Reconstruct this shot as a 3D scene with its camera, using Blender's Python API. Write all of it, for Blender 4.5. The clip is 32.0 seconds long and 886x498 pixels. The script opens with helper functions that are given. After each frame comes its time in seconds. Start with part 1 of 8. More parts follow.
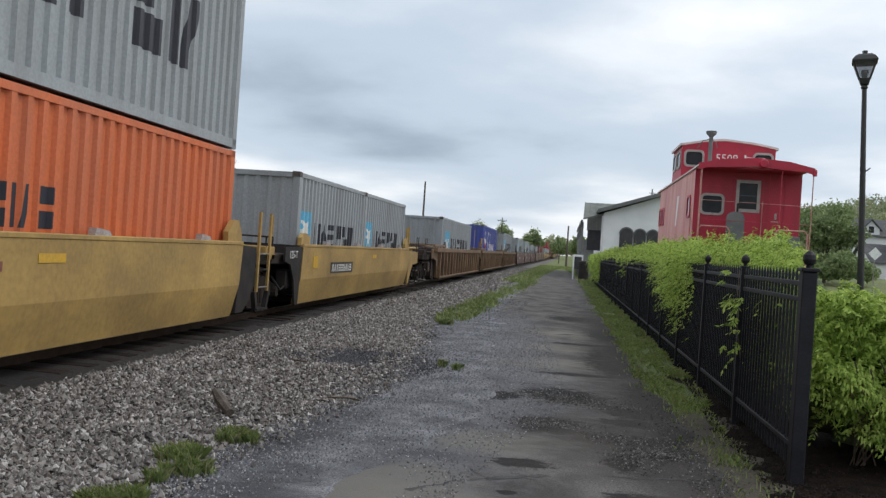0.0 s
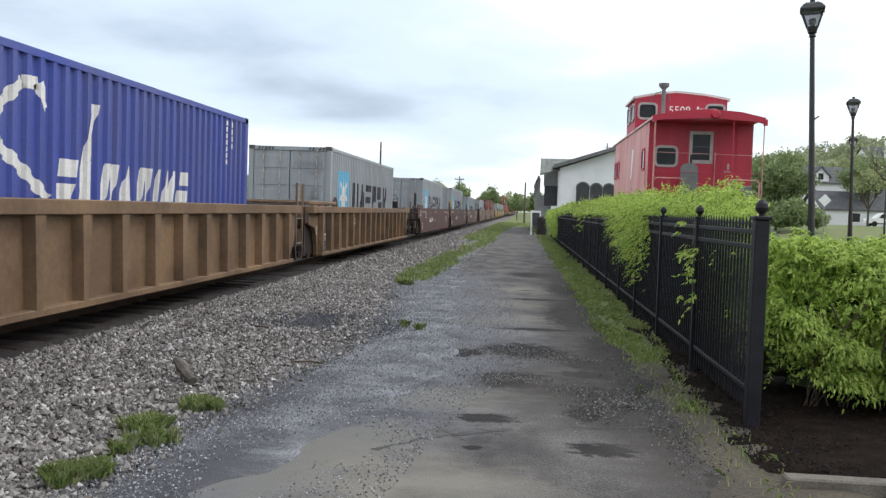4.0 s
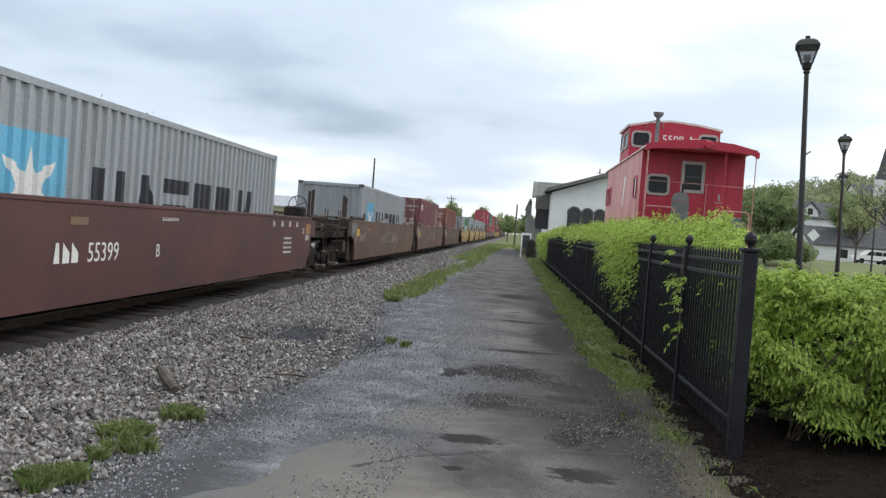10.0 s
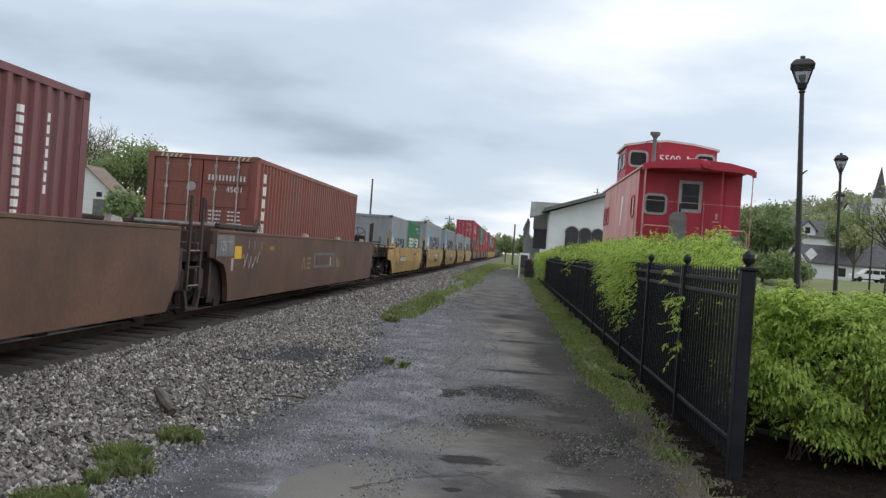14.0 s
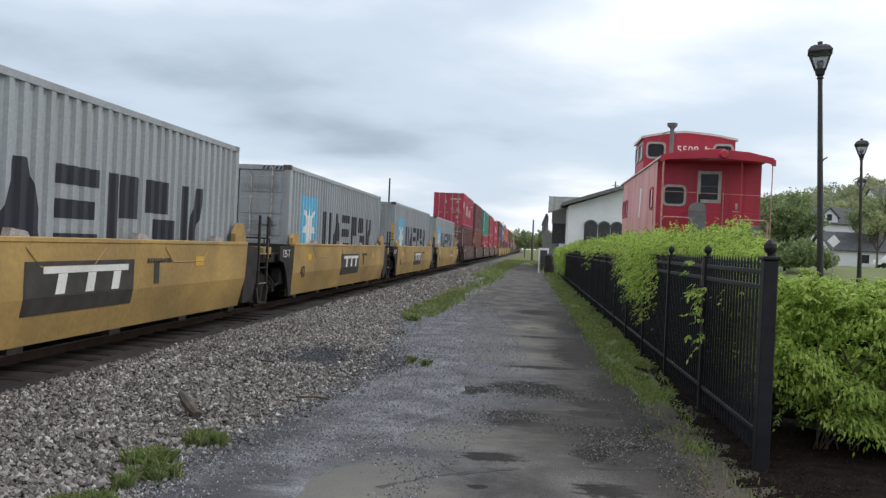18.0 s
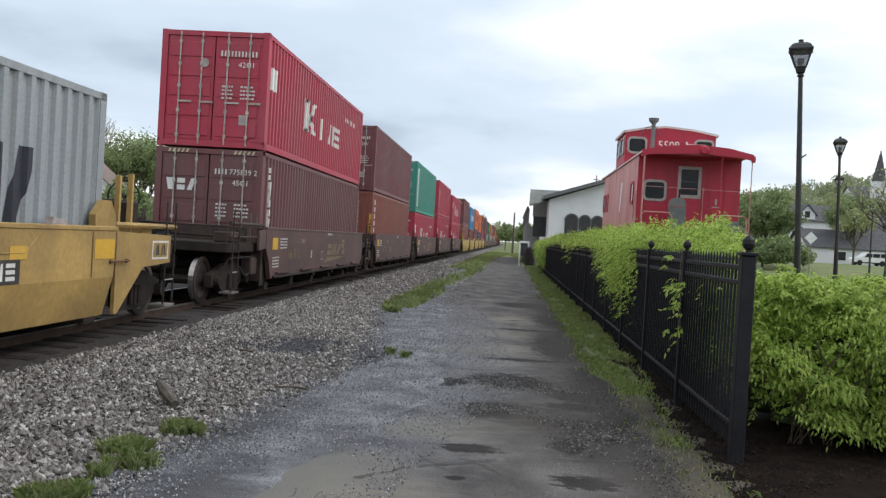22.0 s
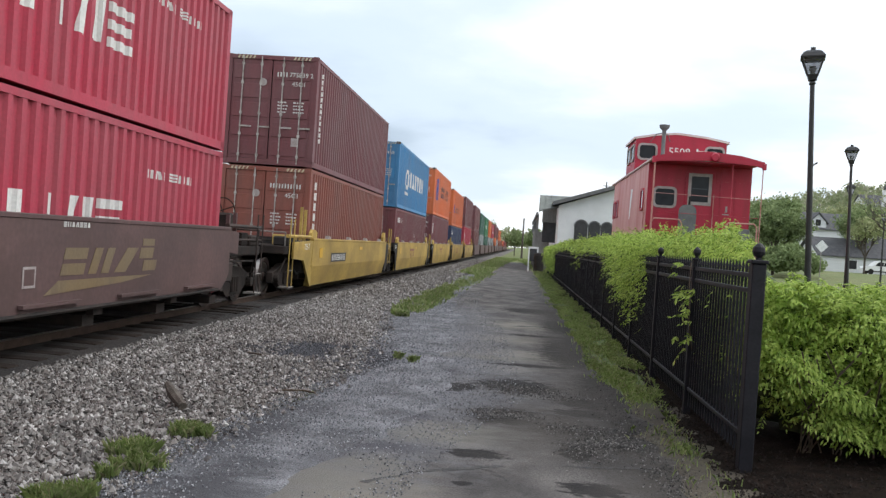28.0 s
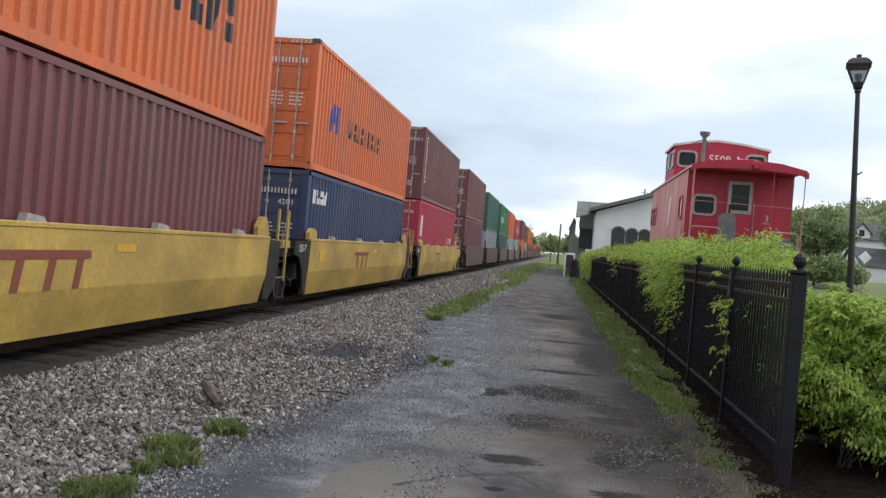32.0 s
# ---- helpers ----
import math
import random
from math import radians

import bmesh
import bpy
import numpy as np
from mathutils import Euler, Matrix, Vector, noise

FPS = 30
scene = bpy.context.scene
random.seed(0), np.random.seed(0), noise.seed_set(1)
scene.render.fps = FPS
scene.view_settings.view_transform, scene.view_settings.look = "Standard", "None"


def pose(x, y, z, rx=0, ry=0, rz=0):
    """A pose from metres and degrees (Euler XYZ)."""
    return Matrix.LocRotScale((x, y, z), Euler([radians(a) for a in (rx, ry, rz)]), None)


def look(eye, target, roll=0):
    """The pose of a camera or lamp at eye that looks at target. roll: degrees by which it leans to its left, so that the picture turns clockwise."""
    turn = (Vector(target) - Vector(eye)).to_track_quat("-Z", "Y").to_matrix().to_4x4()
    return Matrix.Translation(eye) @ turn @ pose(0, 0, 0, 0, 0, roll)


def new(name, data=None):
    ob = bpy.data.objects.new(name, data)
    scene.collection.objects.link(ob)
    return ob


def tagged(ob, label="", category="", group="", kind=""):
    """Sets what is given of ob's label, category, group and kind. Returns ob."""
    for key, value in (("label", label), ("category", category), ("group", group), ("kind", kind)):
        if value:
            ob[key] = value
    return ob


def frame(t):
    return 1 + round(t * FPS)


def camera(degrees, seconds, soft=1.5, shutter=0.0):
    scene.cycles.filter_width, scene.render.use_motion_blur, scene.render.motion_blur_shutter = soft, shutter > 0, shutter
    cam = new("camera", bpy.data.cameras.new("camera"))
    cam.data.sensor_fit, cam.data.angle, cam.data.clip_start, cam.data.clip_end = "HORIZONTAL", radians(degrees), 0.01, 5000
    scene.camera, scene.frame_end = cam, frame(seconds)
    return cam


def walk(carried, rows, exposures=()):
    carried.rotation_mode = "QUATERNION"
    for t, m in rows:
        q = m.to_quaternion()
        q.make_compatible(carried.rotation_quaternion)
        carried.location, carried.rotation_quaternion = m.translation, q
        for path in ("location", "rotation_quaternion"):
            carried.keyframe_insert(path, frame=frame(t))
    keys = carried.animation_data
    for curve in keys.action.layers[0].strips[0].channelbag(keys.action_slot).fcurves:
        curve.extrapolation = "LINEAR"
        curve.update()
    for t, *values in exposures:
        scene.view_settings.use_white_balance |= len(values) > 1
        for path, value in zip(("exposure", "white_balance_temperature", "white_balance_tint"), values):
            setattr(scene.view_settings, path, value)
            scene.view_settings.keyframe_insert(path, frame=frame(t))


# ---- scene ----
FOV = 53.66
EYE = (0.0, 0.0, 1.64)
cam = camera(FOV, 32.0, soft=1.35)
PATH = [
    (0,89.89,-3.83,7.96), (0.5,89.22,-1.88,7.24), (1,88.37,-1.25,7.28), (1.5,87.31,-1.66,8.56), (2,87.29,-2.00,7.80), (2.5,87.36,-1.77,6.38),
    (3,87.07,-1.92,6.32), (3.5,87.20,-1.88,5.75), (4,87.40,-1.94,5.22), (4.5,87.79,-2.18,4.67), (6.5,87.56,-2.78,4.50), (7,87.87,-3.13,4.43),
    (7.5,87.92,-3.30,4.53), (8,87.85,-3.30,4.50), (8.5,88.09,-2.82,4.97), (9,88.40,-2.97,5.02), (9.5,88.84,-2.63,5.06), (10,88.66,-4.39,4.62),
    (10.5,88.59,-4.27,3.81), (11,88.74,-3.91,3.75), (11.5,89.27,-3.68,3.92), (12,89.87,-3.44,3.93), (12.5,90.37,-3.67,3.80), (13,90.29,-3.75,3.80),
    (13.5,90.14,-4.15,4.21), (14,89.99,-4.16,4.49), (14.5,90.16,-3.91,4.55), (16.5,89.93,-3.94,5.33), (17,89.80,-4.12,5.41), (17.5,89.84,-3.64,5.61),
    (18,89.76,-2.61,5.73), (18.5,89.59,-2.38,5.79), (19,89.62,-2.72,5.75), (19.5,89.73,-2.83,5.47), (20,89.66,-3.21,5.24), (20.5,89.81,-3.40,5.02),
    (21,89.64,-3.76,4.82), (21.5,89.41,-3.09,4.64), (22,89.28,-3.38,4.48), (22.5,88.92,-3.00,4.62), (23,88.72,-3.23,5.19), (23.5,88.55,-3.59,5.71),
    (24,88.51,-3.01,5.89), (24.5,88.80,-3.41,5.79), (25,89.21,-3.97,5.43), (25.5,89.01,-4.48,5.30), (27.5,89.52,-3.80,5.11), (28,89.56,-3.91,5.08),
    (28.5,89.71,-3.64,4.93), (29,89.62,-4.28,5.37), (29.5,89.30,-5.06,5.76), (30,89.18,-5.21,6.10), (30.5,88.93,-5.51,6.67), (31,89.03,-4.86,7.57),
    (31.5,89.15,-5.17,8.36), (32,89.66,-4.85,7.44),
]
walk(cam, [(t, pose(*EYE, rx, ry, rz)) for t, rx, ry, rz in PATH],
     exposures=[(0.0, -0.08), (1.0, 0.07), (2.0, 0.3), (4.0, 0.4), (9.0, 0.3), (13.0, 0.0), (17.0, 0.02), (19.0, 0.07), (21.5, 0.12), (22.5, 0.28), (23.5, 0.42), (28.0, 0.35), (32.0, 0.2)])

# ---- world and sun: high broken overcast, brightest ahead to the right ----
world = bpy.data.worlds.new("overcast_sky")
scene.world = world
world.use_nodes = True
wt = world.node_tree
wn = wt.nodes


def wnode(kind, **kw):
    n = wn.new(kind)
    for k, v in kw.items():
        n.inputs[k].default_value = v
    return n


wn.clear()
w_out = wn.new("ShaderNodeOutputWorld")
w_bg = wn.new("ShaderNodeBackground")
w_sky = wn.new("ShaderNodeTexSky")
w_sky.sky_type = "NISHITA"
w_sky.sun_disc = False
w_sky.sun_elevation = radians(48)
w_sky.sun_rotation = radians(55)
w_sky.air_density, w_sky.dust_density = 1.0, 2.0
w_tc = wn.new("ShaderNodeTexCoord")
wl = wt.links.new


def wmath(op, a, b, c=None):
    n = wn.new("ShaderNodeMath")
    n.operation = op
    for k, v in enumerate((a, b, c)):
        if v is None:
            continue
        if isinstance(v, (int, float)):
            n.inputs[k].default_value = v
        else:
            wl(v, n.inputs[k])
    return n.outputs["Value"]


w_sep = wn.new("ShaderNodeSeparateXYZ")
wl(w_tc.outputs["Generated"], w_sep.inputs["Vector"])
w_x, w_y, w_z = w_sep.outputs["X"], w_sep.outputs["Y"], w_sep.outputs["Z"]
# a flat cloud layer seen in perspective
w_den = wmath("ADD", wmath("MAXIMUM", w_z, 0.0), 0.16)
w_com = wn.new("ShaderNodeCombineXYZ")
wl(wmath("DIVIDE", w_x, w_den), w_com.inputs["X"])
wl(wmath("DIVIDE", w_y, w_den), w_com.inputs["Y"])
w_n1 = wnode("ShaderNodeTexNoise", Scale=0.62, Detail=3.0, Roughness=0.42)
w_n2 = wnode("ShaderNodeTexNoise", Scale=1.9, Detail=5.0, Roughness=0.55)
wl(w_com.outputs["Vector"], w_n1.inputs["Vector"])
wl(w_com.outputs["Vector"], w_n2.inputs["Vector"])
w_fac = wmath("MULTIPLY_ADD", w_n2.outputs["Fac"], 0.22, wmath("MULTIPLY", w_n1.outputs["Fac"], 0.85))
# paler towards the horizon and away from the line ahead, most of all to the right
w_hor = wn.new("ShaderNodeMapRange")
w_hor.interpolation_type = "SMOOTHSTEP"
w_hor.inputs["From Min"].default_value, w_hor.inputs["From Max"].default_value = 0.015, 0.11
w_hor.inputs["To Min"].default_value, w_hor.inputs["To Max"].default_value = 0.10, 0.0
wl(w_z, w_hor.inputs["Value"])
w_fac = wmath("ADD", w_fac, w_hor.outputs["Result"])
w_fac = wmath("MULTIPLY_ADD", w_x, 0.13, wmath("ADD", w_fac, 0.045))
w_fac = wmath("MULTIPLY_ADD", wmath("MULTIPLY", w_x, w_x), 0.40, w_fac)


def wease(value, a, b):
    n = wn.new("ShaderNodeMapRange")
    n.interpolation_type = "SMOOTHSTEP"
    n.inputs["From Min"].default_value, n.inputs["From Max"].default_value = a, b
    wl(value, n.inputs["Value"])
    return n.outputs["Result"]


# a greyer cloud bank low over the line
w_bank = wmath("MULTIPLY", wmath("MULTIPLY", wease(w_z, 0.05, 0.13), wease(w_z, 0.25, 0.15)), wease(w_x, 0.14, -0.10))
w_fac = wmath("MULTIPLY_ADD", w_bank, -0.075, w_fac)
# thinner cloud higher up behind the train
w_fac = wmath("MULTIPLY_ADD", wmath("MULTIPLY", wease(w_z, 0.17, 0.32), wease(w_x, -0.05, -0.36)), 0.11, w_fac)
w_ramp = wn.new("ShaderNodeValToRGB")
w_ramp.color_ramp.interpolation = "EASE"
w_ramp.color_ramp.elements[0].position = 0.34
w_ramp.color_ramp.elements[0].color = (0.39, 0.48, 0.59, 1)
w_ramp.color_ramp.elements[1].position = 0.78
w_ramp.color_ramp.elements[1].color = (1.22, 1.24, 1.27, 1)
w_e = w_ramp.color_ramp.elements.new(0.53)
w_e.color = (0.66, 0.77, 0.90, 1)
wl(w_fac, w_ramp.inputs["Fac"])
# brighter high up, round the veiled sun
w_dot = wn.new("ShaderNodeVectorMath")
w_dot.operation = "DOT_PRODUCT"
w_dot.inputs[1].default_value = (0.52, 0.30, 0.80)
w_gl = wn.new("ShaderNodeMapRange")
w_gl.inputs["From Min"].default_value = 0.45
w_gl.inputs["From Max"].default_value = 1.0
w_gl.inputs["To Min"].default_value = 1.0
w_gl.inputs["To Max"].default_value = 1.15
w_scale = wn.new("ShaderNodeVectorMath")
w_scale.operation = "SCALE"
w_add = wn.new("ShaderNodeVectorMath")
w_add.operation = "MULTIPLY_ADD"
w_add.inputs[1].default_value = (0.012, 0.012, 0.012)
wl(w_tc.outputs["Generated"], w_dot.inputs[0])
wl(w_dot.outputs["Value"], w_gl.inputs["Value"])
wl(w_ramp.outputs["Color"], w_scale.inputs[0])
wl(w_gl.outputs["Result"], w_scale.inputs["Scale"])
wl(w_sky.outputs["Color"], w_add.inputs[0])
wl(w_scale.outputs["Vector"], w_add.inputs[2])
wl(w_add.outputs["Vector"], w_bg.inputs["Color"])
w_bg.inputs["Strength"].default_value = 0.88
wl(w_bg.outputs["Background"], w_out.inputs["Surface"])

sun_data = bpy.data.lights.new("sun", "SUN")
sun_data.energy, sun_data.angle, sun_data.color = 1.0, radians(22), (1.0, 0.975, 0.94)
sun = new("sun", sun_data)
sun.matrix_world = look((60, 22, 85), (0, 0, 0))


# ---- materials ----
def rgba(c):
    return (c[0], c[1], c[2], 1.0)


def material(name, col, col2=None, rough=0.7, metal=0.0, scale=4.0, stretch=(1, 1, 1), fine=60.0, fine_amt=0.25,
             bump=0.15, bump_scale=40.0, dirt=None, dirt_amt=0.0, dirt_scale=1.3, dirt_stretch=(1, 1, 1), spread=0.0,
             lo=0.35, hi=0.65, spec=0.5):
    """Two-scale procedural surface: broad mottling, fine grain, dirt with its own shape, slight relief."""
    m = bpy.data.materials.new(name)
    m.use_nodes = True
    nt = m.node_tree
    n, l = nt.nodes, nt.links.new
    b = n["Principled BSDF"]
    b.inputs["Roughness"].default_value, b.inputs["Metallic"].default_value = rough, metal
    b.inputs["Specular IOR Level"].default_value = spec
    tc = n.new("ShaderNodeTexCoord")
    mp = n.new("ShaderNodeMapping")
    mp.inputs["Scale"].default_value = stretch
    l(tc.outputs["Object"], mp.inputs["Vector"])
    n1 = n.new("ShaderNodeTexNoise")
    n1.inputs["Scale"].default_value, n1.inputs["Detail"].default_value = scale, 5
    l(mp.outputs["Vector"], n1.inputs["Vector"])
    r1 = n.new("ShaderNodeMapRange")
    r1.inputs["From Min"].default_value, r1.inputs["From Max"].default_value = lo, hi
    l(n1.outputs["Fac"], r1.inputs["Value"])
    mx = n.new("ShaderNodeMix")
    mx.data_type = "RGBA"
    mx.inputs["A"].default_value = rgba(col)
    mx.inputs["B"].default_value = rgba(col2 or tuple(c * 0.75 for c in col))
    l(r1.outputs["Result"], mx.inputs["Factor"])
    last = mx.outputs["Result"]
    n2 = n.new("ShaderNodeTexNoise")
    n2.inputs["Scale"].default_value, n2.inputs["Detail"].default_value = fine, 3
    l(tc.outputs["Object"], n2.inputs["Vector"])
    if fine_amt:
        r2 = n.new("ShaderNodeMapRange")
        r2.inputs["From Min"].default_value, r2.inputs["From Max"].default_value = 0.3, 0.7
        r2.inputs["To Min"].default_value, r2.inputs["To Max"].default_value = 1 - fine_amt, 1 + fine_amt
        l(n2.outputs["Fac"], r2.inputs["Value"])
        v = n.new("ShaderNodeVectorMath")
        v.operation = "SCALE"
        l(last, v.inputs[0])
        l(r2.outputs["Result"], v.inputs["Scale"])
        last = v.outputs["Vector"]
    if dirt:
        mp2 = n.new("ShaderNodeMapping")
        mp2.inputs["Scale"].default_value = dirt_stretch
        mp2.inputs["Location"].default_value = (3.1, 1.7, 5.3)
        l(tc.outputs["Object"], mp2.inputs["Vector"])
        n3 = n.new("ShaderNodeTexNoise")
        n3.inputs["Scale"].default_value, n3.inputs["Detail"].default_value = dirt_scale, 8
        n3.inputs["Roughness"].default_value = 0.65
        l(mp2.outputs["Vector"], n3.inputs["Vector"])
        r3 = n.new("ShaderNodeMapRange")
        r3.inputs["From Min"].default_value, r3.inputs["From Max"].default_value = 0.48, 0.75
        r3.inputs["To Max"].default_value = dirt_amt
        l(n3.outputs["Fac"], r3.inputs["Value"])
        m3 = n.new("ShaderNodeMix")
        m3.data_type = "RGBA"
        m3.inputs["B"].default_value = rgba(dirt)
        l(last, m3.inputs["A"])
        l(r3.outputs["Result"], m3.inputs["Factor"])
        last = m3.outputs["Result"]
    if spread:
        oi = n.new("ShaderNodeObjectInfo")
        r4 = n.new("ShaderNodeMapRange")
        r4.inputs["To Min"].default_value, r4.inputs["To Max"].default_value = 1 - spread, 1 + spread
        l(oi.outputs["Random"], r4.inputs["Value"])
        v4 = n.new("ShaderNodeVectorMath")
        v4.operation = "SCALE"
        l(last, v4.inputs[0])
        l(r4.outputs["Result"], v4.inputs["Scale"])
        last = v4.outputs["Vector"]
    l(last, b.inputs["Base Color"])
    if bump:
        nb = n.new("ShaderNodeTexNoise")
        nb.inputs["Scale"].default_value, nb.inputs["Detail"].default_value = bump_scale, 4
        l(tc.outputs["Object"], nb.inputs["Vector"])
        bp = n.new("ShaderNodeBump")
        bp.inputs["Strength"].default_value, bp.inputs["Distance"].default_value = bump, 0.02
        l(nb.outputs["Fac"], bp.inputs["Height"])
        l(bp.outputs["Normal"], b.inputs["Normal"])
    return m


def leafy(name, cols, rough=0.55, trans=0.35, dry=None):
    """Foliage: colour varies leaf by leaf, light comes through a little."""
    m = bpy.data.materials.new(name)
    m.use_nodes = True
    nt = m.node_tree
    n, l = nt.nodes, nt.links.new
    b = n["Principled BSDF"]
    b.inputs["Roughness"].default_value = rough
    b.inputs["Specular IOR Level"].default_value = 0.3
    g = n.new("ShaderNodeNewGeometry")
    ramp = n.new("ShaderNodeValToRGB")
    ramp.color_ramp.elements[0].color = rgba(cols[0])
    ramp.color_ramp.elements[1].color = rgba(cols[-1])
    for i, c in enumerate(cols[1:-1], 1):
        e = ramp.color_ramp.elements.new(i / (len(cols) - 1))
        e.color = rgba(c)
    l(g.outputs["Random Per Island"], ramp.inputs["Fac"])
    tc = n.new("ShaderNodeTexCoord")
    n1 = n.new("ShaderNodeTexNoise")
    n1.inputs["Scale"].default_value = 1.2
    l(tc.outputs["Object"], n1.inputs["Vector"])
    r = n.new("ShaderNodeMapRange")
    r.inputs["To Min"].default_value, r.inputs["To Max"].default_value = 0.65, 1.35
    l(n1.outputs["Fac"], r.inputs["Value"])
    v = n.new("ShaderNodeVectorMath")
    v.operation = "SCALE"
    l(ramp.outputs["Color"], v.inputs[0])
    l(r.outputs["Result"], v.inputs["Scale"])
    l(v.outputs["Vector"], b.inputs["Base Color"])
    t = n.new("ShaderNodeBsdfTranslucent")
    l(v.outputs["Vector"], t.inputs["Color"])
    mix = n.new("ShaderNodeMixShader")
    mix.inputs["Fac"].default_value = trans
    l(b.outputs["BSDF"], mix.inputs[1])
    l(t.outputs["BSDF"], mix.inputs[2])
    l(mix.outputs["Shader"], n["Material Output"].inputs["Surface"])
    return m


def stony(name, cols, rough=0.9, bump=0.3):
    """Loose stone: one tone per stone, with grain."""
    m = leafy(name, cols, rough, 0.0)
    return m


STREAK = (2.2, 2.2, 0.22)


def wellpaint(name, col, rust, amt, rough=0.65):
    """Steel car sides: blotchy grime and rust, faint runs."""
    return material(name, col, tuple(0.58 * c + 0.006 for c in col), rough=rough, scale=0.6, stretch=(1, 1, 1.6), fine=14, fine_amt=0.13, bump=0.06,
                    bump_scale=7, dirt=rust, dirt_amt=amt, dirt_scale=1.1, dirt_stretch=(1, 1, 0.8), spread=0.06)


def paint(name, col, rust=(0.10, 0.05, 0.03), amt=0.55, rough=0.55, fade=None):
    fade = fade or tuple(0.78 * c + 0.035 for c in col)
    return material(name, col, fade, rough=rough, scale=1.1, stretch=(1, 1, 0.45), fine=25, fine_amt=0.10, bump=0.08,
                    bump_scale=9, dirt=rust, dirt_amt=amt, dirt_scale=1.6, dirt_stretch=STREAK, spread=0.05)


M = {}
M["grey"] = paint("container_grey", (0.295, 0.325, 0.348), (0.14, 0.11, 0.095), 0.36)
M["greyd"] = paint("container_dark_grey", (0.24, 0.27, 0.28), (0.12, 0.10, 0.09), 0.35)
M["blue"] = paint("container_royal_blue", (0.030, 0.055, 0.30), (0.05, 0.05, 0.09), 0.4)
M["sky"] = paint("container_sky_blue", (0.035, 0.20, 0.42), (0.06, 0.07, 0.10), 0.35)
M["navy"] = paint("container_navy", (0.020, 0.040, 0.11), (0.06, 0.05, 0.05), 0.35)
M["maroon"] = paint("container_maroon", (0.150, 0.038, 0.046), (0.07, 0.03, 0.03), 0.4)
M["brown"] = paint("container_brown", (0.136, 0.044, 0.048), (0.06, 0.026, 0.025), 0.4)
M["rustred"] = paint("container_rust_red", (0.225, 0.060, 0.040), (0.085, 0.035, 0.027), 0.45)
M["red"] = paint("container_red", (0.40, 0.024, 0.058), (0.14, 0.03, 0.03), 0.35)
M["orange"] = paint("container_orange", (0.62, 0.135, 0.030), (0.22, 0.07, 0.03), 0.35)
M["teal"] = paint("container_teal", (0.030, 0.26, 0.20), (0.05, 0.10, 0.08), 0.35)
M["green"] = paint("container_green", (0.015, 0.15, 0.06), (0.04, 0.06, 0.04), 0.35)
M["dgreen"] = paint("container_dark_green", (0.02, 0.10, 0.075), (0.04, 0.05, 0.04), 0.35)
M["white"] = paint("white_lettering", (0.70, 0.70, 0.68), (0.35, 0.30, 0.28), 0.35)
M["navyink"] = paint("dark_navy_lettering", (0.012, 0.014, 0.026), (0.04, 0.04, 0.045), 0.25, 0.55, (0.020, 0.022, 0.034))
M["skyink"] = paint("pale_blue_panel", (0.12, 0.42, 0.62), (0.2, 0.25, 0.3), 0.3)
M["tan"] = wellpaint("well_yellow", (0.425, 0.278, 0.088), (0.20, 0.122, 0.050), 0.7)
M["yellow"] = wellpaint("well_bright_yellow", (0.48, 0.325, 0.075), (0.25, 0.155, 0.052), 0.75)
M["ribtan"] = wellpaint("well_weathered_tan", (0.20, 0.122, 0.064), (0.06, 0.032, 0.02), 0.9)
M["fec"] = wellpaint("well_oxide_brown", (0.088, 0.034, 0.030), (0.042, 0.023, 0.020), 0.65)
M["dt"] = wellpaint("well_rust_brown", (0.125, 0.066, 0.042), (0.052, 0.030, 0.023), 0.9)
M["bnsf"] = wellpaint("well_grey_brown", (0.113, 0.063, 0.060), (0.06, 0.034, 0.029), 0.75)
M["reflector"] = paint("yellow_reflector", (0.62, 0.36, 0.02), (0.3, 0.2, 0.1), 0.3)
M["tredink"] = paint("red_brown_stencil", (0.20, 0.045, 0.03), (0.1, 0.05, 0.03), 0.4)
M["worngold"] = paint("worn_orange_reflector", (0.30, 0.155, 0.045), (0.12, 0.06, 0.03), 0.6)
M["goldink"] = paint("faded_gold_stencil", (0.175, 0.122, 0.060), (0.09, 0.058, 0.042), 0.8)
M["rust"] = material("rust_streaked_steel", (0.16, 0.075, 0.035), (0.09, 0.045, 0.025), 0.85, 0, 6)
M["grime"] = material("grimy_brown_end_steel", (0.028, 0.019, 0.016), (0.055, 0.033, 0.026), 0.8, 0.0, 2.5, fine_amt=0.3, dirt=(0.012, 0.010, 0.009), dirt_amt=0.7, dirt_scale=2.5)
M["black"] = material("grimy_black_steel", (0.014, 0.013, 0.014), (0.034, 0.028, 0.025), 0.7, 0.0, 3, fine_amt=0.3, spec=0.3)
M["darksteel"] = material("dark_running_gear", (0.011, 0.009, 0.0085), (0.030, 0.021, 0.017), 0.8, 0.0, 5, fine_amt=0.3, spec=0.3)
M["castiron"] = material("worn_dark_casting", (0.05, 0.042, 0.04), (0.12, 0.10, 0.09), 0.8, 0, 9, fine_amt=0.3)
M["blackink"] = material("black_stencil_panel", (0.025, 0.023, 0.022), (0.05, 0.045, 0.04), 0.6, 0, 4)
M["bar"] = material("galvanised_bar", (0.30, 0.28, 0.26), (0.15, 0.135, 0.125), 0.5, 0.3, 8)
M["rubber"] = material("door_gasket", (0.02, 0.02, 0.02), None, 0.8, 0, 8)
M["steel"] = material("worn_rail_steel", (0.10, 0.065, 0.05), (0.06, 0.04, 0.03), 0.55, 0.4, 6)
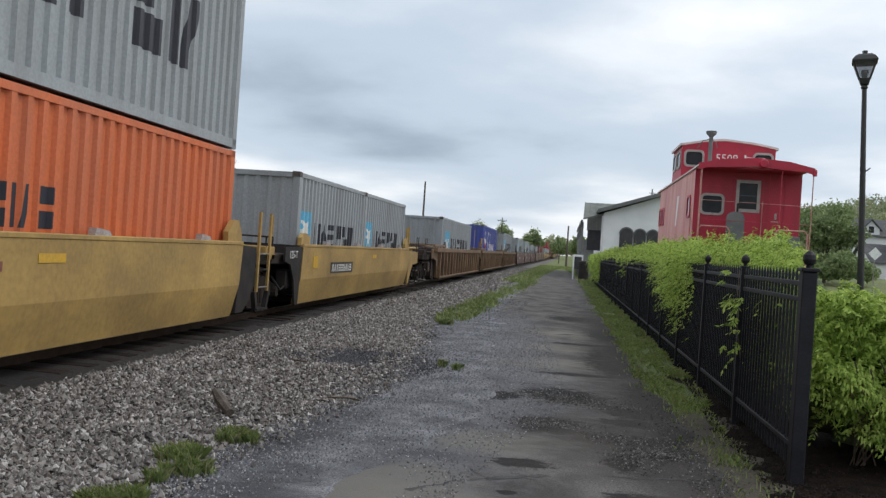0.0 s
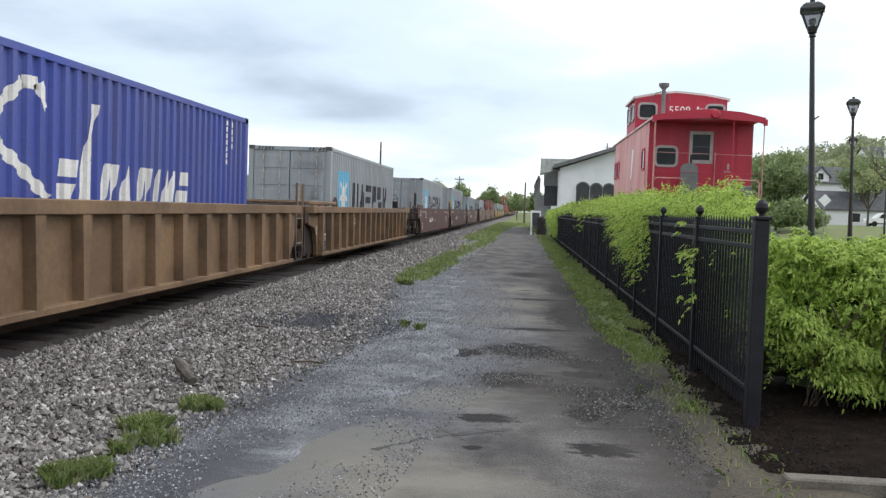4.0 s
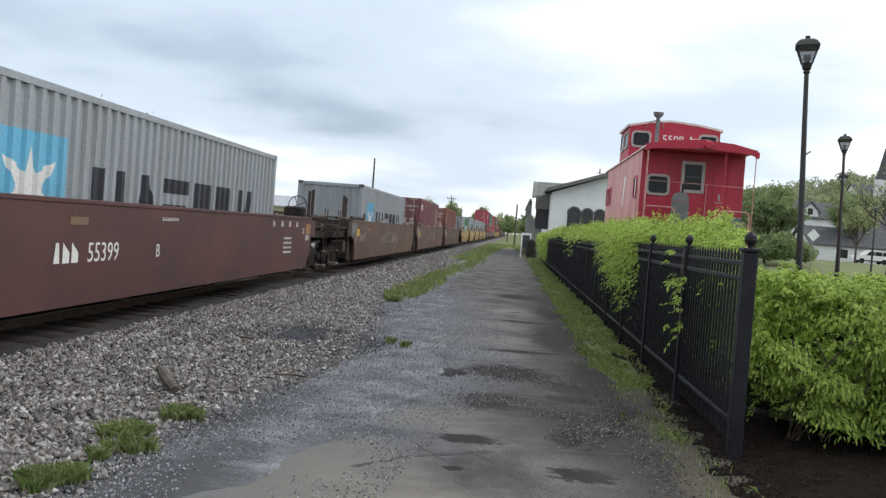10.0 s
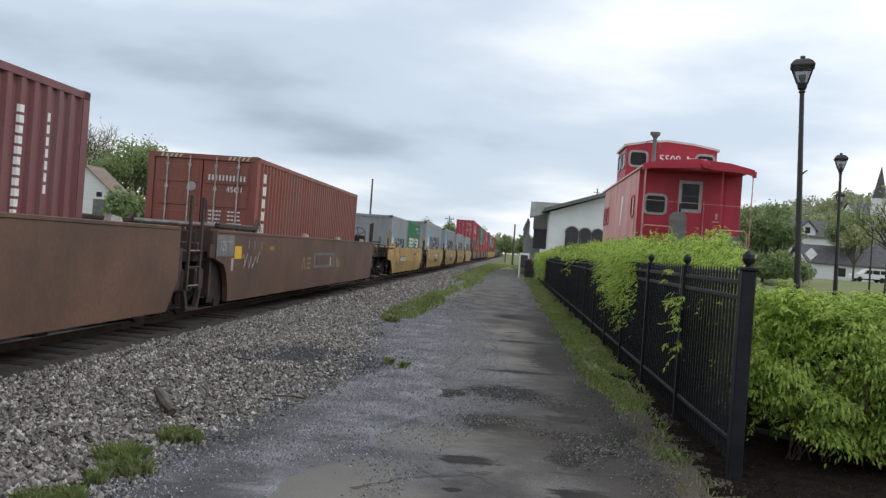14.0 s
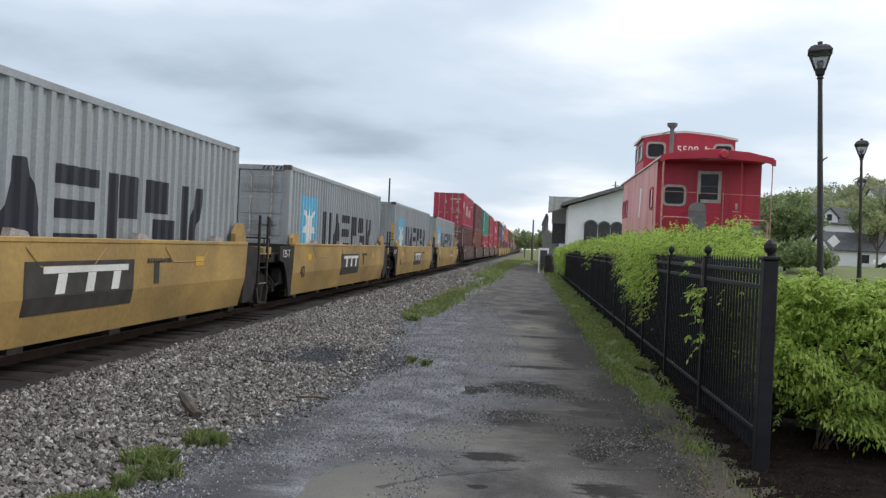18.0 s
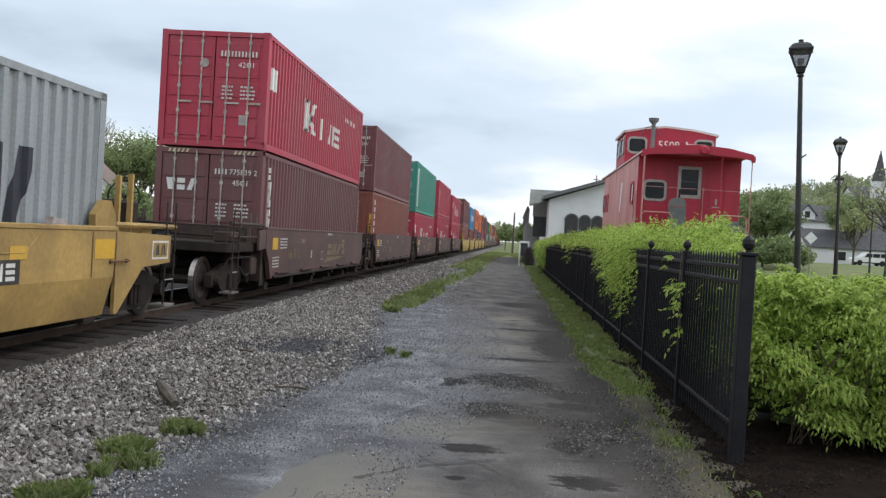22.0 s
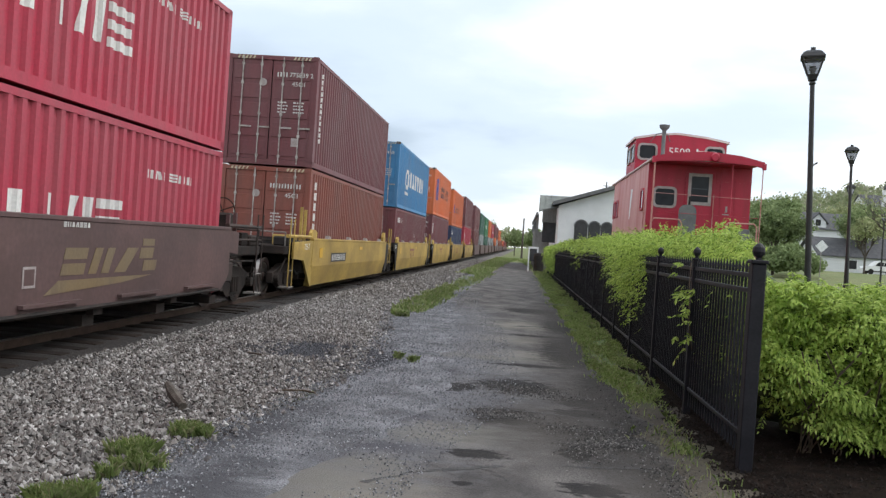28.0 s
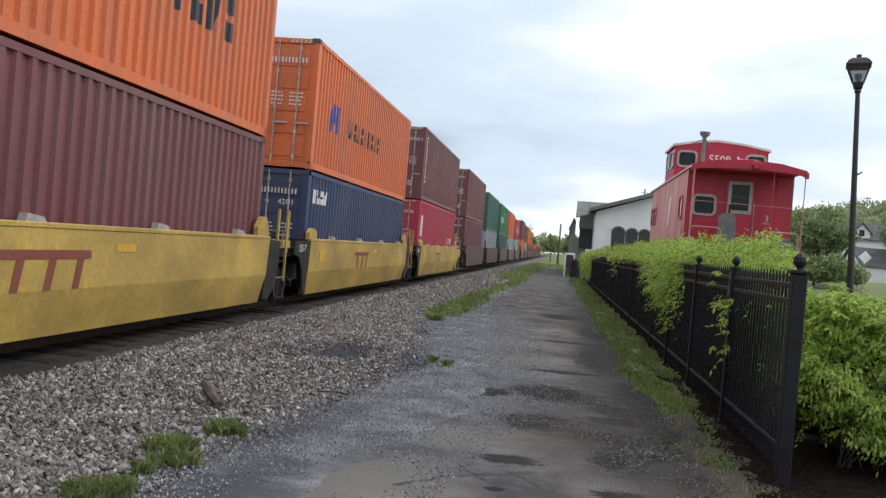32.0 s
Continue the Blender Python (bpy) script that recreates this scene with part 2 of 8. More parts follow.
M["railtop"] = material("polished_railhead", (0.45, 0.43, 0.42), (0.3, 0.28, 0.27), 0.3, 0.9, 6)
M["doorbar"] = material("pale_galvanised_bar", (0.50, 0.48, 0.46), (0.26, 0.23, 0.21), 0.5, 0.1, 8)
M["stripe"] = material("faded_warning_stripe", (0.60, 0.55, 0.38), (0.40, 0.34, 0.22), 0.6, 0, 12)
# creosote-dark timber, darkened further to merge with the shade painted under the train
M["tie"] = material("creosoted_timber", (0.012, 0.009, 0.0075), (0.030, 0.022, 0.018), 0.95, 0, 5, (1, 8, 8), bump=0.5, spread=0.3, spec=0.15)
M["fence"] = material("black_powder_coat", (0.009, 0.009, 0.013), (0.017, 0.017, 0.022), 0.5, 0, 6, bump=0.05, spec=0.25)
M["asphalt"] = material("old_asphalt", (0.072, 0.068, 0.067), (0.155, 0.145, 0.138), 0.92, 0, 1.5, (1.0, 0.62, 1), fine=75, fine_amt=0.5,
                        bump=0.6, bump_scale=130, dirt=(0.06, 0.057, 0.055), dirt_amt=0.6, dirt_scale=3.4, dirt_stretch=(1.0, 0.8, 1), spec=0.15)


def worn_patches(m, spots, col, noise_scale, soft=0.25, wild=3.2):
    """Lays ragged worn patches at the given ellipses (x, y, half width, half depth) into a ground material."""
    nt = m.node_tree
    n, l = nt.nodes, nt.links.new
    b = n["Principled BSDF"]
    tc = n.new("ShaderNodeTexCoord")
    last = None
    for x, y, rx, ry in spots:
        s = n.new("ShaderNodeVectorMath")
        s.operation = "SUBTRACT"
        s.inputs[1].default_value = (x, y, 0)
        l(tc.outputs["Object"], s.inputs[0])
        k = n.new("ShaderNodeVectorMath")
        k.operation = "MULTIPLY"
        k.inputs[1].default_value = (1 / rx, 1 / ry, 0)
        l(s.outputs["Vector"], k.inputs[0])
        d = n.new("ShaderNodeVectorMath")
        d.operation = "LENGTH"
        l(k.outputs["Vector"], d.inputs[0])
        if last is None:
            last = d.outputs["Value"]
        else:
            mn = n.new("ShaderNodeMath")
            mn.operation = "MINIMUM"
            l(last, mn.inputs[0])
            l(d.outputs["Value"], mn.inputs[1])
            last = mn.outputs["Value"]
    nz = n.new("ShaderNodeTexNoise")
    nz.inputs["Scale"].default_value, nz.inputs["Detail"].default_value, nz.inputs["Roughness"].default_value = noise_scale, 8, 0.68
    mp = n.new("ShaderNodeMapping")
    mp.inputs["Scale"].default_value = (1, 1.7, 1)
    l(tc.outputs["Object"], mp.inputs["Vector"])
    l(mp.outputs["Vector"], nz.inputs["Vector"])
    ad = n.new("ShaderNodeMath")
    ad.operation = "MULTIPLY_ADD"
    ad.inputs[1].default_value = wild
    l(nz.outputs["Fac"], ad.inputs[0])
    l(last, ad.inputs[2])
    r = n.new("ShaderNodeMapRange")
    r.inputs["From Min"].default_value, r.inputs["From Max"].default_value = 0.95 + wild / 2 + soft, 0.95 + wild / 2 - soft
    r.inputs["To Min"].default_value, r.inputs["To Max"].default_value = 0.0, 0.97
    l(ad.outputs["Value"], r.inputs["Value"])
    mx = n.new("ShaderNodeMix")
    mx.data_type = "RGBA"
    mx.inputs["B"].default_value = rgba(col)
    src = b.inputs["Base Color"].links[0].from_socket
    l(src, mx.inputs["A"])
    l(r.outputs["Result"], mx.inputs["Factor"])
    l(mx.outputs["Result"], b.inputs["Base Color"])


worn_patches(M["asphalt"], [(-1.15, 5.6, 0.55, 0.55), (-0.75, 5.1, 0.75, 0.5), (0.1, 13.4, 0.9, 0.5), (-0.5, 15.6, 0.8, 0.5), (0.2, 18.5, 0.8, 0.7), (-0.6, 7.6, 0.4, 0.3),
                            (-0.2, 11.9, 0.5, 0.3)], (0.205, 0.192, 0.165), 2.2, 0.7)
worn_patches(M["asphalt"], [(-1.25, 7.4, 0.75, 1.2), (-0.75, 9.2, 0.75, 1.6), (-0.75, 12.0, 0.75, 2.2), (-1.1, 15.5, 0.7, 2.5), (-1.5, 19, 0.7, 3.0), (-1.75, 5.0, 0.4, 1.2)],
             (0.155, 0.158, 0.172), 5.0, 0.9)
worn_patches(M["asphalt"], [(-1.28, 5.85, 0.33, 0.42), (-1.55, 5.25, 0.36, 0.5), (-1.02, 6.35, 0.22, 0.16), (-0.55, 7.4, 0.5, 0.25), (-0.2, 7.75, 0.4, 0.2), (-0.3, 12.9, 0.7, 0.25)],
             (0.166, 0.161, 0.146), 4.5, 1.0, 3.0)
worn_patches(M["asphalt"], [(-1.05, 6.85, 0.5, 0.14), (-1.6, 6.75, 0.4, 0.25), (-0.93, 8.2, 0.2, 0.25), (-0.8, 9.9, 0.35, 0.2), (-0.95, 11.2, 0.3, 0.3)], (0.085, 0.086, 0.096), 6.0, 0.5, 2.6)
worn_patches(M["asphalt"], [(0.62, 6.13, 0.24, 0.20), (-0.23, 6.87, 0.24, 0.16), (-0.29, 5.99, 0.06, 0.07), (-0.06, 8.28, 0.30, 0.16), (0.05, 10.4, 0.5, 0.5),
                            (0.55, 7.2, 0.13, 0.28), (0.91, 7.57, 0.13, 0.14), (0.7, 8.95, 0.28, 0.22), (-0.02, 8.80, 0.30, 0.14), (1.3, 6.86, 0.14, 0.28), (0.9, 14.25, 0.5, 1.9), (0.95, 19, 0.4, 1.6), (1.1, 10.6, 0.3, 1.2),
                            (1.32, 5.4, 0.12, 0.5), (1.2, 8.4, 0.2, 0.6), (0.85, 9.6, 0.35, 0.4), (-0.62, 10.0, 0.25, 0.3), (0.3, 12.3, 0.6, 0.16), (0.5, 16.5, 0.7, 0.2), (0.3, 23, 0.7, 1.0)],
             (0.027, 0.026, 0.026), 7.5, 0.16, 2.7)
worn_patches(M["asphalt"], [(1.15, 6.6, 0.40, 1.8), (1.05, 9.8, 0.45, 2.2), (0.95, 14.5, 0.50, 3.5), (0.4, 8.2, 0.6, 1.0), (0.9, 22, 0.5, 4.0)], (0.066, 0.060, 0.055), 2.6, 0.8)
M["bluegravel"] = material("fine_blue_grey_gravel", (0.095, 0.098, 0.108), (0.215, 0.22, 0.235), 0.95, 0, 2.0, fine=70, fine_amt=0.6,
                           bump=0.9, bump_scale=70, dirt=(0.06, 0.058, 0.062), dirt_amt=0.8, dirt_scale=1.2)
worn_patches(M["bluegravel"], [(-2.75, 12.0, 0.65, 0.9), (-2.2, 7.2, 0.35, 1.2), (-2.3, 9.0, 0.3, 0.8), (-1.9, 5.2, 0.35, 1.0)], (0.060, 0.061, 0.068), 3.0, 0.5)
M["ballast"] = material("ballast_bed", (0.17, 0.155, 0.145), (0.10, 0.09, 0.083), 0.95, 0, 1.0, fine=26, fine_amt=0.6, bump=1.0,
                        bump_scale=26)
worn_patches(M["ballast"], [(-2.95, 12.15, 0.85, 1.2), (-2.5, 9.6, 0.25, 0.5)], (0.060, 0.061, 0.068), 2.4, 0.9)
# stones coloured near black: the train's shade is put into this colour
M["undershade"] = material("train_shade_bed", (0.0075, 0.006, 0.0055), (0.020, 0.015, 0.013), 0.95, 0, 1.0, fine=26, fine_amt=0.6, bump=1.0,
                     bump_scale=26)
M["soil"] = material("verge_soil", (0.050, 0.040, 0.031), (0.080, 0.070, 0.045), 0.95, 0, 0.7, fine=40, fine_amt=0.4, bump=0.6)
worn_patches(M["soil"], [(1.45, 12.0, 0.36, 1.6), (1.5, 16, 0.42, 4.0), (1.5, 26, 0.55, 10.0), (1.5, 44, 0.6, 16.0)], (0.125, 0.165, 0.055), 3.0, 0.6)
M["turf"] = material("mown_turf", (0.10, 0.14, 0.035), (0.15, 0.16, 0.06), 0.95, 0, 0.25, fine=9, fine_amt=0.35, bump=0.6, bump_scale=30)
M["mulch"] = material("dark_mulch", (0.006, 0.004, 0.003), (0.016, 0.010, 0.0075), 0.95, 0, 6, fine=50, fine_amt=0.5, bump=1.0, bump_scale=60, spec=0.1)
M["concrete"] = material("weathered_concrete", (0.15, 0.135, 0.115), (0.09, 0.08, 0.068), 0.9, 0, 5, bump=0.3)
M["tarpatch"] = material("dark_tar_patch", (0.042, 0.041, 0.041), (0.07, 0.068, 0.066), 0.9, 0, 5, fine=80, fine_amt=0.35, bump=0.5, bump_scale=90)
M["stones"] = stony("ballast_stones", [(0.050, 0.046, 0.044), (0.15, 0.14, 0.133), (0.27, 0.256, 0.24), (0.11, 0.094, 0.086), (0.21, 0.197, 0.185), (0.46, 0.445, 0.43)])
M["chips"] = stony("blue_grey_chips", [(0.085, 0.087, 0.096), (0.12, 0.123, 0.135), (0.18, 0.184, 0.20), (0.085, 0.088, 0.098), (0.24, 0.245, 0.26), (0.42, 0.425, 0.44)])
M["grass"] = leafy("grass_blades", [(0.14, 0.20, 0.06), (0.23, 0.31, 0.10), (0.31, 0.38, 0.15), (0.42, 0.40, 0.25)], 0.7, 0.4)
M["verge"] = leafy("verge_grass_blades", [(0.22, 0.30, 0.09), (0.34, 0.44, 0.14), (0.43, 0.52, 0.19), (0.50, 0.47, 0.28)], 0.75, 0.45)
M["hedge"] = leafy("hedge_leaves", [(0.10, 0.165, 0.024), (0.235, 0.355, 0.058), (0.45, 0.57, 0.13), (0.33, 0.47, 0.088), (0.51, 0.61, 0.165)], 0.62, 0.42)
M["darkchips"] = stony("dark_gravel_fines", [(0.030, 0.031, 0.036), (0.06, 0.062, 0.07), (0.12, 0.123, 0.135), (0.04, 0.041, 0.047)])
M["grit"] = stony("dark_and_pale_grit", [(0.03, 0.03, 0.03), (0.06, 0.058, 0.056), (0.10, 0.095, 0.09), (0.28, 0.27, 0.26)])
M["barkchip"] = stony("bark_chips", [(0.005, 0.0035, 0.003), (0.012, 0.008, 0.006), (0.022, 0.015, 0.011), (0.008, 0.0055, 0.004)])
M["twig"] = material("brown_twigs", (0.06, 0.042, 0.03), (0.09, 0.07, 0.05), 0.9, 0, 12)
# dark green for the hedge cores: shade behind the leaves painted as colour
M["hedgecore"] = material("painted_hedge_shade", (0.030, 0.048, 0.016), (0.052, 0.075, 0.025), 0.95, 0, 9, bump=1.0, bump_scale=20)
M["leaf"] = leafy("tree_leaves", [(0.15, 0.20, 0.09), (0.22, 0.29, 0.13), (0.29, 0.35, 0.17)], 0.75, 0.35)
M["needle"] = leafy("spruce_needles", [(0.030, 0.055, 0.030), (0.050, 0.080, 0.042), (0.070, 0.100, 0.055)], 0.8, 0.15)
M["leafpale"] = leafy("young_tree_leaves", [(0.20, 0.24, 0.11), (0.29, 0.33, 0.16), (0.36, 0.37, 0.20)], 0.7, 0.35)
# far spring foliage, paled and greyed: the distance haze is mixed into these colours
M["wood"] = leafy("haze_tinted_woods", [(0.22, 0.27, 0.15), (0.28, 0.33, 0.18), (0.36, 0.38, 0.24), (0.31, 0.30, 0.24)], 0.9, 0.3)
M["bark"] = material("grey_bark", (0.10, 0.085, 0.07), (0.06, 0.05, 0.04), 0.9, 0, 8, bump=0.5)
M["cabred"] = material("caboose_red", (0.43, 0.014, 0.045), (0.345, 0.012, 0.036), 0.5, 0, 1.4, (1, 1, 0.4), fine=20, fine_amt=0.08, bump=0.05,
                       dirt=(0.12, 0.02, 0.02), dirt_amt=0.4, dirt_scale=1.5, dirt_stretch=(2, 2, 0.3))
M["cabpink"] = material("faded_caboose_red", (0.60, 0.33, 0.32), (0.50, 0.20, 0.19), 0.6, 0, 1.4, (1, 1, 0.3), fine=20, fine_amt=0.08, bump=0.05,
                        dirt=(0.42, 0.08, 0.08), dirt_amt=0.4, dirt_scale=1.2, dirt_stretch=(1, 1.6, 0.15))
M["cabroof"] = material("faded_roof_paint", (0.66, 0.56, 0.55), (0.54, 0.43, 0.42), 0.7, 0, 2)
M["trim"] = material("pale_window_trim", (0.40, 0.36, 0.35), (0.30, 0.26, 0.25), 0.6, 0, 6)
M["grab"] = material("pale_pink_handrail", (0.52, 0.30, 0.27), (0.42, 0.16, 0.14), 0.55, 0, 6)
M["glass"] = material("dark_window_glass", (0.010, 0.011, 0.013), (0.016, 0.018, 0.020), 0.08, 0, 3, fine_amt=0, bump=0, spec=0.22)
M["stucco"] = material("white_painted_wall", (0.74, 0.76, 0.78), (0.66, 0.68, 0.70), 0.85, 0, 1.0, fine=14, fine_amt=0.05, bump=0.15)
M["darkdoor"] = material("dark_painted_door", (0.035, 0.036, 0.04), (0.05, 0.05, 0.055), 0.7, 0, 4)
M["greenroof"] = material("weathered_green_grey_metal", (0.17, 0.185, 0.165), (0.12, 0.13, 0.12), 0.7, 0.0, 1.5, (1, 1, 0.3), bump=0.05)
M["fascia"] = material("dark_grey_fascia", (0.11, 0.115, 0.12), (0.16, 0.165, 0.165), 0.75, 0, 3)
M["boards"] = material("grey_weathered_boards", (0.30, 0.30, 0.29), (0.20, 0.20, 0.195), 0.85, 0, 4, (8, 8, 0.5), bump=0.3)
M["lampblack"] = material("lamp_black_paint", (0.012, 0.012, 0.013), (0.022, 0.022, 0.022), 0.45, 0, 7, bump=0.04)
M["lampglass"] = material("smoky_lantern_glass", (0.30, 0.31, 0.33), (0.22, 0.23, 0.25), 0.12, 0, 8, fine_amt=0.05, bump=0)
M["lampglass"].node_tree.nodes["Principled BSDF"].inputs["Transmission Weight"].default_value = 0.8
M["lampshine"] = material("pale_lamp_reflector", (0.72, 0.74, 0.78), (0.6, 0.62, 0.66), 0.4, 0, 8, fine_amt=0.05, bump=0)
M["signface"] = material("sign_back_aluminium", (0.72, 0.74, 0.76), (0.62, 0.64, 0.66), 0.5, 0.0, 4)
M["carwhite"] = material("white_car_paint", (0.78, 0.79, 0.80), (0.72, 0.73, 0.74), 0.25, 0, 2, fine_amt=0.02, bump=0)
M["cardark"] = material("dark_car_paint", (0.05, 0.055, 0.065), (0.07, 0.075, 0.085), 0.25, 0, 2, fine_amt=0.02, bump=0)
M["tyre"] = material("tyre_rubber", (0.02, 0.02, 0.02), None, 0.85, 0, 8)
M["siding"] = material("white_siding", (0.68, 0.70, 0.72), (0.60, 0.62, 0.64), 0.8, 0, 1.0, (0.2, 0.2, 8), fine_amt=0.06, bump=0.05)
M["shingle"] = material("grey_shingles", (0.062, 0.064, 0.072), (0.095, 0.095, 0.102), 0.9, 0, 2, fine=18, fine_amt=0.25, bump=0.3)
M["brownroof"] = material("brown_shingles", (0.16, 0.12, 0.10), (0.21, 0.16, 0.14), 0.9, 0, 2, fine=18, fine_amt=0.25, bump=0.3)
M["cream"] = material("cream_metal_siding", (0.50, 0.465, 0.35), (0.44, 0.405, 0.30), 0.6, 0, 1.5, (4, 4, 0.3), bump=0.05)
M["metalroof"] = material("pale_metal_roof", (0.45, 0.46, 0.48), (0.36, 0.37, 0.39), 0.5, 0.3, 2)
M["pole"] = material("utility_pole_wood", (0.12, 0.10, 0.085), (0.08, 0.065, 0.055), 0.9, 0, 5, (6, 6, 0.5))
M["road"] = material("far_road", (0.12, 0.12, 0.12), (0.16, 0.155, 0.15), 0.9, 0, 0.5)
M["yellowedge"] = material("yellow_tread_edge", (0.5, 0.38, 0.05), None, 0.7, 0, 5)


# ---- mesh helpers ----
class Geo:
    """Collects faces for one mesh."""

    def __init__(self):
        self.v, self.f = [], []

    def add(self, vs, fs):
        k = len(self.v)
        self.v += [tuple(p) for p in vs]
        self.f += [tuple(i + k for i in q) for q in fs]
        return self

    def box(self, x0, x1, y0, y1, z0, z1, bev=0.0):
        if not bev:
            return self.add([(x, y, z) for z in (z0, z1) for y in (y0, y1) for x in (x0, x1)],
                            [(0, 2, 3, 1), (4, 5, 7, 6), (0, 1, 5, 4), (1, 3, 7, 5), (3, 2, 6, 7), (2, 0, 4, 6)])
        b = min(bev, (x1 - x0) / 2.2, (y1 - y0) / 2.2, (z1 - z0) / 2.2)
        bm = bmesh.new()
        vs = [bm.verts.new((x, y, z)) for x in (x0, x1) for y in (y0, y1) for z in (z0, z1)]
        for q in ((0, 1, 3, 2), (4, 6, 7, 5), (0, 4, 5, 1), (2, 3, 7, 6), (0, 2, 6, 4), (1, 5, 7, 3)):
            bm.faces.new([vs[i] for i in q])
        bmesh.ops.bevel(bm, geom=list(bm.edges), offset=b, segments=1, affect="EDGES")
        bm.verts.index_update()
        self.add([tuple(p.co) for p in bm.verts], [tuple(p.index for p in q.verts) for q in bm.faces])
        bm.free()
        return self

    def prism(self, poly, axis, a0, a1):
        """Extrudes a 2D polygon along an axis; the polygon's plane is the two other axes in order."""
        n = len(poly)

        def put(p, a):
            q = list(p)
            q.insert(axis, a)
            return tuple(q)
        vs = [put(p, a0) for p in poly] + [put(p, a1) for p in poly]
        fs = [tuple(range(n))[::-1], tuple(range(n, 2 * n))] + [(i, (i + 1) % n, n + (i + 1) % n, n + i) for i in range(n)]
        return self.add(vs, fs)

    def cyl(self, p0, p1, r0, r1=None, n=8, caps=True):
        r1 = r0 if r1 is None else r1
        p0, p1 = Vector(p0), Vector(p1)
        d = (p1 - p0)
        q = d.to_track_quat("Z", "Y") if d.length > 1e-6 else Vector((0, 0, 1)).to_track_quat("Z", "Y")
        vs = []
        for p, r in ((p0, r0), (p1, r1)):
            for i in range(n):
                a = 2 * math.pi * i / n
                vs.append(p + q @ Vector((r * math.cos(a), r * math.sin(a), 0)))
        fs = [(i, (i + 1) % n, n + (i + 1) % n, n + i) for i in range(n)]
        if caps:
            fs += [tuple(range(n))[::-1], tuple(range(n, 2 * n))]
        return self.add(vs, fs)

    def tube(self, pts, r, n=6):
        for a, b in zip(pts, pts[1:]):
            self.cyl(a, b, r, r, n)
        return self

    def lathe(self, profile, c=(0, 0, 0), n=12, axis=2):
        vs, fs, k = [], [], len(profile)
        for r, h in profile:
            for i in range(n):
                a = 2 * math.pi * i / n
                p = [r * math.cos(a), r * math.sin(a)]
                p.insert(axis, h)
                vs.append((p[0] + c[0], p[1] + c[1], p[2] + c[2]))
        for j in range(k - 1):
            for i in range(n):
                fs.append((j * n + i, j * n + (i + 1) % n, (j + 1) * n + (i + 1) % n, (j + 1) * n + i))
        fs += [tuple(range(n))[::-1], tuple((k - 1) * n + i for i in range(n))]
        return self.add(vs, fs)

    def mesh(self, name, mat):
        me = bpy.data.meshes.new(name)
        me.from_pydata(self.v, [], self.f)
        me.materials.append(mat)
        me.validate()
        return me

    def part(self, name, mat, parent=None, label="", smooth=False):
        me = self.mesh(name, mat)
        if smooth:
            me.shade_smooth()
        return put(name, me, parent, label)


def put(name, me, parent=None, label="", at=None):
    ob = new(name, me)
    if parent:
        ob.parent = parent
    if label:
        tagged(ob, label)
    if at is not None:
        ob.matrix_basis = at
    return ob


def thing(name, label, category, m=None, group="", kind=""):
    ob = new(name)
    ob.empty_display_size = 0.1
    if m is not None:
        ob.matrix_basis = m
    return tagged(ob, label, category, group, kind)


def soup(name, verts, faces_n, mat, kind="stuff", label="", category="", parent=None):
    """A mesh from an array of loose polygons with faces_n corners each."""
    verts = np.asarray(verts, dtype=np.float32).reshape(-1, 3)
    nf = len(verts) // faces_n
    me = bpy.data.meshes.new(name)
    me.vertices.add(len(verts))
    me.vertices.foreach_set("co", verts.ravel())
    me.loops.add(len(verts))
    me.loops.foreach_set("vertex_index", np.arange(len(verts), dtype=np.int32))
    me.polygons.add(nf)
    me.polygons.foreach_set("loop_start", np.arange(0, nf * faces_n, faces_n, dtype=np.int32))
    me.polygons.foreach_set("loop_total", np.full(nf, faces_n, dtype=np.int32))
    me.update(calc_edges=True)
    me.materials.append(mat)
    ob = new(name, me)
    if parent:
        ob.parent = parent
    return tagged(ob, label, category, "", kind)


def lettering(name, text, size, mat, parent, m, label=""):
    cu = bpy.data.curves.new(name, "FONT")
    cu.body, cu.size, cu.extrude = text, size, 0.002
    cu.resolution_u = 2
    ob = bpy.data.objects.new(name, cu)
    scene.collection.objects.link(ob)
    me = bpy.data.meshes.new_from_object(ob.evaluated_get(bpy.context.evaluated_depsgraph_get()))
    bpy.data.objects.remove(ob)
    me.materials.clear()
    me.materials.append(mat)
    return put(name, me, parent, label, m)


SIDE = Matrix(((0, 0, 1, 0), (1, 0, 0, 0), (0, 1, 0, 0), (0, 0, 0, 1)))    # text that faces +x and reads along +y
REAR = Matrix(((1, 0, 0, 0), (0, 0, -1, 0), (0, 1, 0, 0), (0, 0, 0, 1)))   # text that faces -y and reads along +x

# ---- ground, track and path ----
def bump2(x, y, s=1.0):
    return noise.noise(Vector((x * s, y * s, 3.7)))


def smooth01(a, b, v):
    k = min(1, max(0, (v - a) / (b - a)))
    return k * k * (3 - 2 * k)


def land(x, y):
    """Height of the land: level by the track, rising past the far car park and behind the houses."""
    h = -0.05
    h += 1.35 * smooth01(55, 110, y) * smooth01(10, 30, x)
    h += 24.0 * smooth01(150, 340, y) * smooth01(35, 140, x)
    return h


def sheet(name, xs, ys, h, mat, label, category="ground", kind="structure"):
    vs = [(x, y, h(x, y)) for y in ys for x in xs]
    n = len(xs)
    fs = [(j * n + i, j * n + i + 1, (j + 1) * n + i + 1, (j + 1) * n + i) for j in range(len(ys) - 1) for i in range(n - 1)]
    g = Geo().add(vs, fs)
    return tagged(g.part(name, mat, smooth=True), label, category, "", kind)


def steps(*spans):
    out = []
    for a, b, n in spans:
        out += [a + (b - a) * i / n for i in range(n)]
    return out + [spans[-1][1]]


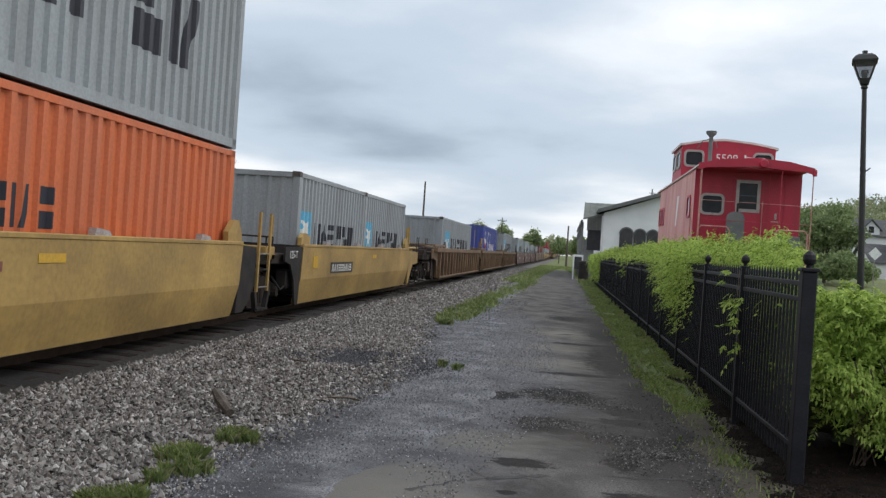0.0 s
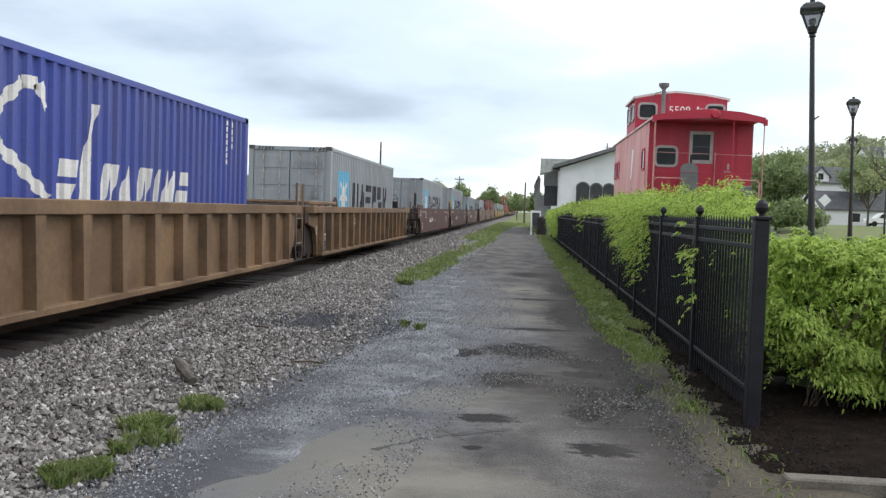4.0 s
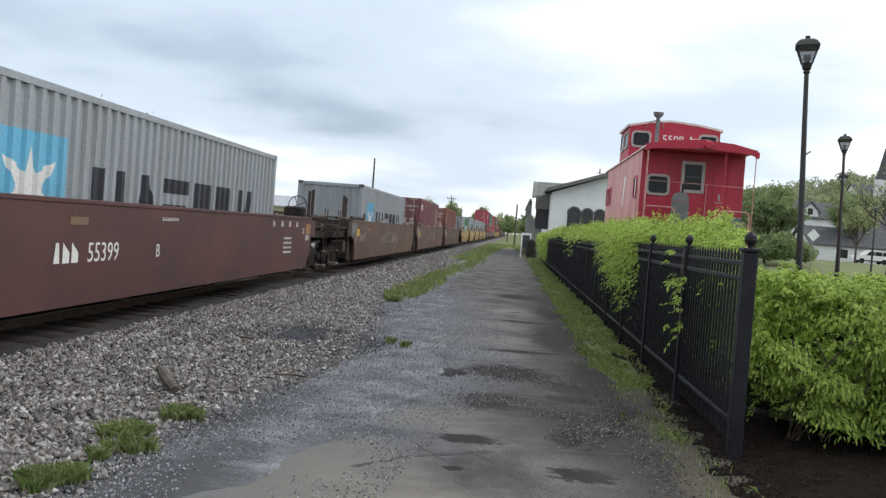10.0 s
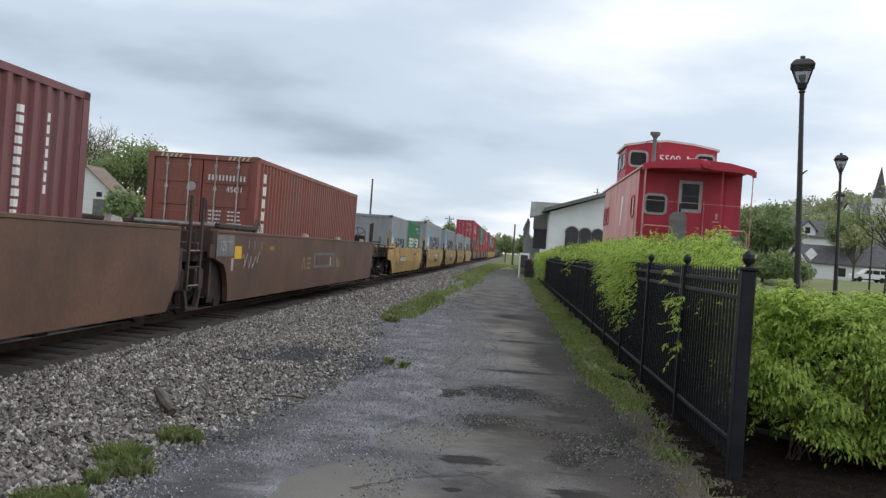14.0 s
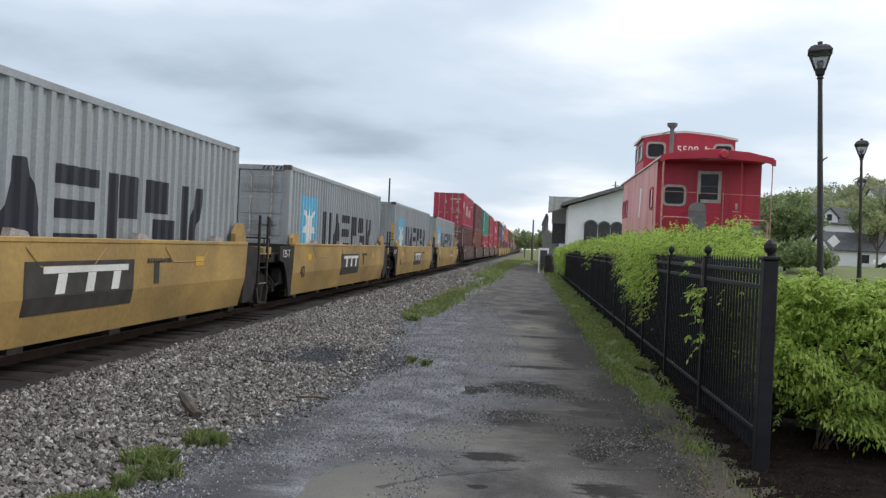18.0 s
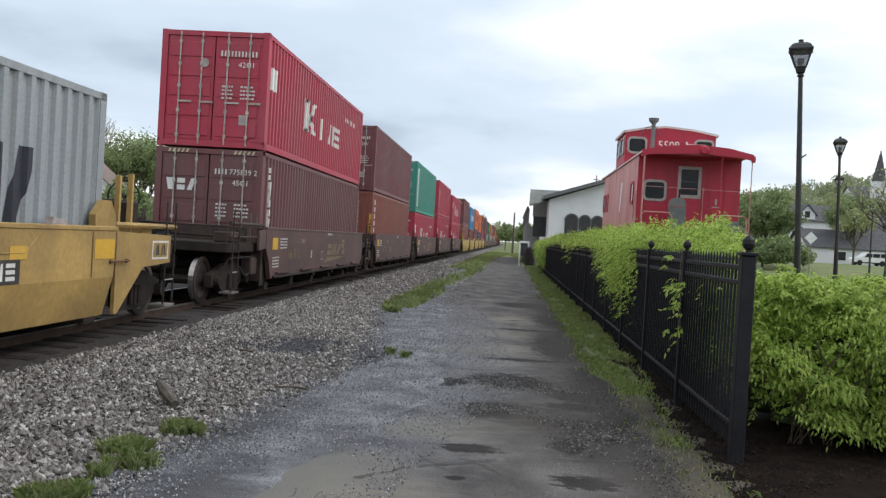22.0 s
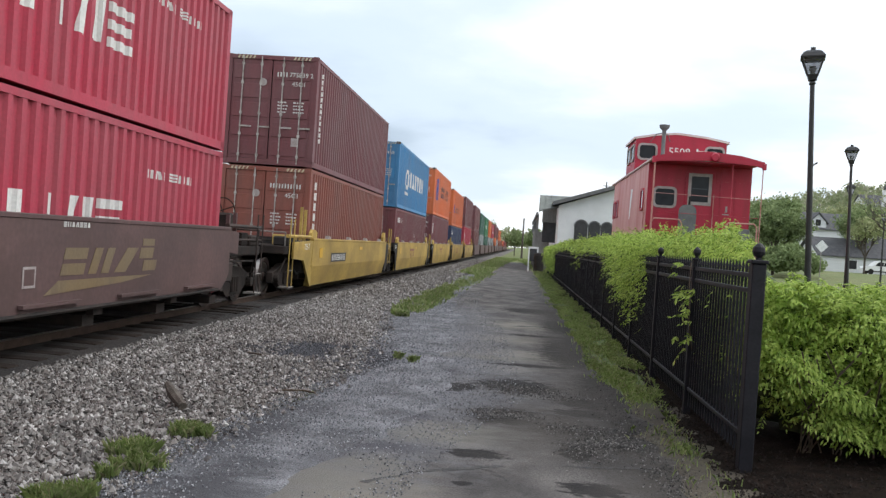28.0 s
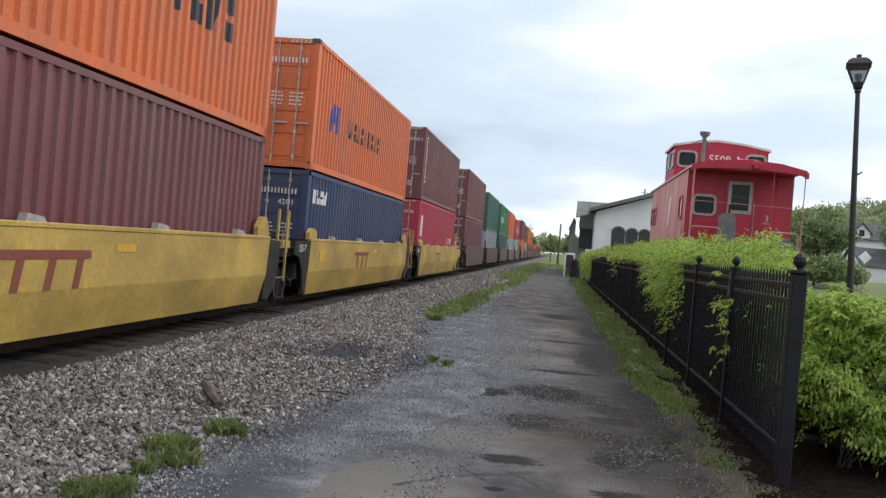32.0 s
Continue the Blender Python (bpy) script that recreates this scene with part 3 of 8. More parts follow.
sheet("ground", steps((-2500, -300, 6), (-300, -40, 10), (-40, 40, 20), (40, 300, 14), (300, 2500, 6)),
      steps((-800, -60, 6), (-60, 60, 24), (60, 480, 28), (480, 1000, 8), (1000, 4000, 5)), land, M["turf"],
      "level grassy land that rises to the wooded hill", "ground")


def ribbon(name, left, right, y0, y1, dy, z, mat, label, category, jag=0.12, cross=6, crown=0.0, rag=1.3):
    """A strip along the track with ragged edges; left and right give x at y."""
    vs, fs, k = [], [], 0
    y = y0
    rows = []
    while y <= y1 + 1e-6:
        a = left(y) + jag * (bump2(1.7, y, rag) + 0.5 * bump2(7.1, y, rag * 3.7))
        b = right(y) + jag * (bump2(9.3, y, rag) + 0.5 * bump2(4.4, y, rag * 3.7))
        row = []
        for i in range(cross + 1):
            f = i / cross
            x = a + (b - a) * f
            edge = -0.03 if i in (0, cross) else 0
            row.append((x, y, z + edge + crown * 4 * f * (1 - f) + 0.012 * bump2(x, y, 0.9)))
        rows.append(row)
        y += dy if y < 30 else dy * 3
    n = cross + 1
    for r in rows:
        vs += r
    fs = [(j * n + i, j * n + i + 1, (j + 1) * n + i + 1, (j + 1) * n + i) for j in range(len(rows) - 1) for i in range(cross)]
    return tagged(Geo().add(vs, fs).part(name, mat, smooth=True), label, category, "", "structure")


def lerp(pts):
    xs, ys = [p[0] for p in pts], [p[1] for p in pts]
    return lambda y: float(np.interp(y, xs, ys))


# stone bed, strip painted as shade under the cars, gravel shoulder, asphalt path
ballast_edge = lerp([(-10, -2.55), (5.2, -2.42), (7.3, -2.3), (10.5, -1.95), (14, -2.2), (20, -2.95), (40, -2.9), (90, -3.2), (600, -3.2)])
ribbon("track_bed", lambda y: -11.5, lambda y: ballast_edge(y) + 0.25, -60, 620, 0.35, -0.03, M["ballast"],
       "pale grey crushed stone ballast beside the track", "track bed", 0.16, 12)
ribbon("oily_strip", lambda y: -9.1, lambda y: -4.92, -60, 620, 0.5, 0.0, M["undershade"],
       "stones under the train, coloured near black as its shade", "track bed", 0.15, 8)
path_left = lerp([(-10, -1.9), (4.6, -1.78), (5.9, -1.55), (6.6, -1.3), (7.4, -1.05), (9.5, -0.75), (12, -0.9), (17, -1.2), (25, -1.9), (48, -1.8), (90, -2.0)])
ribbon("gravel_shoulder", lambda y: ballast_edge(y) - 0.1, lambda y: path_left(y) + 0.35, -15, 60, 0.3, -0.015, M["bluegravel"],
       "fine blue-grey gravel spilled along the path's edge", "gravel", 0.3, 8)
path_right = lerp([(-10, 1.35), (5, 1.3), (8, 1.38), (14, 1.3), (25, 1.35), (60, 1.3), (90, 1.2)])
ribbon("asphalt_path", path_left, path_right, -15, 95, 0.25, 0.0, M["asphalt"],
       "cracked grey asphalt path with dark worn patches", "path", 0.34, 14, 0.0, 1.9)
ribbon("verge_strip", lambda y: 1.1, lambda y: 2.3 if y > 5.2 else 3.4, -10, 66, 0.3, -0.012, M["soil"],
       "weedy soil verge under the fence", "verge", 0.14, 5)

# mulch bed with its kerb
g = Geo()
mx, my = steps((1.55, 7.0, 22)), steps((5.75, 11.0, 22), (11.0, 62, 30))
vs = [(x, y, -0.015 + 0.03 * bump2(x, y, 4) + 0.05 * smooth01(1.6, 2.4, x)) for y in my for x in mx]
n = len(mx)
fs = [(j * n + i, j * n + i + 1, (j + 1) * n + i + 1, (j + 1) * n + i) for j in range(len(my) - 1) for i in range(n - 1)]
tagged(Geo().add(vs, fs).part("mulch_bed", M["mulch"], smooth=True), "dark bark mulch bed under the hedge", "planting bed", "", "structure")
for i in range(6):
    g = Geo().box(1.70 + i * 1.02, 2.69 + i * 1.02, 5.55, 5.68, -0.05, 0.045, 0.012)
    tagged(g.part("kerb", M["concrete"]), "low pale concrete edging stone of the planting bed", "kerb", "edging of the bed", "structure")


def crack(pts, w, seed):
    """A thin dark crack along a wandering line."""
    rng = random.Random(seed)
    line = []
    for (xa, ya), (xb, yb) in zip(pts, pts[1:]):
        for k in range(8):
            f = k / 8
            line.append((xa + (xb - xa) * f + rng.uniform(-0.02, 0.02), ya + (yb - ya) * f + rng.uniform(-0.02, 0.02)))
    vs, fs = [], []
    for i, (x, y) in enumerate(line):
        ww = w * rng.choice((0.25, 0.5, 0.8, 1.3, 2.2)) * rng.uniform(0.7, 1.2)
        vs += [(x, y - ww, 0.003 + 0.012 * bump2(x, y - ww, 0.9)), (x, y + ww, 0.003 + 0.012 * bump2(x, y + ww, 0.9))]
        if i:
            fs.append((2 * i - 2, 2 * i, 2 * i + 1, 2 * i - 1))
    tagged(Geo().add(vs, fs).part("crack", M["tarpatch"]), "dark wandering crack in the asphalt", "crack", "", "structure")


crack([(-0.95, 5.78), (-0.67, 6.14), (-0.44, 6.31), (0.03, 6.58)], 0.019, 1)
crack([(-0.67, 6.68), (-0.55, 6.45), (-0.43, 6.28), (-0.30, 6.1)], 0.010, 12)
crack([(0.43, 6.73), (0.8, 6.8), (1.2, 6.92)], 0.014, 13)
crack([(-1.42, 17.67), (-0.4, 18.1), (0.7, 18.7)], 0.07, 14)
crack([(0.45, 7.2), (0.6, 7.5), (0.55, 7.9), (0.68, 8.3)], 0.014, 15)
crack([(0.35, 8.3), (0.8, 8.15), (1.15, 8.3)], 0.018, 16)
crack([(-0.3, 6.55), (-0.1, 6.35), (0.05, 6.15)], 0.010, 2)
crack([(-0.2, 8.9), (0.4, 8.8), (1.2, 8.6)], 0.012, 3)
crack([(-0.6, 11.0), (0.3, 11.2), (1.1, 10.9)], 0.015, 4)
crack([(-0.8, 14.2), (0.2, 14.4), (1.1, 14.1)], 0.02, 5)
crack([(0.5, 6.95), (0.9, 6.9), (1.25, 6.75)], 0.01, 6)
crack([(0.75, 7.6), (0.85, 7.2), (1.0, 6.9)], 0.014, 7)


def stones(name, n, where, size, mat, label, category, z=0.0, seed=3):
    """Loose stones: rough four- to eight-sided lumps."""
    rng = np.random.default_rng(seed)
    base = np.array([(1, 0, 0), (0, 1, 0), (-1, 0, 0), (0, -1, 0), (0, 0, 1), (0, 0, -0.6)], float)
    tri = np.array([(0, 1, 4), (1, 2, 4), (2, 3, 4), (3, 0, 4), (1, 0, 5), (2, 1, 5), (3, 2, 5), (0, 3, 5)])
    p = where(rng, n)
    n = len(p)
    s = rng.uniform(size[0], size[1], (n, 1, 1)) * rng.uniform(0.6, 1.3, (n, 1, 3))
    v = base[None] * s * rng.uniform(0.65, 1.25, (n, 6, 1))
    ang = rng.uniform(0, 2 * np.pi, n)
    tilt = rng.uniform(-0.9, 0.9, n)
    c, s2, ct, st = np.cos(ang), np.sin(ang), np.cos(tilt), np.sin(tilt)
    y2 = v[:, :, 1] * ct[:, None] - v[:, :, 2] * st[:, None]
    z2 = v[:, :, 1] * st[:, None] + v[:, :, 2] * ct[:, None]
    x3 = v[:, :, 0] * c[:, None] - y2 * s2[:, None]
    y3 = v[:, :, 0] * s2[:, None] + y2 * c[:, None]
    w = np.stack([x3, y3, z2], -1) + p[:, None, :]
    idx = tri + (np.arange(n) * 6)[:, None, None]
    me = bpy.data.meshes.new(name)
    vv = w.reshape(-1, 3).astype(np.float32)
    li = idx.reshape(-1).astype(np.int32)
    me.vertices.add(len(vv))
    me.vertices.foreach_set("co", vv.ravel())
    me.loops.add(len(li))
    me.loops.foreach_set("vertex_index", li)
    me.polygons.add(len(li) // 3)
    me.polygons.foreach_set("loop_start", np.arange(0, len(li), 3, dtype=np.int32))
    me.polygons.foreach_set("loop_total", np.full(len(li) // 3, 3, dtype=np.int32))
    me.update(calc_edges=True)
    me.shade_flat()
    me.materials.append(mat)
    return tagged(new(name, me), label, category, "", "stuff")


def wob(x, y):
    return np.array([noise.noise(Vector((a * 2.0, b * 2.0, 1.0))) for a, b in zip(x, y)])


def in_bed(rng, n, y0, y1, p=1.0, x0=-5.12):
    y = y0 + (y1 - y0) * rng.uniform(0, 1, n) ** p
    e = np.interp(y, [5.2, 7.3, 10.5, 14, 20, 40], [-2.42, -2.3, -1.95, -2.2, -2.95, -2.9])
    f = rng.uniform(0, 1, n)
    x = x0 + (e - x0 + rng.normal(0, 0.12, n)) * f
    z = -0.02 + rng.uniform(-0.02, 0.035, n)
    bare = ((x + 2.95) / 0.80) ** 2 + ((y - 12.15) / 1.15) ** 2 + 0.9 * wob(x, y)
    keep = (rng.uniform(0, 1, n) < np.clip((x - x0) / 0.35 + 0.25, 0, 1)) & (rng.uniform(0.35, 1.5, n) < bare + 0.35)
    return np.stack([x, y, z], 1)[keep]


stones("ballast_stones", 84000, lambda r, n: in_bed(r, n, 3.5, 24, 1.35), (0.014, 0.033), M["stones"],
       "loose pale grey and tan crushed ballast stones", "ballast")
stones("ballast_stones", 26000, lambda r, n: in_bed(r, n, 22, 95, 1.6), (0.035, 0.06), M["stones"],
       "loose pale grey crushed ballast stones further down the line", "ballast", seed=5)


def in_shoulder(rng, n):
    y = 3.8 + 26 * rng.uniform(0, 1, n) ** 1.5
    a = np.interp(y, [5.2, 7.3, 10.5, 14, 20, 40], [-2.5, -2.4, -2.0, -2.3, -3.0, -2.9])
    b = np.interp(y, [4.6, 5.9, 7.4, 9.5, 12, 17, 25], [-1.45, -1.3, -1.05, -0.55, -0.6, -0.9, -1.8]) + 0.7
    f = rng.uniform(0, 1, n) ** 2.0
    x = a + (b - a) * f
    bare = np.minimum(((x + 1.25) / 0.36) ** 2 + ((y - 5.9) / 0.55) ** 2, ((x + 1.55) / 0.36) ** 2 + ((y - 5.2) / 0.6) ** 2) + 0.7 * wob(x, y)
    keep = rng.uniform(0.45, 1.6, n) < bare
    return np.stack([x, y, 0.004 + rng.uniform(-0.004, 0.006, n)], 1)[keep]


stones("gravel_chips", 52000, in_shoulder, (0.0035, 0.0105), M["chips"], "fine blue-grey gravel chips", "gravel", seed=8)


def on_path(rng, n):
    c = np.array([(0.23, 9.82, 0.42, 0.22), (0.05, 10.15, 0.45, 0.2), (0.75, 8.05, 0.35, 0.2), (0.66, 7.3, 0.16, 0.3), (-0.05, 8.5, 0.32, 0.16), (0.95, 7.6, 0.2, 0.2), (1.2, 6.4, 0.15, 0.8), (1.15, 8.5, 0.22, 1.6)])
    k = rng.integers(0, len(c), n)
    return np.stack([c[k, 0] + rng.normal(0, 1, n) * c[k, 2] * 0.7, c[k, 1] + rng.normal(0, 1, n) * c[k, 3] * 0.7, 0.018 + rng.uniform(-0.003, 0.004, n)], 1)


def dark_fines(rng, n):
    c = np.array([(-2.6, 11.8, 0.30, 0.4), (-3.4, 12.4, 0.25, 0.35), (-2.3, 11.3, 0.25, 0.4), (-2.2, 12.0, 0.25, 0.4), (-3.0, 12.0, 0.4, 0.3), (-2.45, 9.9, 0.15, 0.4), (-2.8, 13.0, 0.35, 0.4)])
    k = rng.integers(0, len(c), n)
    return np.stack([c[k, 0] + rng.normal(0, 1, n) * c[k, 2], c[k, 1] + rng.normal(0, 1, n) * c[k, 3], -0.010 + rng.uniform(-0.004, 0.006, n)], 1)


stones("dark_fines", 17000, dark_fines, (0.008, 0.022), M["darkchips"], "dark fine gravel spilled over the stones", "gravel", seed=19)
def in_mulch(rng, n):
    y = rng.uniform(5.8, 10.5, n)
    return np.stack([rng.uniform(1.6, 3.6, n), y, 0.02 + rng.uniform(-0.02, 0.02, n)], 1)


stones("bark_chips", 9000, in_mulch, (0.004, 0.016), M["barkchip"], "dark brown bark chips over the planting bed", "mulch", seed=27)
stones("path_grit", 6500, on_path, (0.003, 0.010), M["grit"], "loose grit scattered on worn asphalt", "grit", seed=9)

# rails and ties
TX = -6.80
for sx in (-0.753, 0.753):
    r = tagged(new("rail"), "worn steel running rail of the main track", "rail", "rails of the track", "structure")
    r.matrix_basis = pose(TX + sx, 0, 0)
    g = Geo().prism([(-0.07, -0.05), (0.07, -0.05), (0.07, -0.035), (0.012, -0.02), (0.012, 0.085), (0.036, 0.09), (0.036, 0.117), (-0.036, 0.117),
                     (-0.036, 0.09), (-0.012, 0.085), (-0.012, -0.02), (-0.07, -0.035)], 1, -500, 900)
    g.part("rail_web", M["steel"], r)
    Geo().box(-0.034, 0.034, -500, 900, 0.117, 0.121).part("rail_head", M["railtop"], r)
bed = tagged(new("tie_row"), "dark creosoted wooden ties half sunk in the stones", "ties", "", "structure")
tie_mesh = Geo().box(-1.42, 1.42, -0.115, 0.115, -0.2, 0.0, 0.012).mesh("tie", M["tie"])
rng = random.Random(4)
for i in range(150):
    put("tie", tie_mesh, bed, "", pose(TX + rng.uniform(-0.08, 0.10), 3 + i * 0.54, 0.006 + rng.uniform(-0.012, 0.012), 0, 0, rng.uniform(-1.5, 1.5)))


# ---- grass and weeds ----
def blades(name, n, where, height, mat, label, category, seed, lean=0.5, width=0.006):
    rng = np.random.default_rng(seed)
    p = where(rng, n)
    n = len(p)
    a = rng.uniform(0, 2 * np.pi, n)
    h = rng.uniform(height[0], height[1], n)
    w = width * rng.uniform(0.7, 1.6, n)
    d = np.stack([np.cos(a), np.sin(a), np.zeros(n)], 1)
    sdir = np.stack([-np.sin(a), np.cos(a), np.zeros(n)], 1)
    ln = rng.uniform(0.1, 1, n) * lean
    mid = p + d * (h * ln * 0.35)[:, None] + np.stack([np.zeros(n), np.zeros(n), h * 0.6], 1)
    tip = p + d * (h * ln)[:, None] + np.stack([np.zeros(n), np.zeros(n), h * (1 - 0.35 * ln)], 1)
    quad = np.stack([p - sdir * w[:, None], p + sdir * w[:, None], mid + sdir * w[:, None] * 0.8, tip, mid - sdir * w[:, None] * 0.8], 1)
    return soup(name, quad, 5, mat, "stuff", label, category)


def patchy(rng, n, x0, x1, y0, y1, p=1.0, cut=0.0, z=0.0):
    x, y = rng.uniform(x0, x1, n), y0 + (y1 - y0) * rng.uniform(0, 1, n) ** p
    k = np.array([noise.noise(Vector((a * 2.2, b * 0.8, 2.0))) for a, b in zip(x, y)]) > cut
    return np.stack([x, y, np.full(n, z)], 1)[k]


def verge(rng, n):
    y = 7.5 + 50 * rng.uniform(0, 1, n) ** 1.8
    half = np.interp(y, [7.5, 9.4, 11.5, 14, 60], [0.10, 0.16, 0.36, 0.40, 0.5])
    x = 1.53 + half * rng.uniform(-1, 0.9, n) - np.abs(rng.normal(0, 0.10, n)) * (rng.uniform(0, 1, n) < 0.3)
    patch = np.array([noise.noise(Vector((a * 2.6, b * 0.9, 8.0))) for a, b in zip(x, y)])
    keep = rng.uniform(0, 1, n) < np.interp(y, [7.5, 9.0, 10.2, 11.8, 30], [0.015, 0.04, 0.22, 0.85, 1.0]) * np.clip(0.55 + 2.2 * patch, 0.04, 1)
    return np.stack([x, y, np.full(n, -0.01)], 1)[keep]


def strip(rng, n):
    y = 18.6 + 32 * rng.uniform(0, 1, n) ** 1.4
    a, b = np.interp(y, [18.6, 20, 25, 50], [-2.6, -2.9, -3.1, -2.6]), np.interp(y, [18.6, 20, 25, 50], [-2.3, -2.1, -1.9, -1.3])
    x = a + (b - a) * rng.uniform(0, 1, n)
    patch = np.array([noise.noise(Vector((p * 1.8, q * 0.7, 5.0))) for p, q in zip(x, y)])
    mid = 1 - np.abs(2 * (x - a) / (b - a) - 1)
    keep = rng.uniform(0, 1, n) < np.clip(0.35 + 1.6 * patch + 0.4 * mid, 0.03, 1) * np.clip(2.2 * mid + 0.1, 0, 1) * np.interp(y, [18, 26, 34, 50], [1, 0.9, 0.45, 0.3])
    return np.stack([x, y, np.full(n, -0.01)], 1)[keep]


def tufts(rng, n):
    c = np.array([(-2.64, 6.0, 0.10, 0.12), (-2.42, 6.64, 0.10, 0.14), (-2.57, 4.82, 0.15, 0.12), (-2.46, 5.5, 0.17, 0.22), (-1.42, 12.05, 0.16, 0.2), (-1.74, 4.8, 0.14, 0.14)])
    wgt = np.array([0.24, 0.26, 0.28, 0.17, 0.025, 0.025])
    k = rng.choice(len(c), 46, p=wgt)
    sx, sy = c[k, 0] + rng.normal(0, 0.6, 46) * c[k, 2], c[k, 1] + rng.normal(0, 0.6, 46) * c[k, 3]
    j = rng.integers(0, 46, n)
    return np.stack([sx[j] + rng.normal(0, 0.028, n), sy[j] + rng.normal(0, 0.03, n), np.full(n, -0.02)], 1)


def around_end(rng, n):
    y = rng.uniform(4.6, 8.6, n)
    x = np.interp(y, [4.6, 6, 7, 8.6], [1.75, 1.6, 1.5, 1.45]) + rng.normal(0, 0.13, n)
    keep = rng.uniform(0, 1, n) < 0.6
    return np.stack([x, y, np.full(n, -0.01)], 1)[keep]


blades("verge_grass", 85000, verge, (0.02, 0.095), M["verge"], "rough green grass and weeds along the fence foot", "grass", 1, 1.0, 0.0032)
blades("strip_grass", 20000, strip, (0.04, 0.17), M["grass"], "rough green grass strip between stones and path", "grass", 2, 0.8, 0.008)
blades("weed_tufts", 5200, tufts, (0.03, 0.15), M["grass"], "small bright green weed tufts at the gravel's edge", "weeds", 3, 0.75, 0.0035)
blades("end_weeds", 360, around_end, (0.02, 0.09), M["grass"], "thin straggling weeds by the fence's end post", "weeds", 4, 1.1, 0.0035)
def far_verges(rng, n):
    y = 48 + 80 * rng.uniform(0, 1, n) ** 1.3
    x = rng.uniform(-3.4, 3.0, n)
    half = np.interp(y, [48, 70, 95, 110], [1.5, 1.25, 0.8, 0.0])
    keep = np.abs(x + 0.3 - rng.normal(0, 0.12, n)) > half
    return np.stack([x, y, np.full(n, -0.06)], 1)[keep]


blades("far_grass", 24000, far_verges, (0.08, 0.25), M["grass"], "rough grass along the far end of the path", "grass", 6, 0.8, 0.02)

# bits of wood on the stones
g = Geo().cyl((-3.16, 7.84, 0.16), (-3.02, 7.66, 0.10), 0.030, 0.052, 7).cyl((-3.02, 7.66, 0.10), (-2.86, 7.48, 0.04), 0.052, 0.040, 7)
tagged(g.part("timber_stub", M["bark"]), "short grey broken timber lying on the stones", "timber")
for pts in (((-2.30, 8.70, 0.035), (-2.12, 8.80, 0.03), (-1.98, 8.78, 0.02)), ((-3.42, 11.1, 0.04), (-3.2, 10.95, 0.05))):
    tagged(Geo().tube(pts, 0.011, 5).part("stick", M["twig"]), "thin brown fallen stick on the gravel", "stick")


# ---- the train ----
V1, V2 = 13.5525, 0.015246           # metres a second towards the camera, and its slow slackening
MOVERS = []                          # (thing, distance along the train, height)
LC = 12.192
PITCH = 0.2765


def ribs(L, amp=0.047):
    """Breakpoints (y, x offset) of a corrugated side of length L."""
    n = max(1, round((L - 0.36) / PITCH))
    p = (L - 0.36) / n
    out = [(0.18, 0.0)]
    for i in range(n):
        y = 0.18 + i * p
        out += [(y + 0.28 * p, 0.0), (y + 0.39 * p, -amp), (y + 0.83 * p, -amp), (y + 0.94 * p, 0.0)]
    return out + [(L - 0.18, 0.0)]


CACHE = {}


def cached(key, make, mat):
    if key not in CACHE:
        CACHE[key] = make().mesh(key[0], mat)
    return CACHE[key]


def side_geo(L, H, sx):
    g = Geo()
    pts = ribs(L)
    for (ya, oa), (yb, ob) in zip(pts, pts[1:]):
        xa, xb = sx * (1.213 + oa), sx * (1.213 + ob)
        q = [(xa, ya, 0.16), (xb, yb, 0.16), (xb, yb, H - 0.10), (xa, ya, H - 0.10)]
        g.add(q if sx > 0 else q[::-1], [(0, 1, 2, 3)])
    return g


def frame_geo(L, H):
    g = Geo()
    for sx in (-1, 1):
        a, b = sorted((sx * 1.219, sx * 1.16))
        g.box(a, b, 0.0, L, 0.02, 0.16)
        g.box(a, b, 0.0, L, H - 0.10, H - 0.012)
        for y0, y1 in ((0.0, 0.17), (L - 0.17, L)):
            aa, bb = sorted((sx * 1.219, sx * 1.08))
            g.box(aa, bb, y0, y1, 0.10, H - 0.10)
            g.box(aa, bb, y0 - 0.004 if y0 == 0 else y0, y1 + 0.004 if y0 else y1, 0.0, 0.118, 0.006)
            g.box(aa, bb, y0 - 0.004 if y0 == 0 else y0, y1 + 0.004 if y0 else y1, H - 0.118, H, 0.006)
    for y0 in (0.0, L - 0.12):
        g.box(-1.10, 1.10, y0, y0 + 0.12, 0.02, 0.16)
        g.box(-1.10, 1.10, y0, y0 + 0.12, H - 0.12, H - 0.012)
    return g


def roof_geo(L, H):
    g = Geo()
    n = int(L / 0.42)
    for i in range(n):
        y = L * i / n
        d = L / n
        for a, b, za, zb in ((0, 0.35, 0, 0), (0.35, 0.5, 0, -0.02), (0.5, 0.85, -0.02, -0.02), (0.85, 1, -0.02, 0)):
            z0, z1 = H - 0.014 + za, H - 0.014 + zb
            g.add([(-1.16, y + a * d, z0), (1.16, y + a * d, z0), (1.16, y + b * d, z1), (-1.16, y + b * d, z1)], [(0, 1, 2, 3)])
    return g


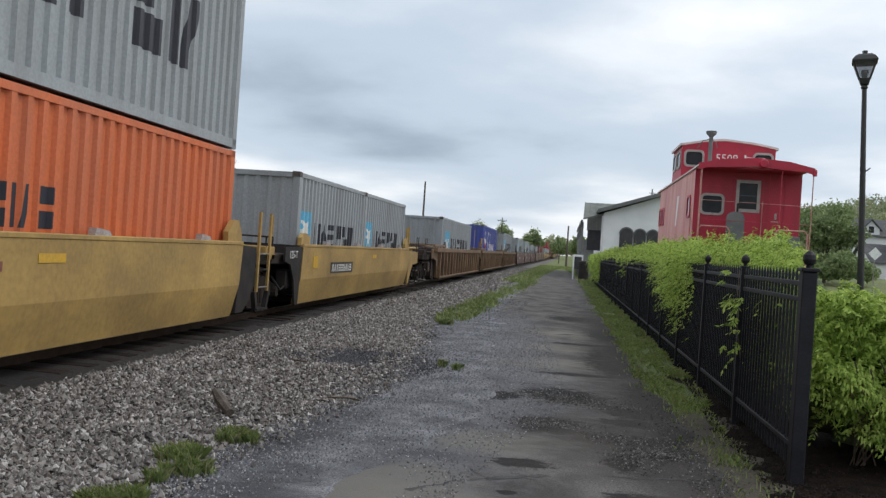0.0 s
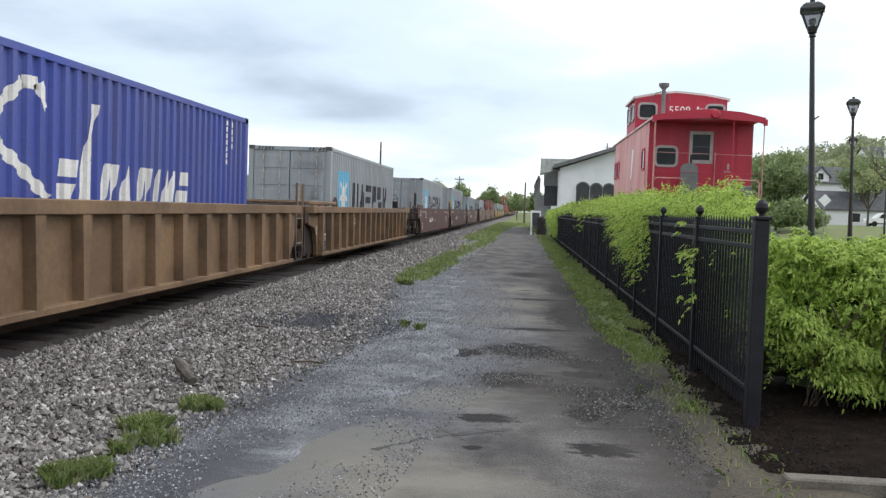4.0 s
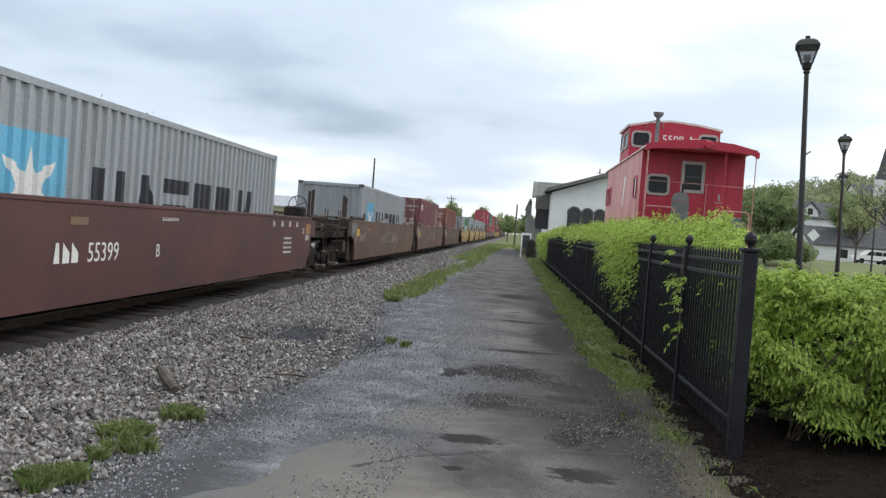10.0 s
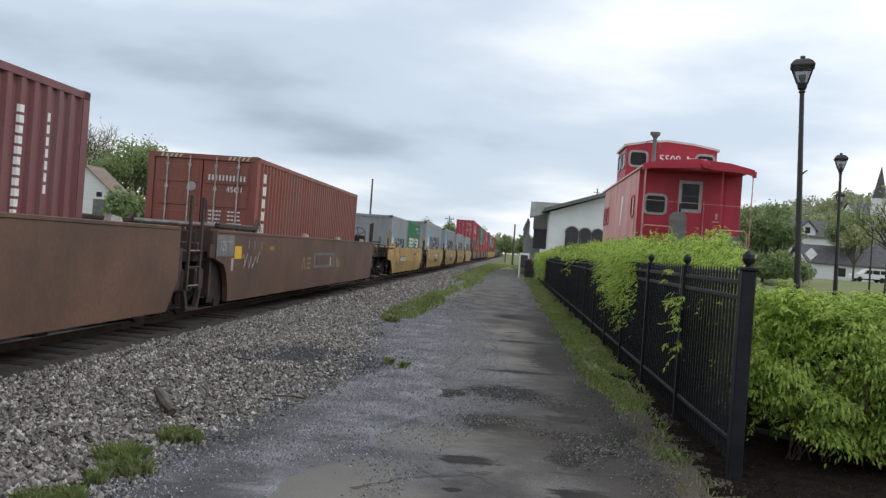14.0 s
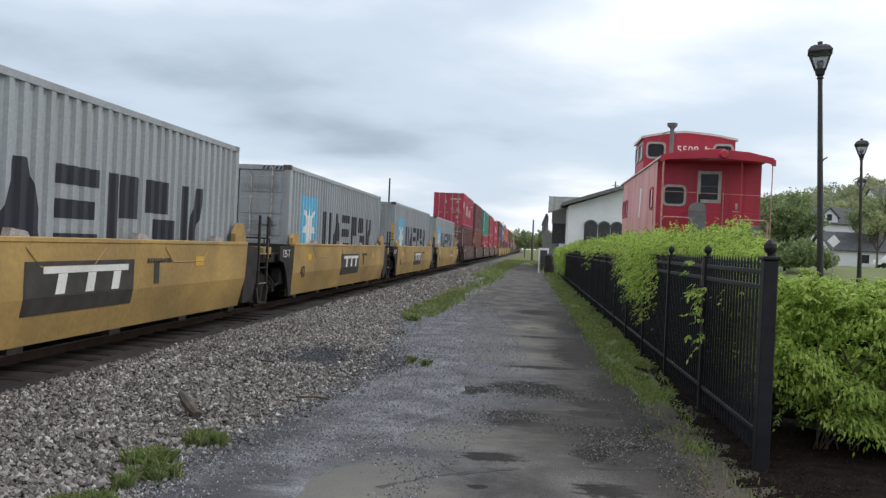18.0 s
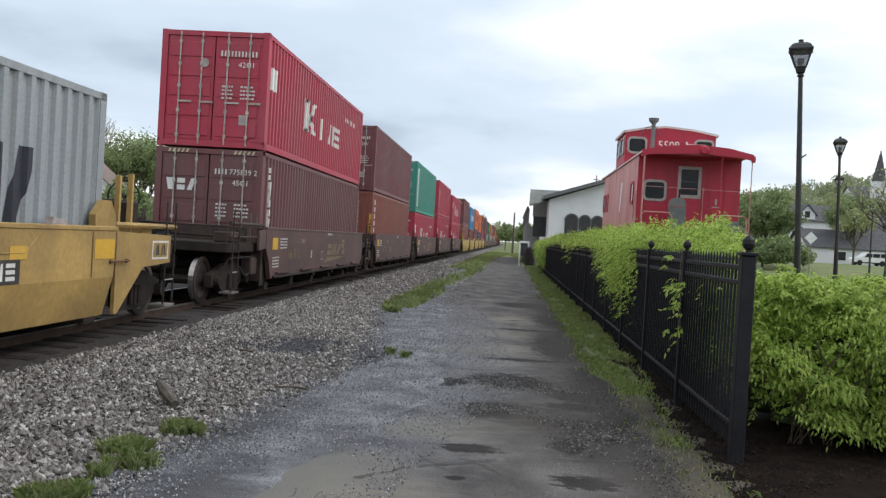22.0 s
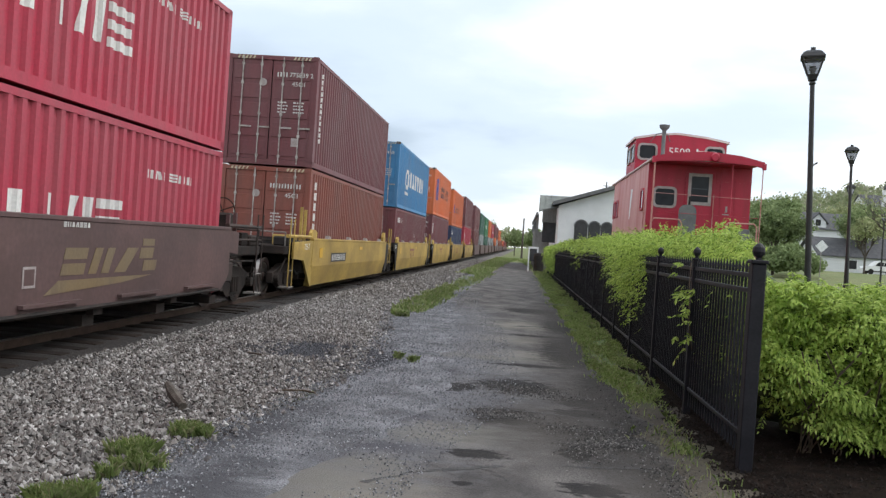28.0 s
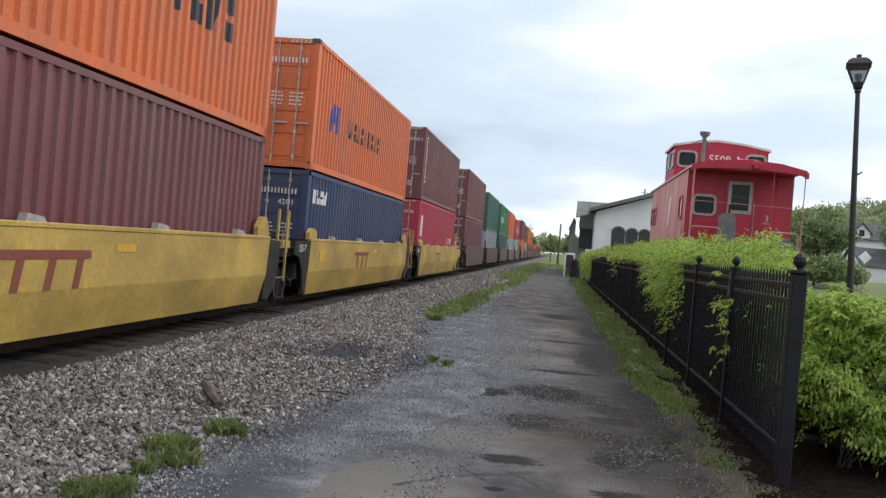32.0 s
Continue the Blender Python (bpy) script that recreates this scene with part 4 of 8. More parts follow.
def wall_end_geo(H, y, s):
    """Corrugated blind end wall at y, facing s."""
    g = Geo()
    n = 8
    p = 2.16 / n
    for i in range(n):
        x = -1.08 + i * p
        pts = [(x, 0), (x + 0.28 * p, 0), (x + 0.42 * p, 0.04), (x + 0.82 * p, 0.04), (x + p, 0)]
        for (xa, oa), (xb, ob) in zip(pts, pts[1:]):
            q = [(xa, y - s * (oa + 0.02), 0.16), (xb, y - s * (ob + 0.02), 0.16), (xb, y - s * (ob + 0.02), H - 0.12), (xa, y - s * (oa + 0.02), H - 0.12)]
            g.add(q if s < 0 else q[::-1], [(0, 1, 2, 3)])
    return g


def door_geo(H, x0, x1, y, s):
    """One container door leaf with pressed panels."""
    g = Geo()
    za, zb = 0.17, H - 0.13
    g.box(x0 + 0.01, x1 - 0.01, min(y - s * 0.03, y - s * 0.075), max(y - s * 0.03, y - s * 0.075), za, zb)
    return g


def bar_geo(H, x, y, s):
    g = Geo().cyl((x, y + s * 0.012, 0.06), (x, y + s * 0.012, H - 0.05), 0.017, None, 6)
    for z in (0.25, 0.8, 1.35, H - 0.75, H - 0.25):
        g.box(x - 0.035, x + 0.035, min(y, y + s * 0.022), max(y, y + s * 0.022), z - 0.035, z + 0.035)
    g.box(x - 0.02, x + 0.30, min(y + s * 0.01, y + s * 0.03), max(y + s * 0.01, y + s * 0.03), 0.98, 1.02)
    return g


def on_ribs(poly, L, off=0.004):
    """Paint shape (convex, in y and z) laid on the corrugated side, as faces that follow the ribs."""
    bp = ribs(L)
    ys = sorted({p[0] for p in bp} | {p[0] for p in poly})
    y0, y1 = min(p[0] for p in poly), max(p[0] for p in poly)
    ys = [y for y in ys if y0 - 1e-9 <= y <= y1 + 1e-9]
    px, po = [p[0] for p in bp], [p[1] for p in bp]

    def span(y):
        zs = []
        for (ya, za), (yb, zb) in zip(poly, poly[1:] + poly[:1]):
            if abs(ya - yb) < 1e-9:
                if abs(y - ya) < 1e-6:
                    zs += [za, zb]
            elif min(ya, yb) - 1e-9 <= y <= max(ya, yb) + 1e-9:
                zs.append(za + (zb - za) * (y - ya) / (yb - ya))
        return min(zs), max(zs)
    g = Geo()
    for ya, yb in zip(ys, ys[1:]):
        if yb - ya < 1e-4:
            continue
        (a0, a1), (b0, b1) = span(ya + 1e-5), span(yb - 1e-5)
        xa, xb = 1.213 + off + float(np.interp(ya, px, po)), 1.213 + off + float(np.interp(yb, px, po))
        g.add([(xa, ya, a0), (xb, yb, b0), (xb, yb, b1), (xa, ya, a1)], [(0, 1, 2, 3)])
    return g


def mark(name, polys, L, mat, parent, label=""):
    g = Geo()
    for p in polys:
        q = on_ribs(p, L)
        g.add(q.v, q.f)
    return tagged(g.part(name, mat, parent, label), kind="stuff")


def rect(y0, y1, z0, z1):
    return [(y0, z0), (y1, z0), (y1, z1), (y0, z1)]


def glyphs(y0, z0, h, count, w, gap, seed, slant=0.0):
    """A row of letter-sized plain block shapes (no letters)."""
    rng = random.Random(seed)
    out = []
    for i in range(count):
        y = y0 + i * (w + gap)
        k = rng.randrange(5)
        if k == 0:      # two uprights with a low wedge
            out.append([(y, z0), (y + 0.26 * w, z0), (y + 0.26 * w + slant, z0 + h), (y + slant, z0 + h)])
            out.append([(y + 0.66 * w, z0), (y + w, z0), (y + w + slant, z0 + h), (y + 0.80 * w + slant, z0 + h)])
        elif k == 1:    # three stacked bars
            for a, b in ((0.0, 0.24), (0.38, 0.62), (0.76, 1.0)):
                out.append([(y + slant * a, z0 + h * a), (y + w + slant * a, z0 + h * a), (y + w + slant * b, z0 + h * b), (y + slant * b, z0 + h * b)])
        elif k == 2:    # two leaning bars
            out.append([(y, z0), (y + 0.28 * w, z0), (y + 0.52 * w + slant, z0 + h), (y + 0.26 * w + slant, z0 + h)])
            out.append([(y + 0.70 * w, z0), (y + w, z0), (y + 0.80 * w + slant, z0 + h), (y + 0.55 * w + slant, z0 + h)])
        elif k == 3:    # tapered block
            out.append([(y + 0.08 * w, z0), (y + 0.92 * w, z0), (y + 0.72 * w + slant, z0 + h), (y + 0.30 * w + slant, z0 + h)])
        else:           # block with a slanting top
            out.append([(y, z0), (y + w, z0), (y + w + slant * 0.5, z0 + h * 0.5), (y + slant, z0 + h)])
    return out


def star(cy, cz, r):
    out = []
    for i in range(7):
        a = math.pi / 2 + 2 * math.pi * i / 7
        d = math.pi / 7
        out.append([(cy, cz), (cy + 0.40 * r * math.cos(a - d), cz + 0.40 * r * math.sin(a - d)), (cy + r * math.cos(a), cz + r * math.sin(a)),
                    (cy + 0.40 * r * math.cos(a + d), cz + 0.40 * r * math.sin(a + d))])
    return out


def upright(y, z0, z1, w, n, seed):
    """A column of small plain bars."""
    rng = random.Random(seed)
    h = (z1 - z0) / n
    return [rect(y, y + w * rng.uniform(0.75, 1.0), z0 + (i + 0.14) * h, z0 + (i + 0.86) * h) for i in range(n)]


def livery(c, key, L, H):
    """Painted marks on the side that faces the path."""
    W, N, S = M["white"], M["navyink"], M["skyink"]
    if key == "star" and L > 10:
        mark("pale_blue_panel", [rect(1.14, 2.80, 0.7, H - 0.62)], L, S, c)
        mark_on("white_star", star(1.95, H - 1.36, 0.72), L, W, c)
        blocks(c, 3.45, H - 1.98, 1.06, "uaersk", 0.98, 0.24, L, N)
    elif key == "star":
        mark("pale_blue_panel", [rect(0.22, 1.02, 0.85, 1.78)], L, S, c)
        mark_on("white_star", star(0.62, 1.40, 0.36), L, W, c)
        blocks(c, 1.30, 0.98, 0.58, "uaersk", 0.50, 0.13, L, N)
    elif key == "script":
        pts = [(4.72, 2.22), (4.55, 2.50), (4.25, 2.48), (3.85, 2.22), (3.55, 1.95), (3.75, 1.75), (4.15, 1.55), (4.80, 1.16)]
        g = []
        for (a, b), (e, f) in zip(pts, pts[1:]):
            d = Vector((e - a, f - b)).normalized() * 0.075
            g.append([(a - d.y, b + d.x), (a + d.y, b - d.x), (e + d.y, f - d.x), (e - d.y, f + d.x)])
        mark("white_script_sweep", g, L, W, c)
        mark_on("white_script_stem", [[(5.40, 1.0), (5.52, 1.0), (5.98, 2.42), (5.80, 2.42)]], L, W, c)
        blocks(c, 4.95, 1.15, 0.52, "olnanino", 0.42, 0.13, L, W, 0.10)
        mark("white_mark_column", upright(10.9, 1.9, 2.75, 0.10, 7, 22) + upright(11.2, 2.2, 2.75, 0.10, 4, 23), L, W, c)
        arch = [(1.05, 0.9), (1.12, 1.7), (1.35, 2.2), (1.75, 2.45), (2.15, 2.42), (2.45, 2.15), (2.62, 1.75)]
        mark("white_emblem_arch", [[(a, b), (a + 0.07, b), (e + 0.07, f), (e, f)] if e > a + 0.01 and abs(e - a) < 0.3 else [(a, b - 0.05), (a, b + 0.05), (e, f + 0.05), (e, f - 0.05)]
                                   for (a, b), (e, f) in zip(arch, arch[1:])], L, W, c)
        mark("white_flag", [[(1.42, 0.9), (2.42, 0.95), (2.42, 2.0), (1.9, 1.95), (1.42, 2.2)]], L, W, c)
        mark_on("red_flag_band", [[(1.42, 1.42), (1.9, 1.30), (2.42, 1.36), (2.42, 1.66), (1.9, 1.60), (1.42, 1.78)]], L, M["red"], c)
    elif key == "lloyd":
        mark("blue_emblem", [[(1.45, 1.05), (1.75, 1.05), (1.85, 1.72), (1.55, 1.72)], [(1.95, 1.05), (2.25, 1.05), (2.35, 1.72), (2.05, 1.72)], rect(1.70, 2.05, 1.28, 1.46)], L, M["blue"], c)
        blocks(c, 3.0, 1.12, 0.46, "uaoaolloko", 0.30, 0.12, L, N)
    elif key == "lloydbig":
        mark("blue_emblem", [[(1.35, 0.95), (1.85, 0.95), (2.0, 2.3), (1.5, 2.3)], [(2.2, 1.0), (2.7, 1.0), (2.85, 2.4), (2.35, 2.4)], rect(1.80, 2.35, 1.45, 1.85)], L, M["blue"], c)
        blocks(c, 4.05, 1.28, 0.75, "uaoaolloko", 0.45, 0.19, L, N)
    elif key == "kline":
        mark("white_lettering", [rect(3.65, 4.05, 0.90, 1.74), rect(3.5, 4.2, 0.90, 0.99), rect(3.5, 4.2, 1.65, 1.74), [(4.05, 1.32), (4.3, 1.42), (4.98, 0.90), (4.5, 0.90)],
                                 [(4.05, 1.20), (4.25, 1.14), (4.95, 1.74), (4.6, 1.74)]], L, W, c)
        blocks(c, 5.35, 0.88, 0.60, "line", 0.68, 0.16, L, W)
        mark("white_square_emblem", [rect(0.32, 0.88, 1.40, 1.90)], L, W, c)
        mark("white_small_mark_line", glyphs(9.0, H - 0.72, 0.13, 9, 0.13, 0.07, 42), L, W, c)
    elif key == "quantum":
        mark("white_lettering", [rect(2.45, 2.85, 1.15, 1.75), rect(3.35, 3.75, 1.15, 1.75), rect(2.7, 3.5, 1.0, 1.18), rect(2.7, 3.5, 1.72, 1.92), rect(2.6, 3.6, 0.72, 0.86)], L, W, c)
        blocks(c, 4.1, 1.15, 0.75, "nantnu", 0.70, 0.26, L, W)
    elif key == "evergreen":
        blocks(c, 1.0, 1.16, 0.52, "ekeroreen", 0.42, 0.08, L, W)
        mark("white_small_mark_line", glyphs(4.2, 2.18, 0.12, 9, 0.10, 0.06, 62) + glyphs(4.8, 1.95, 0.12, 4, 0.10, 0.06, 63), L, W, c)
    elif key == "ocg":
        blocks(c, 0.50, 2.20, 0.34, "rss", 0.28, 0.04, L, W)
        mark("white_mark_column", upright(10.6, 1.2, 2.5, 0.11, 11, 72) + upright(11.2, 1.5, 2.5, 0.11, 7, 73), L, W, c)
    elif key == "column":
        mark("white_mark_column", upright(0.50, 0.95, H - 0.28, 0.28, 6, 81), L, W, c)
    elif key == "board":
        mark("white_column_board", [rect(0.62, 1.08, 0.35, H - 0.35)], L, W, c)
        mark_on("green_mark_column", upright(0.72, 0.45, H - 0.45, 0.24, 10, 82), L, M["dgreen"], c)
    elif key == "slim":
        mark("white_mark_column", upright(0.6, 0.7, H - 0.3, 0.14, 12, 83), L, W, c)
    elif key == "zim":
        mark("white_small_lettering", glyphs(0.75, H - 0.62, 0.22, 7, 0.17, 0.05, 91) + glyphs(6.6, 1.35, 0.20, 4, 0.16, 0.1, 92) + glyphs(6.6, 1.05, 0.20, 4, 0.16, 0.1, 93), L, W, c)
    elif key == "seal":
        blocks(c, 0.45, 1.88, 0.32, "usox", 0.26, 0.07, L, W)
    elif key == "tags":
        mark("white_small_board", [rect(0.62, 0.86, H - 1.15, H - 0.5), rect(0.58, 0.82, 1.05, 1.35)], L, W, c)
    elif key == "patch":
        mark("white_lettering", [rect(0.6, 1.1, 1.45, 2.3)] + glyphs(9.4, 1.2, 0.3, 4, 0.3, 0.1, 97), L, W, c)


def strokes(kind, y, z, w, h, slant=0.0):
    """Plain bars and wedges with the weight of one painted stroke group (no letters)."""
    bar = 0.24 * w

    def q(a, b, e, f):
        return [(y + a + slant * e / h, z + e), (y + b + slant * e / h, z + e), (y + b + slant * f / h, z + f), (y + a + slant * f / h, z + f)]

    def lean(a0, a1, b0, b1, e=0.0, f=1.0):
        return [(y + a0 * w + slant * e, z + e * h), (y + a1 * w + slant * e, z + e * h), (y + b1 * w + slant * f, z + f * h), (y + b0 * w + slant * f, z + f * h)]
    if kind == "u":      # two uprights
        return [q(0, 1.35 * bar, 0, h), q(w - 1.35 * bar, w, 0, h)]
    if kind == "a":      # tapered block
        return [lean(0.0, 1.0, 0.36, 0.64)]
    if kind == "e":      # three stacked bars
        return [q(0, w, 0.78 * h, h), q(0, 0.9 * w, 0.39 * h, 0.61 * h), q(0, w, 0, 0.22 * h)]
    if kind == "r":      # upright and a square beside its top
        return [q(0, 1.2 * bar, 0, h), q(0.42 * w, w, 0.44 * h, h)]
    if kind == "s":      # two offset blocks
        return [q(0, 0.72 * w, 0.54 * h, h), q(0.28 * w, w, 0, 0.46 * h)]
    if kind == "k":      # upright and a wedge
        return [q(0, 1.2 * bar, 0, h), lean(0.38, 0.62, 0.60, 1.0)]
    if kind == "o":      # block with a slot
        return [q(0.05 * w, 0.95 * w, 0.58 * h, h), q(0.05 * w, 0.95 * w, 0, 0.42 * h)]
    if kind == "l":      # broad upright
        return [q(0.2 * w, 0.62 * w, 0, h)]
    if kind == "t":      # block that narrows to its foot
        return [lean(0.24, 0.76, 0.0, 1.0)]
    if kind == "n":      # two leaning bars
        return [lean(0.0, 0.34, 0.12, 0.46), lean(0.54, 0.88, 0.66, 1.0)]
    if kind == "x":      # leaning block
        return [lean(0.0, 0.55, 0.45, 1.0)]
    return [q(0.30 * w, 0.30 * w + 1.6 * bar, 0, h)]


def blocks(c, y0, z0, h, kinds, w, gap, L, mat, slant=0.0):
    """A line of big painted stroke groups, each its own part."""
    y = y0
    for k in kinds:
        ww = w * (0.55 if k == "i" else 1.0)
        mark("lettering_block", strokes(k, y, z0, ww, h, slant), L, mat, c)
        y += ww + gap


def mark_on(name, polys, L, mat, parent):
    """A second layer of paint over a painted panel."""
    g = Geo()
    for p in polys:
        q = on_ribs(p, L, 0.0075)
        g.add(q.v, q.f)
    return tagged(g.part(name, mat, parent), kind="stuff")


COLOUR_WORDS = {"grey": "pale grey", "greyd": "dark grey", "blue": "royal blue", "sky": "sky blue", "navy": "dark navy", "maroon": "maroon",
                "brown": "dark brown", "rustred": "rust red", "red": "bright red", "orange": "orange", "teal": "teal green", "green": "green", "dgreen": "dark green"}
LIVERY_WORDS = {"star": "with white star, dark lettering", "script": "with sweeping white script", "lloyd": "with blue emblem and dark lettering", "lloydbig": "with blue emblem and tall dark lettering",
                "kline": "with large white lettering", "quantum": "with tall white lettering", "evergreen": "with bold white lettering", "ocg": "with a small white emblem",
                "column": "with a white letter column", "board": "with a white upright board", "slim": "with thin white letter column", "zim": "with small white lettering",
                "seal": "with a white emblem", "tags": "with small white tags", "patch": "with a white square emblem", "": "with plain weathered sides"}


def container(s, z, L, H, col, key="", doors=True, upper=False, code=""):
    c = thing("shipping_container", "%s container %s, %s" % (COLOUR_WORDS[col], LIVERY_WORDS[key],
              "stacked on another" if upper else "in a well car"), "container", group="containers on the train")
    mt, W0 = M[col], M["white"]
    put("side_panel", cached(("side_panel", L, H, col, 1), lambda: side_geo(L, H, 1), mt), c)
    put("side_panel", cached(("side_panel", L, H, col, -1), lambda: side_geo(L, H, -1), mt), c)
    put("frame", cached(("frame", L, H, col), lambda: frame_geo(L, H), mt), c)
    put("roof_panel", cached(("roof_panel", L, H, col), lambda: roof_geo(L, H), mt), c)
    put("floor_pan", cached(("floor_pan", L, H, col), lambda: Geo().box(-1.15, 1.15, 0.1, L - 0.1, 0.05, 0.10), mt), c)
    if col in ("grey", "blue", "orange", "sky"):
        for x0 in (-1.222, 1.047):
            put("corner_casting", cached(("corner_casting", H, x0), lambda: Geo().box(x0, x0 + 0.175, -0.008, 0.17, H - 0.115, H + 0.004, 0.008), M["castiron"]), c, "dark worn corner casting")
    near_y, far_y = (0.0, L)
    dy, ds = (near_y, -1) if doors else (far_y, 1)
    wy, ws = (far_y, 1) if doors else (near_y, -1)
    put("end_wall", cached(("end_wall", H, col, wy, ws), lambda: wall_end_geo(H, wy, ws), mt), c)
    for x0, x1 in ((-1.08, -0.004), (0.004, 1.08)):
        d = put("door", cached(("door", H, col, x0, dy, ds), lambda: door_geo(H, x0, x1, dy, ds), mt), c)
        n = 5
        for i in range(n if doors else 0):
            a, b = 0.20 + (H - 0.40) * (i + 0.12) / n, 0.20 + (H - 0.40) * (i + 0.88) / n
            put("pressed_panel", cached(("pressed_panel", H, col, x0, dy, i), lambda: Geo().box(x0 + 0.07, x1 - 0.07, min(dy - ds * 0.012, dy - ds * 0.03),
                                        max(dy - ds * 0.012, dy - ds * 0.03), a, b, 0.012), mt), d)
        for x in (x0 + 0.30, x1 - 0.28):
            put("locking_bar", cached(("locking_bar", H, x, dy, ds), lambda: bar_geo(H, x, dy, ds), M["doorbar"]), d, "galvanised locking bar")
    if doors:
        g = Geo()
        rng = random.Random(int(s * 7))
        serial = {"ocg": "803139 7", "slim": "775839 2"}.get(key, "")
        for i in range(4 if serial else 11):
            for q in strokes("l", 0.13 + i * 0.078, H - 0.56, 0.085, 0.12):
                g.prism(q, 1, -0.010, -0.006)
        if serial:
            lettering("serial_number", serial, 0.17, M["white"], c, Matrix.Translation((0.47, -0.012, H - 0.56)) @ REAR)
        for r in range(4):
            for x in (0.20, 0.62):
                while x < (0.44 if x < 0.5 else 0.90):
                    wide = rng.uniform(0.03, 0.07)
                    g.box(x, x + wide, -0.010, -0.006, H - 1.245 - r * 0.085, H - 1.21 - r * 0.085)
                    x += wide + 0.02
        tagged(g.part("door_stencil", M["greyd"] if col == "grey" else M["white"], c, "small stencilled lines on the door"), kind="stuff")
        if H > 2.7:
            g = Geo()
            for sx in (-1, 1):
                for i in range(5):
                    x = sx * (0.55 + i * 0.1)
                    g.add([(x, -0.006, H - 0.11), (x + 0.05, -0.006, H - 0.11), (x + 0.09, -0.006, H - 0.03), (x + 0.04, -0.006, H - 0.03)], [(0, 1, 2, 3)])
            tagged(g.part("height_stripe", M["stripe"] if col != "grey" else M["blackink"], c, "striped height warning marks"), kind="stuff")
        if code:
            lettering("size_code", code, 0.17, M["greyd"] if col == "grey" else M["white"], c, Matrix.Translation((0.55, -0.012, H - 0.80)) @ REAR)
    ink = M["greyd"] if col == "grey" else M["white"]

    def end_marks(name, groups, x, z, w, h, gap=0.0, at=-0.014, mat=ink, down=False):
        g = Geo()
        for i, k in enumerate(groups):
            xx, zz = (x, z - i * (h + gap)) if down else (x + i * (w + gap), z)
            for q in strokes(k, xx, zz, w, h):
                g.prism(q, 1, at, at + 0.003)
        tagged(g.part(name, mat, c), kind="stuff")
    if not doors and L > 10:
        # code letters down the end wall and a striped strip on its corner post
        end_marks("code_column", "llllllllll", 0.60, H - 0.50, 0.12, 0.11, 0.045, -0.026, M["greyd"] if col == "grey" else M["trim"], True)
        if H > 2.7 and not upper:
            Geo().box(1.10, 1.20, -0.010, -0.005, 1.25, 2.0).part("height_strip", M["reflector"], c, "yellow height strip on the corner post")
            for i in range(3):
                Geo().box(1.115, 1.185, -0.013, -0.010, 1.32 + i * 0.12, 1.38 + i * 0.12).part("strip_mark", M["blackink"], c)
    if key == "zim":
        end_marks("end_lettering", "xiu", -0.62, H - 0.95, 0.27, 0.38, 0.04, -0.026)
    if key == "ocg":
        end_marks("end_lettering", "xss", -0.98, H - 0.92, 0.20, 0.21, 0.03)
    if key == "slim" and col == "brown":
        end_marks("end_lettering", "tox", -0.95, H - 0.95, 0.20, 0.26, 0.04)
        mark("white_lettering_column", [q for i, k in enumerate("tox") for q in strokes(k, 0.55, H - 1.0 - i * 0.42, 0.26, 0.36)], L, W0, c)
    if doors and col in ("rustred", "red", "maroon"):
        Geo().lathe([(0.10, -0.004), (0.10, 0.0)], (-0.22, -0.012, H - 0.72), 16, 1).part("round_emblem", M["trim"], c)
        Geo().box(0.62, 0.82, -0.012, -0.008, 0.52, 0.74).part("door_plate", M["trim"], c)
    if key:
        livery(c, key, L, H)
    MOVERS.append((c, s, z))
    return c


# well cars ------------------------------------------------------------
def wheel_geo():
    return Geo().lathe([(0.12, -0.09), (0.12, -0.03), (0.34, -0.03), (0.36, -0.065), (0.42, -0.065), (0.425, 0.05), (0.46, 0.052), (0.46, 0.075), (0.36, 0.075),
                        (0.34, 0.03), (0.12, 0.04), (0.12, 0.09)], n=20, axis=0)


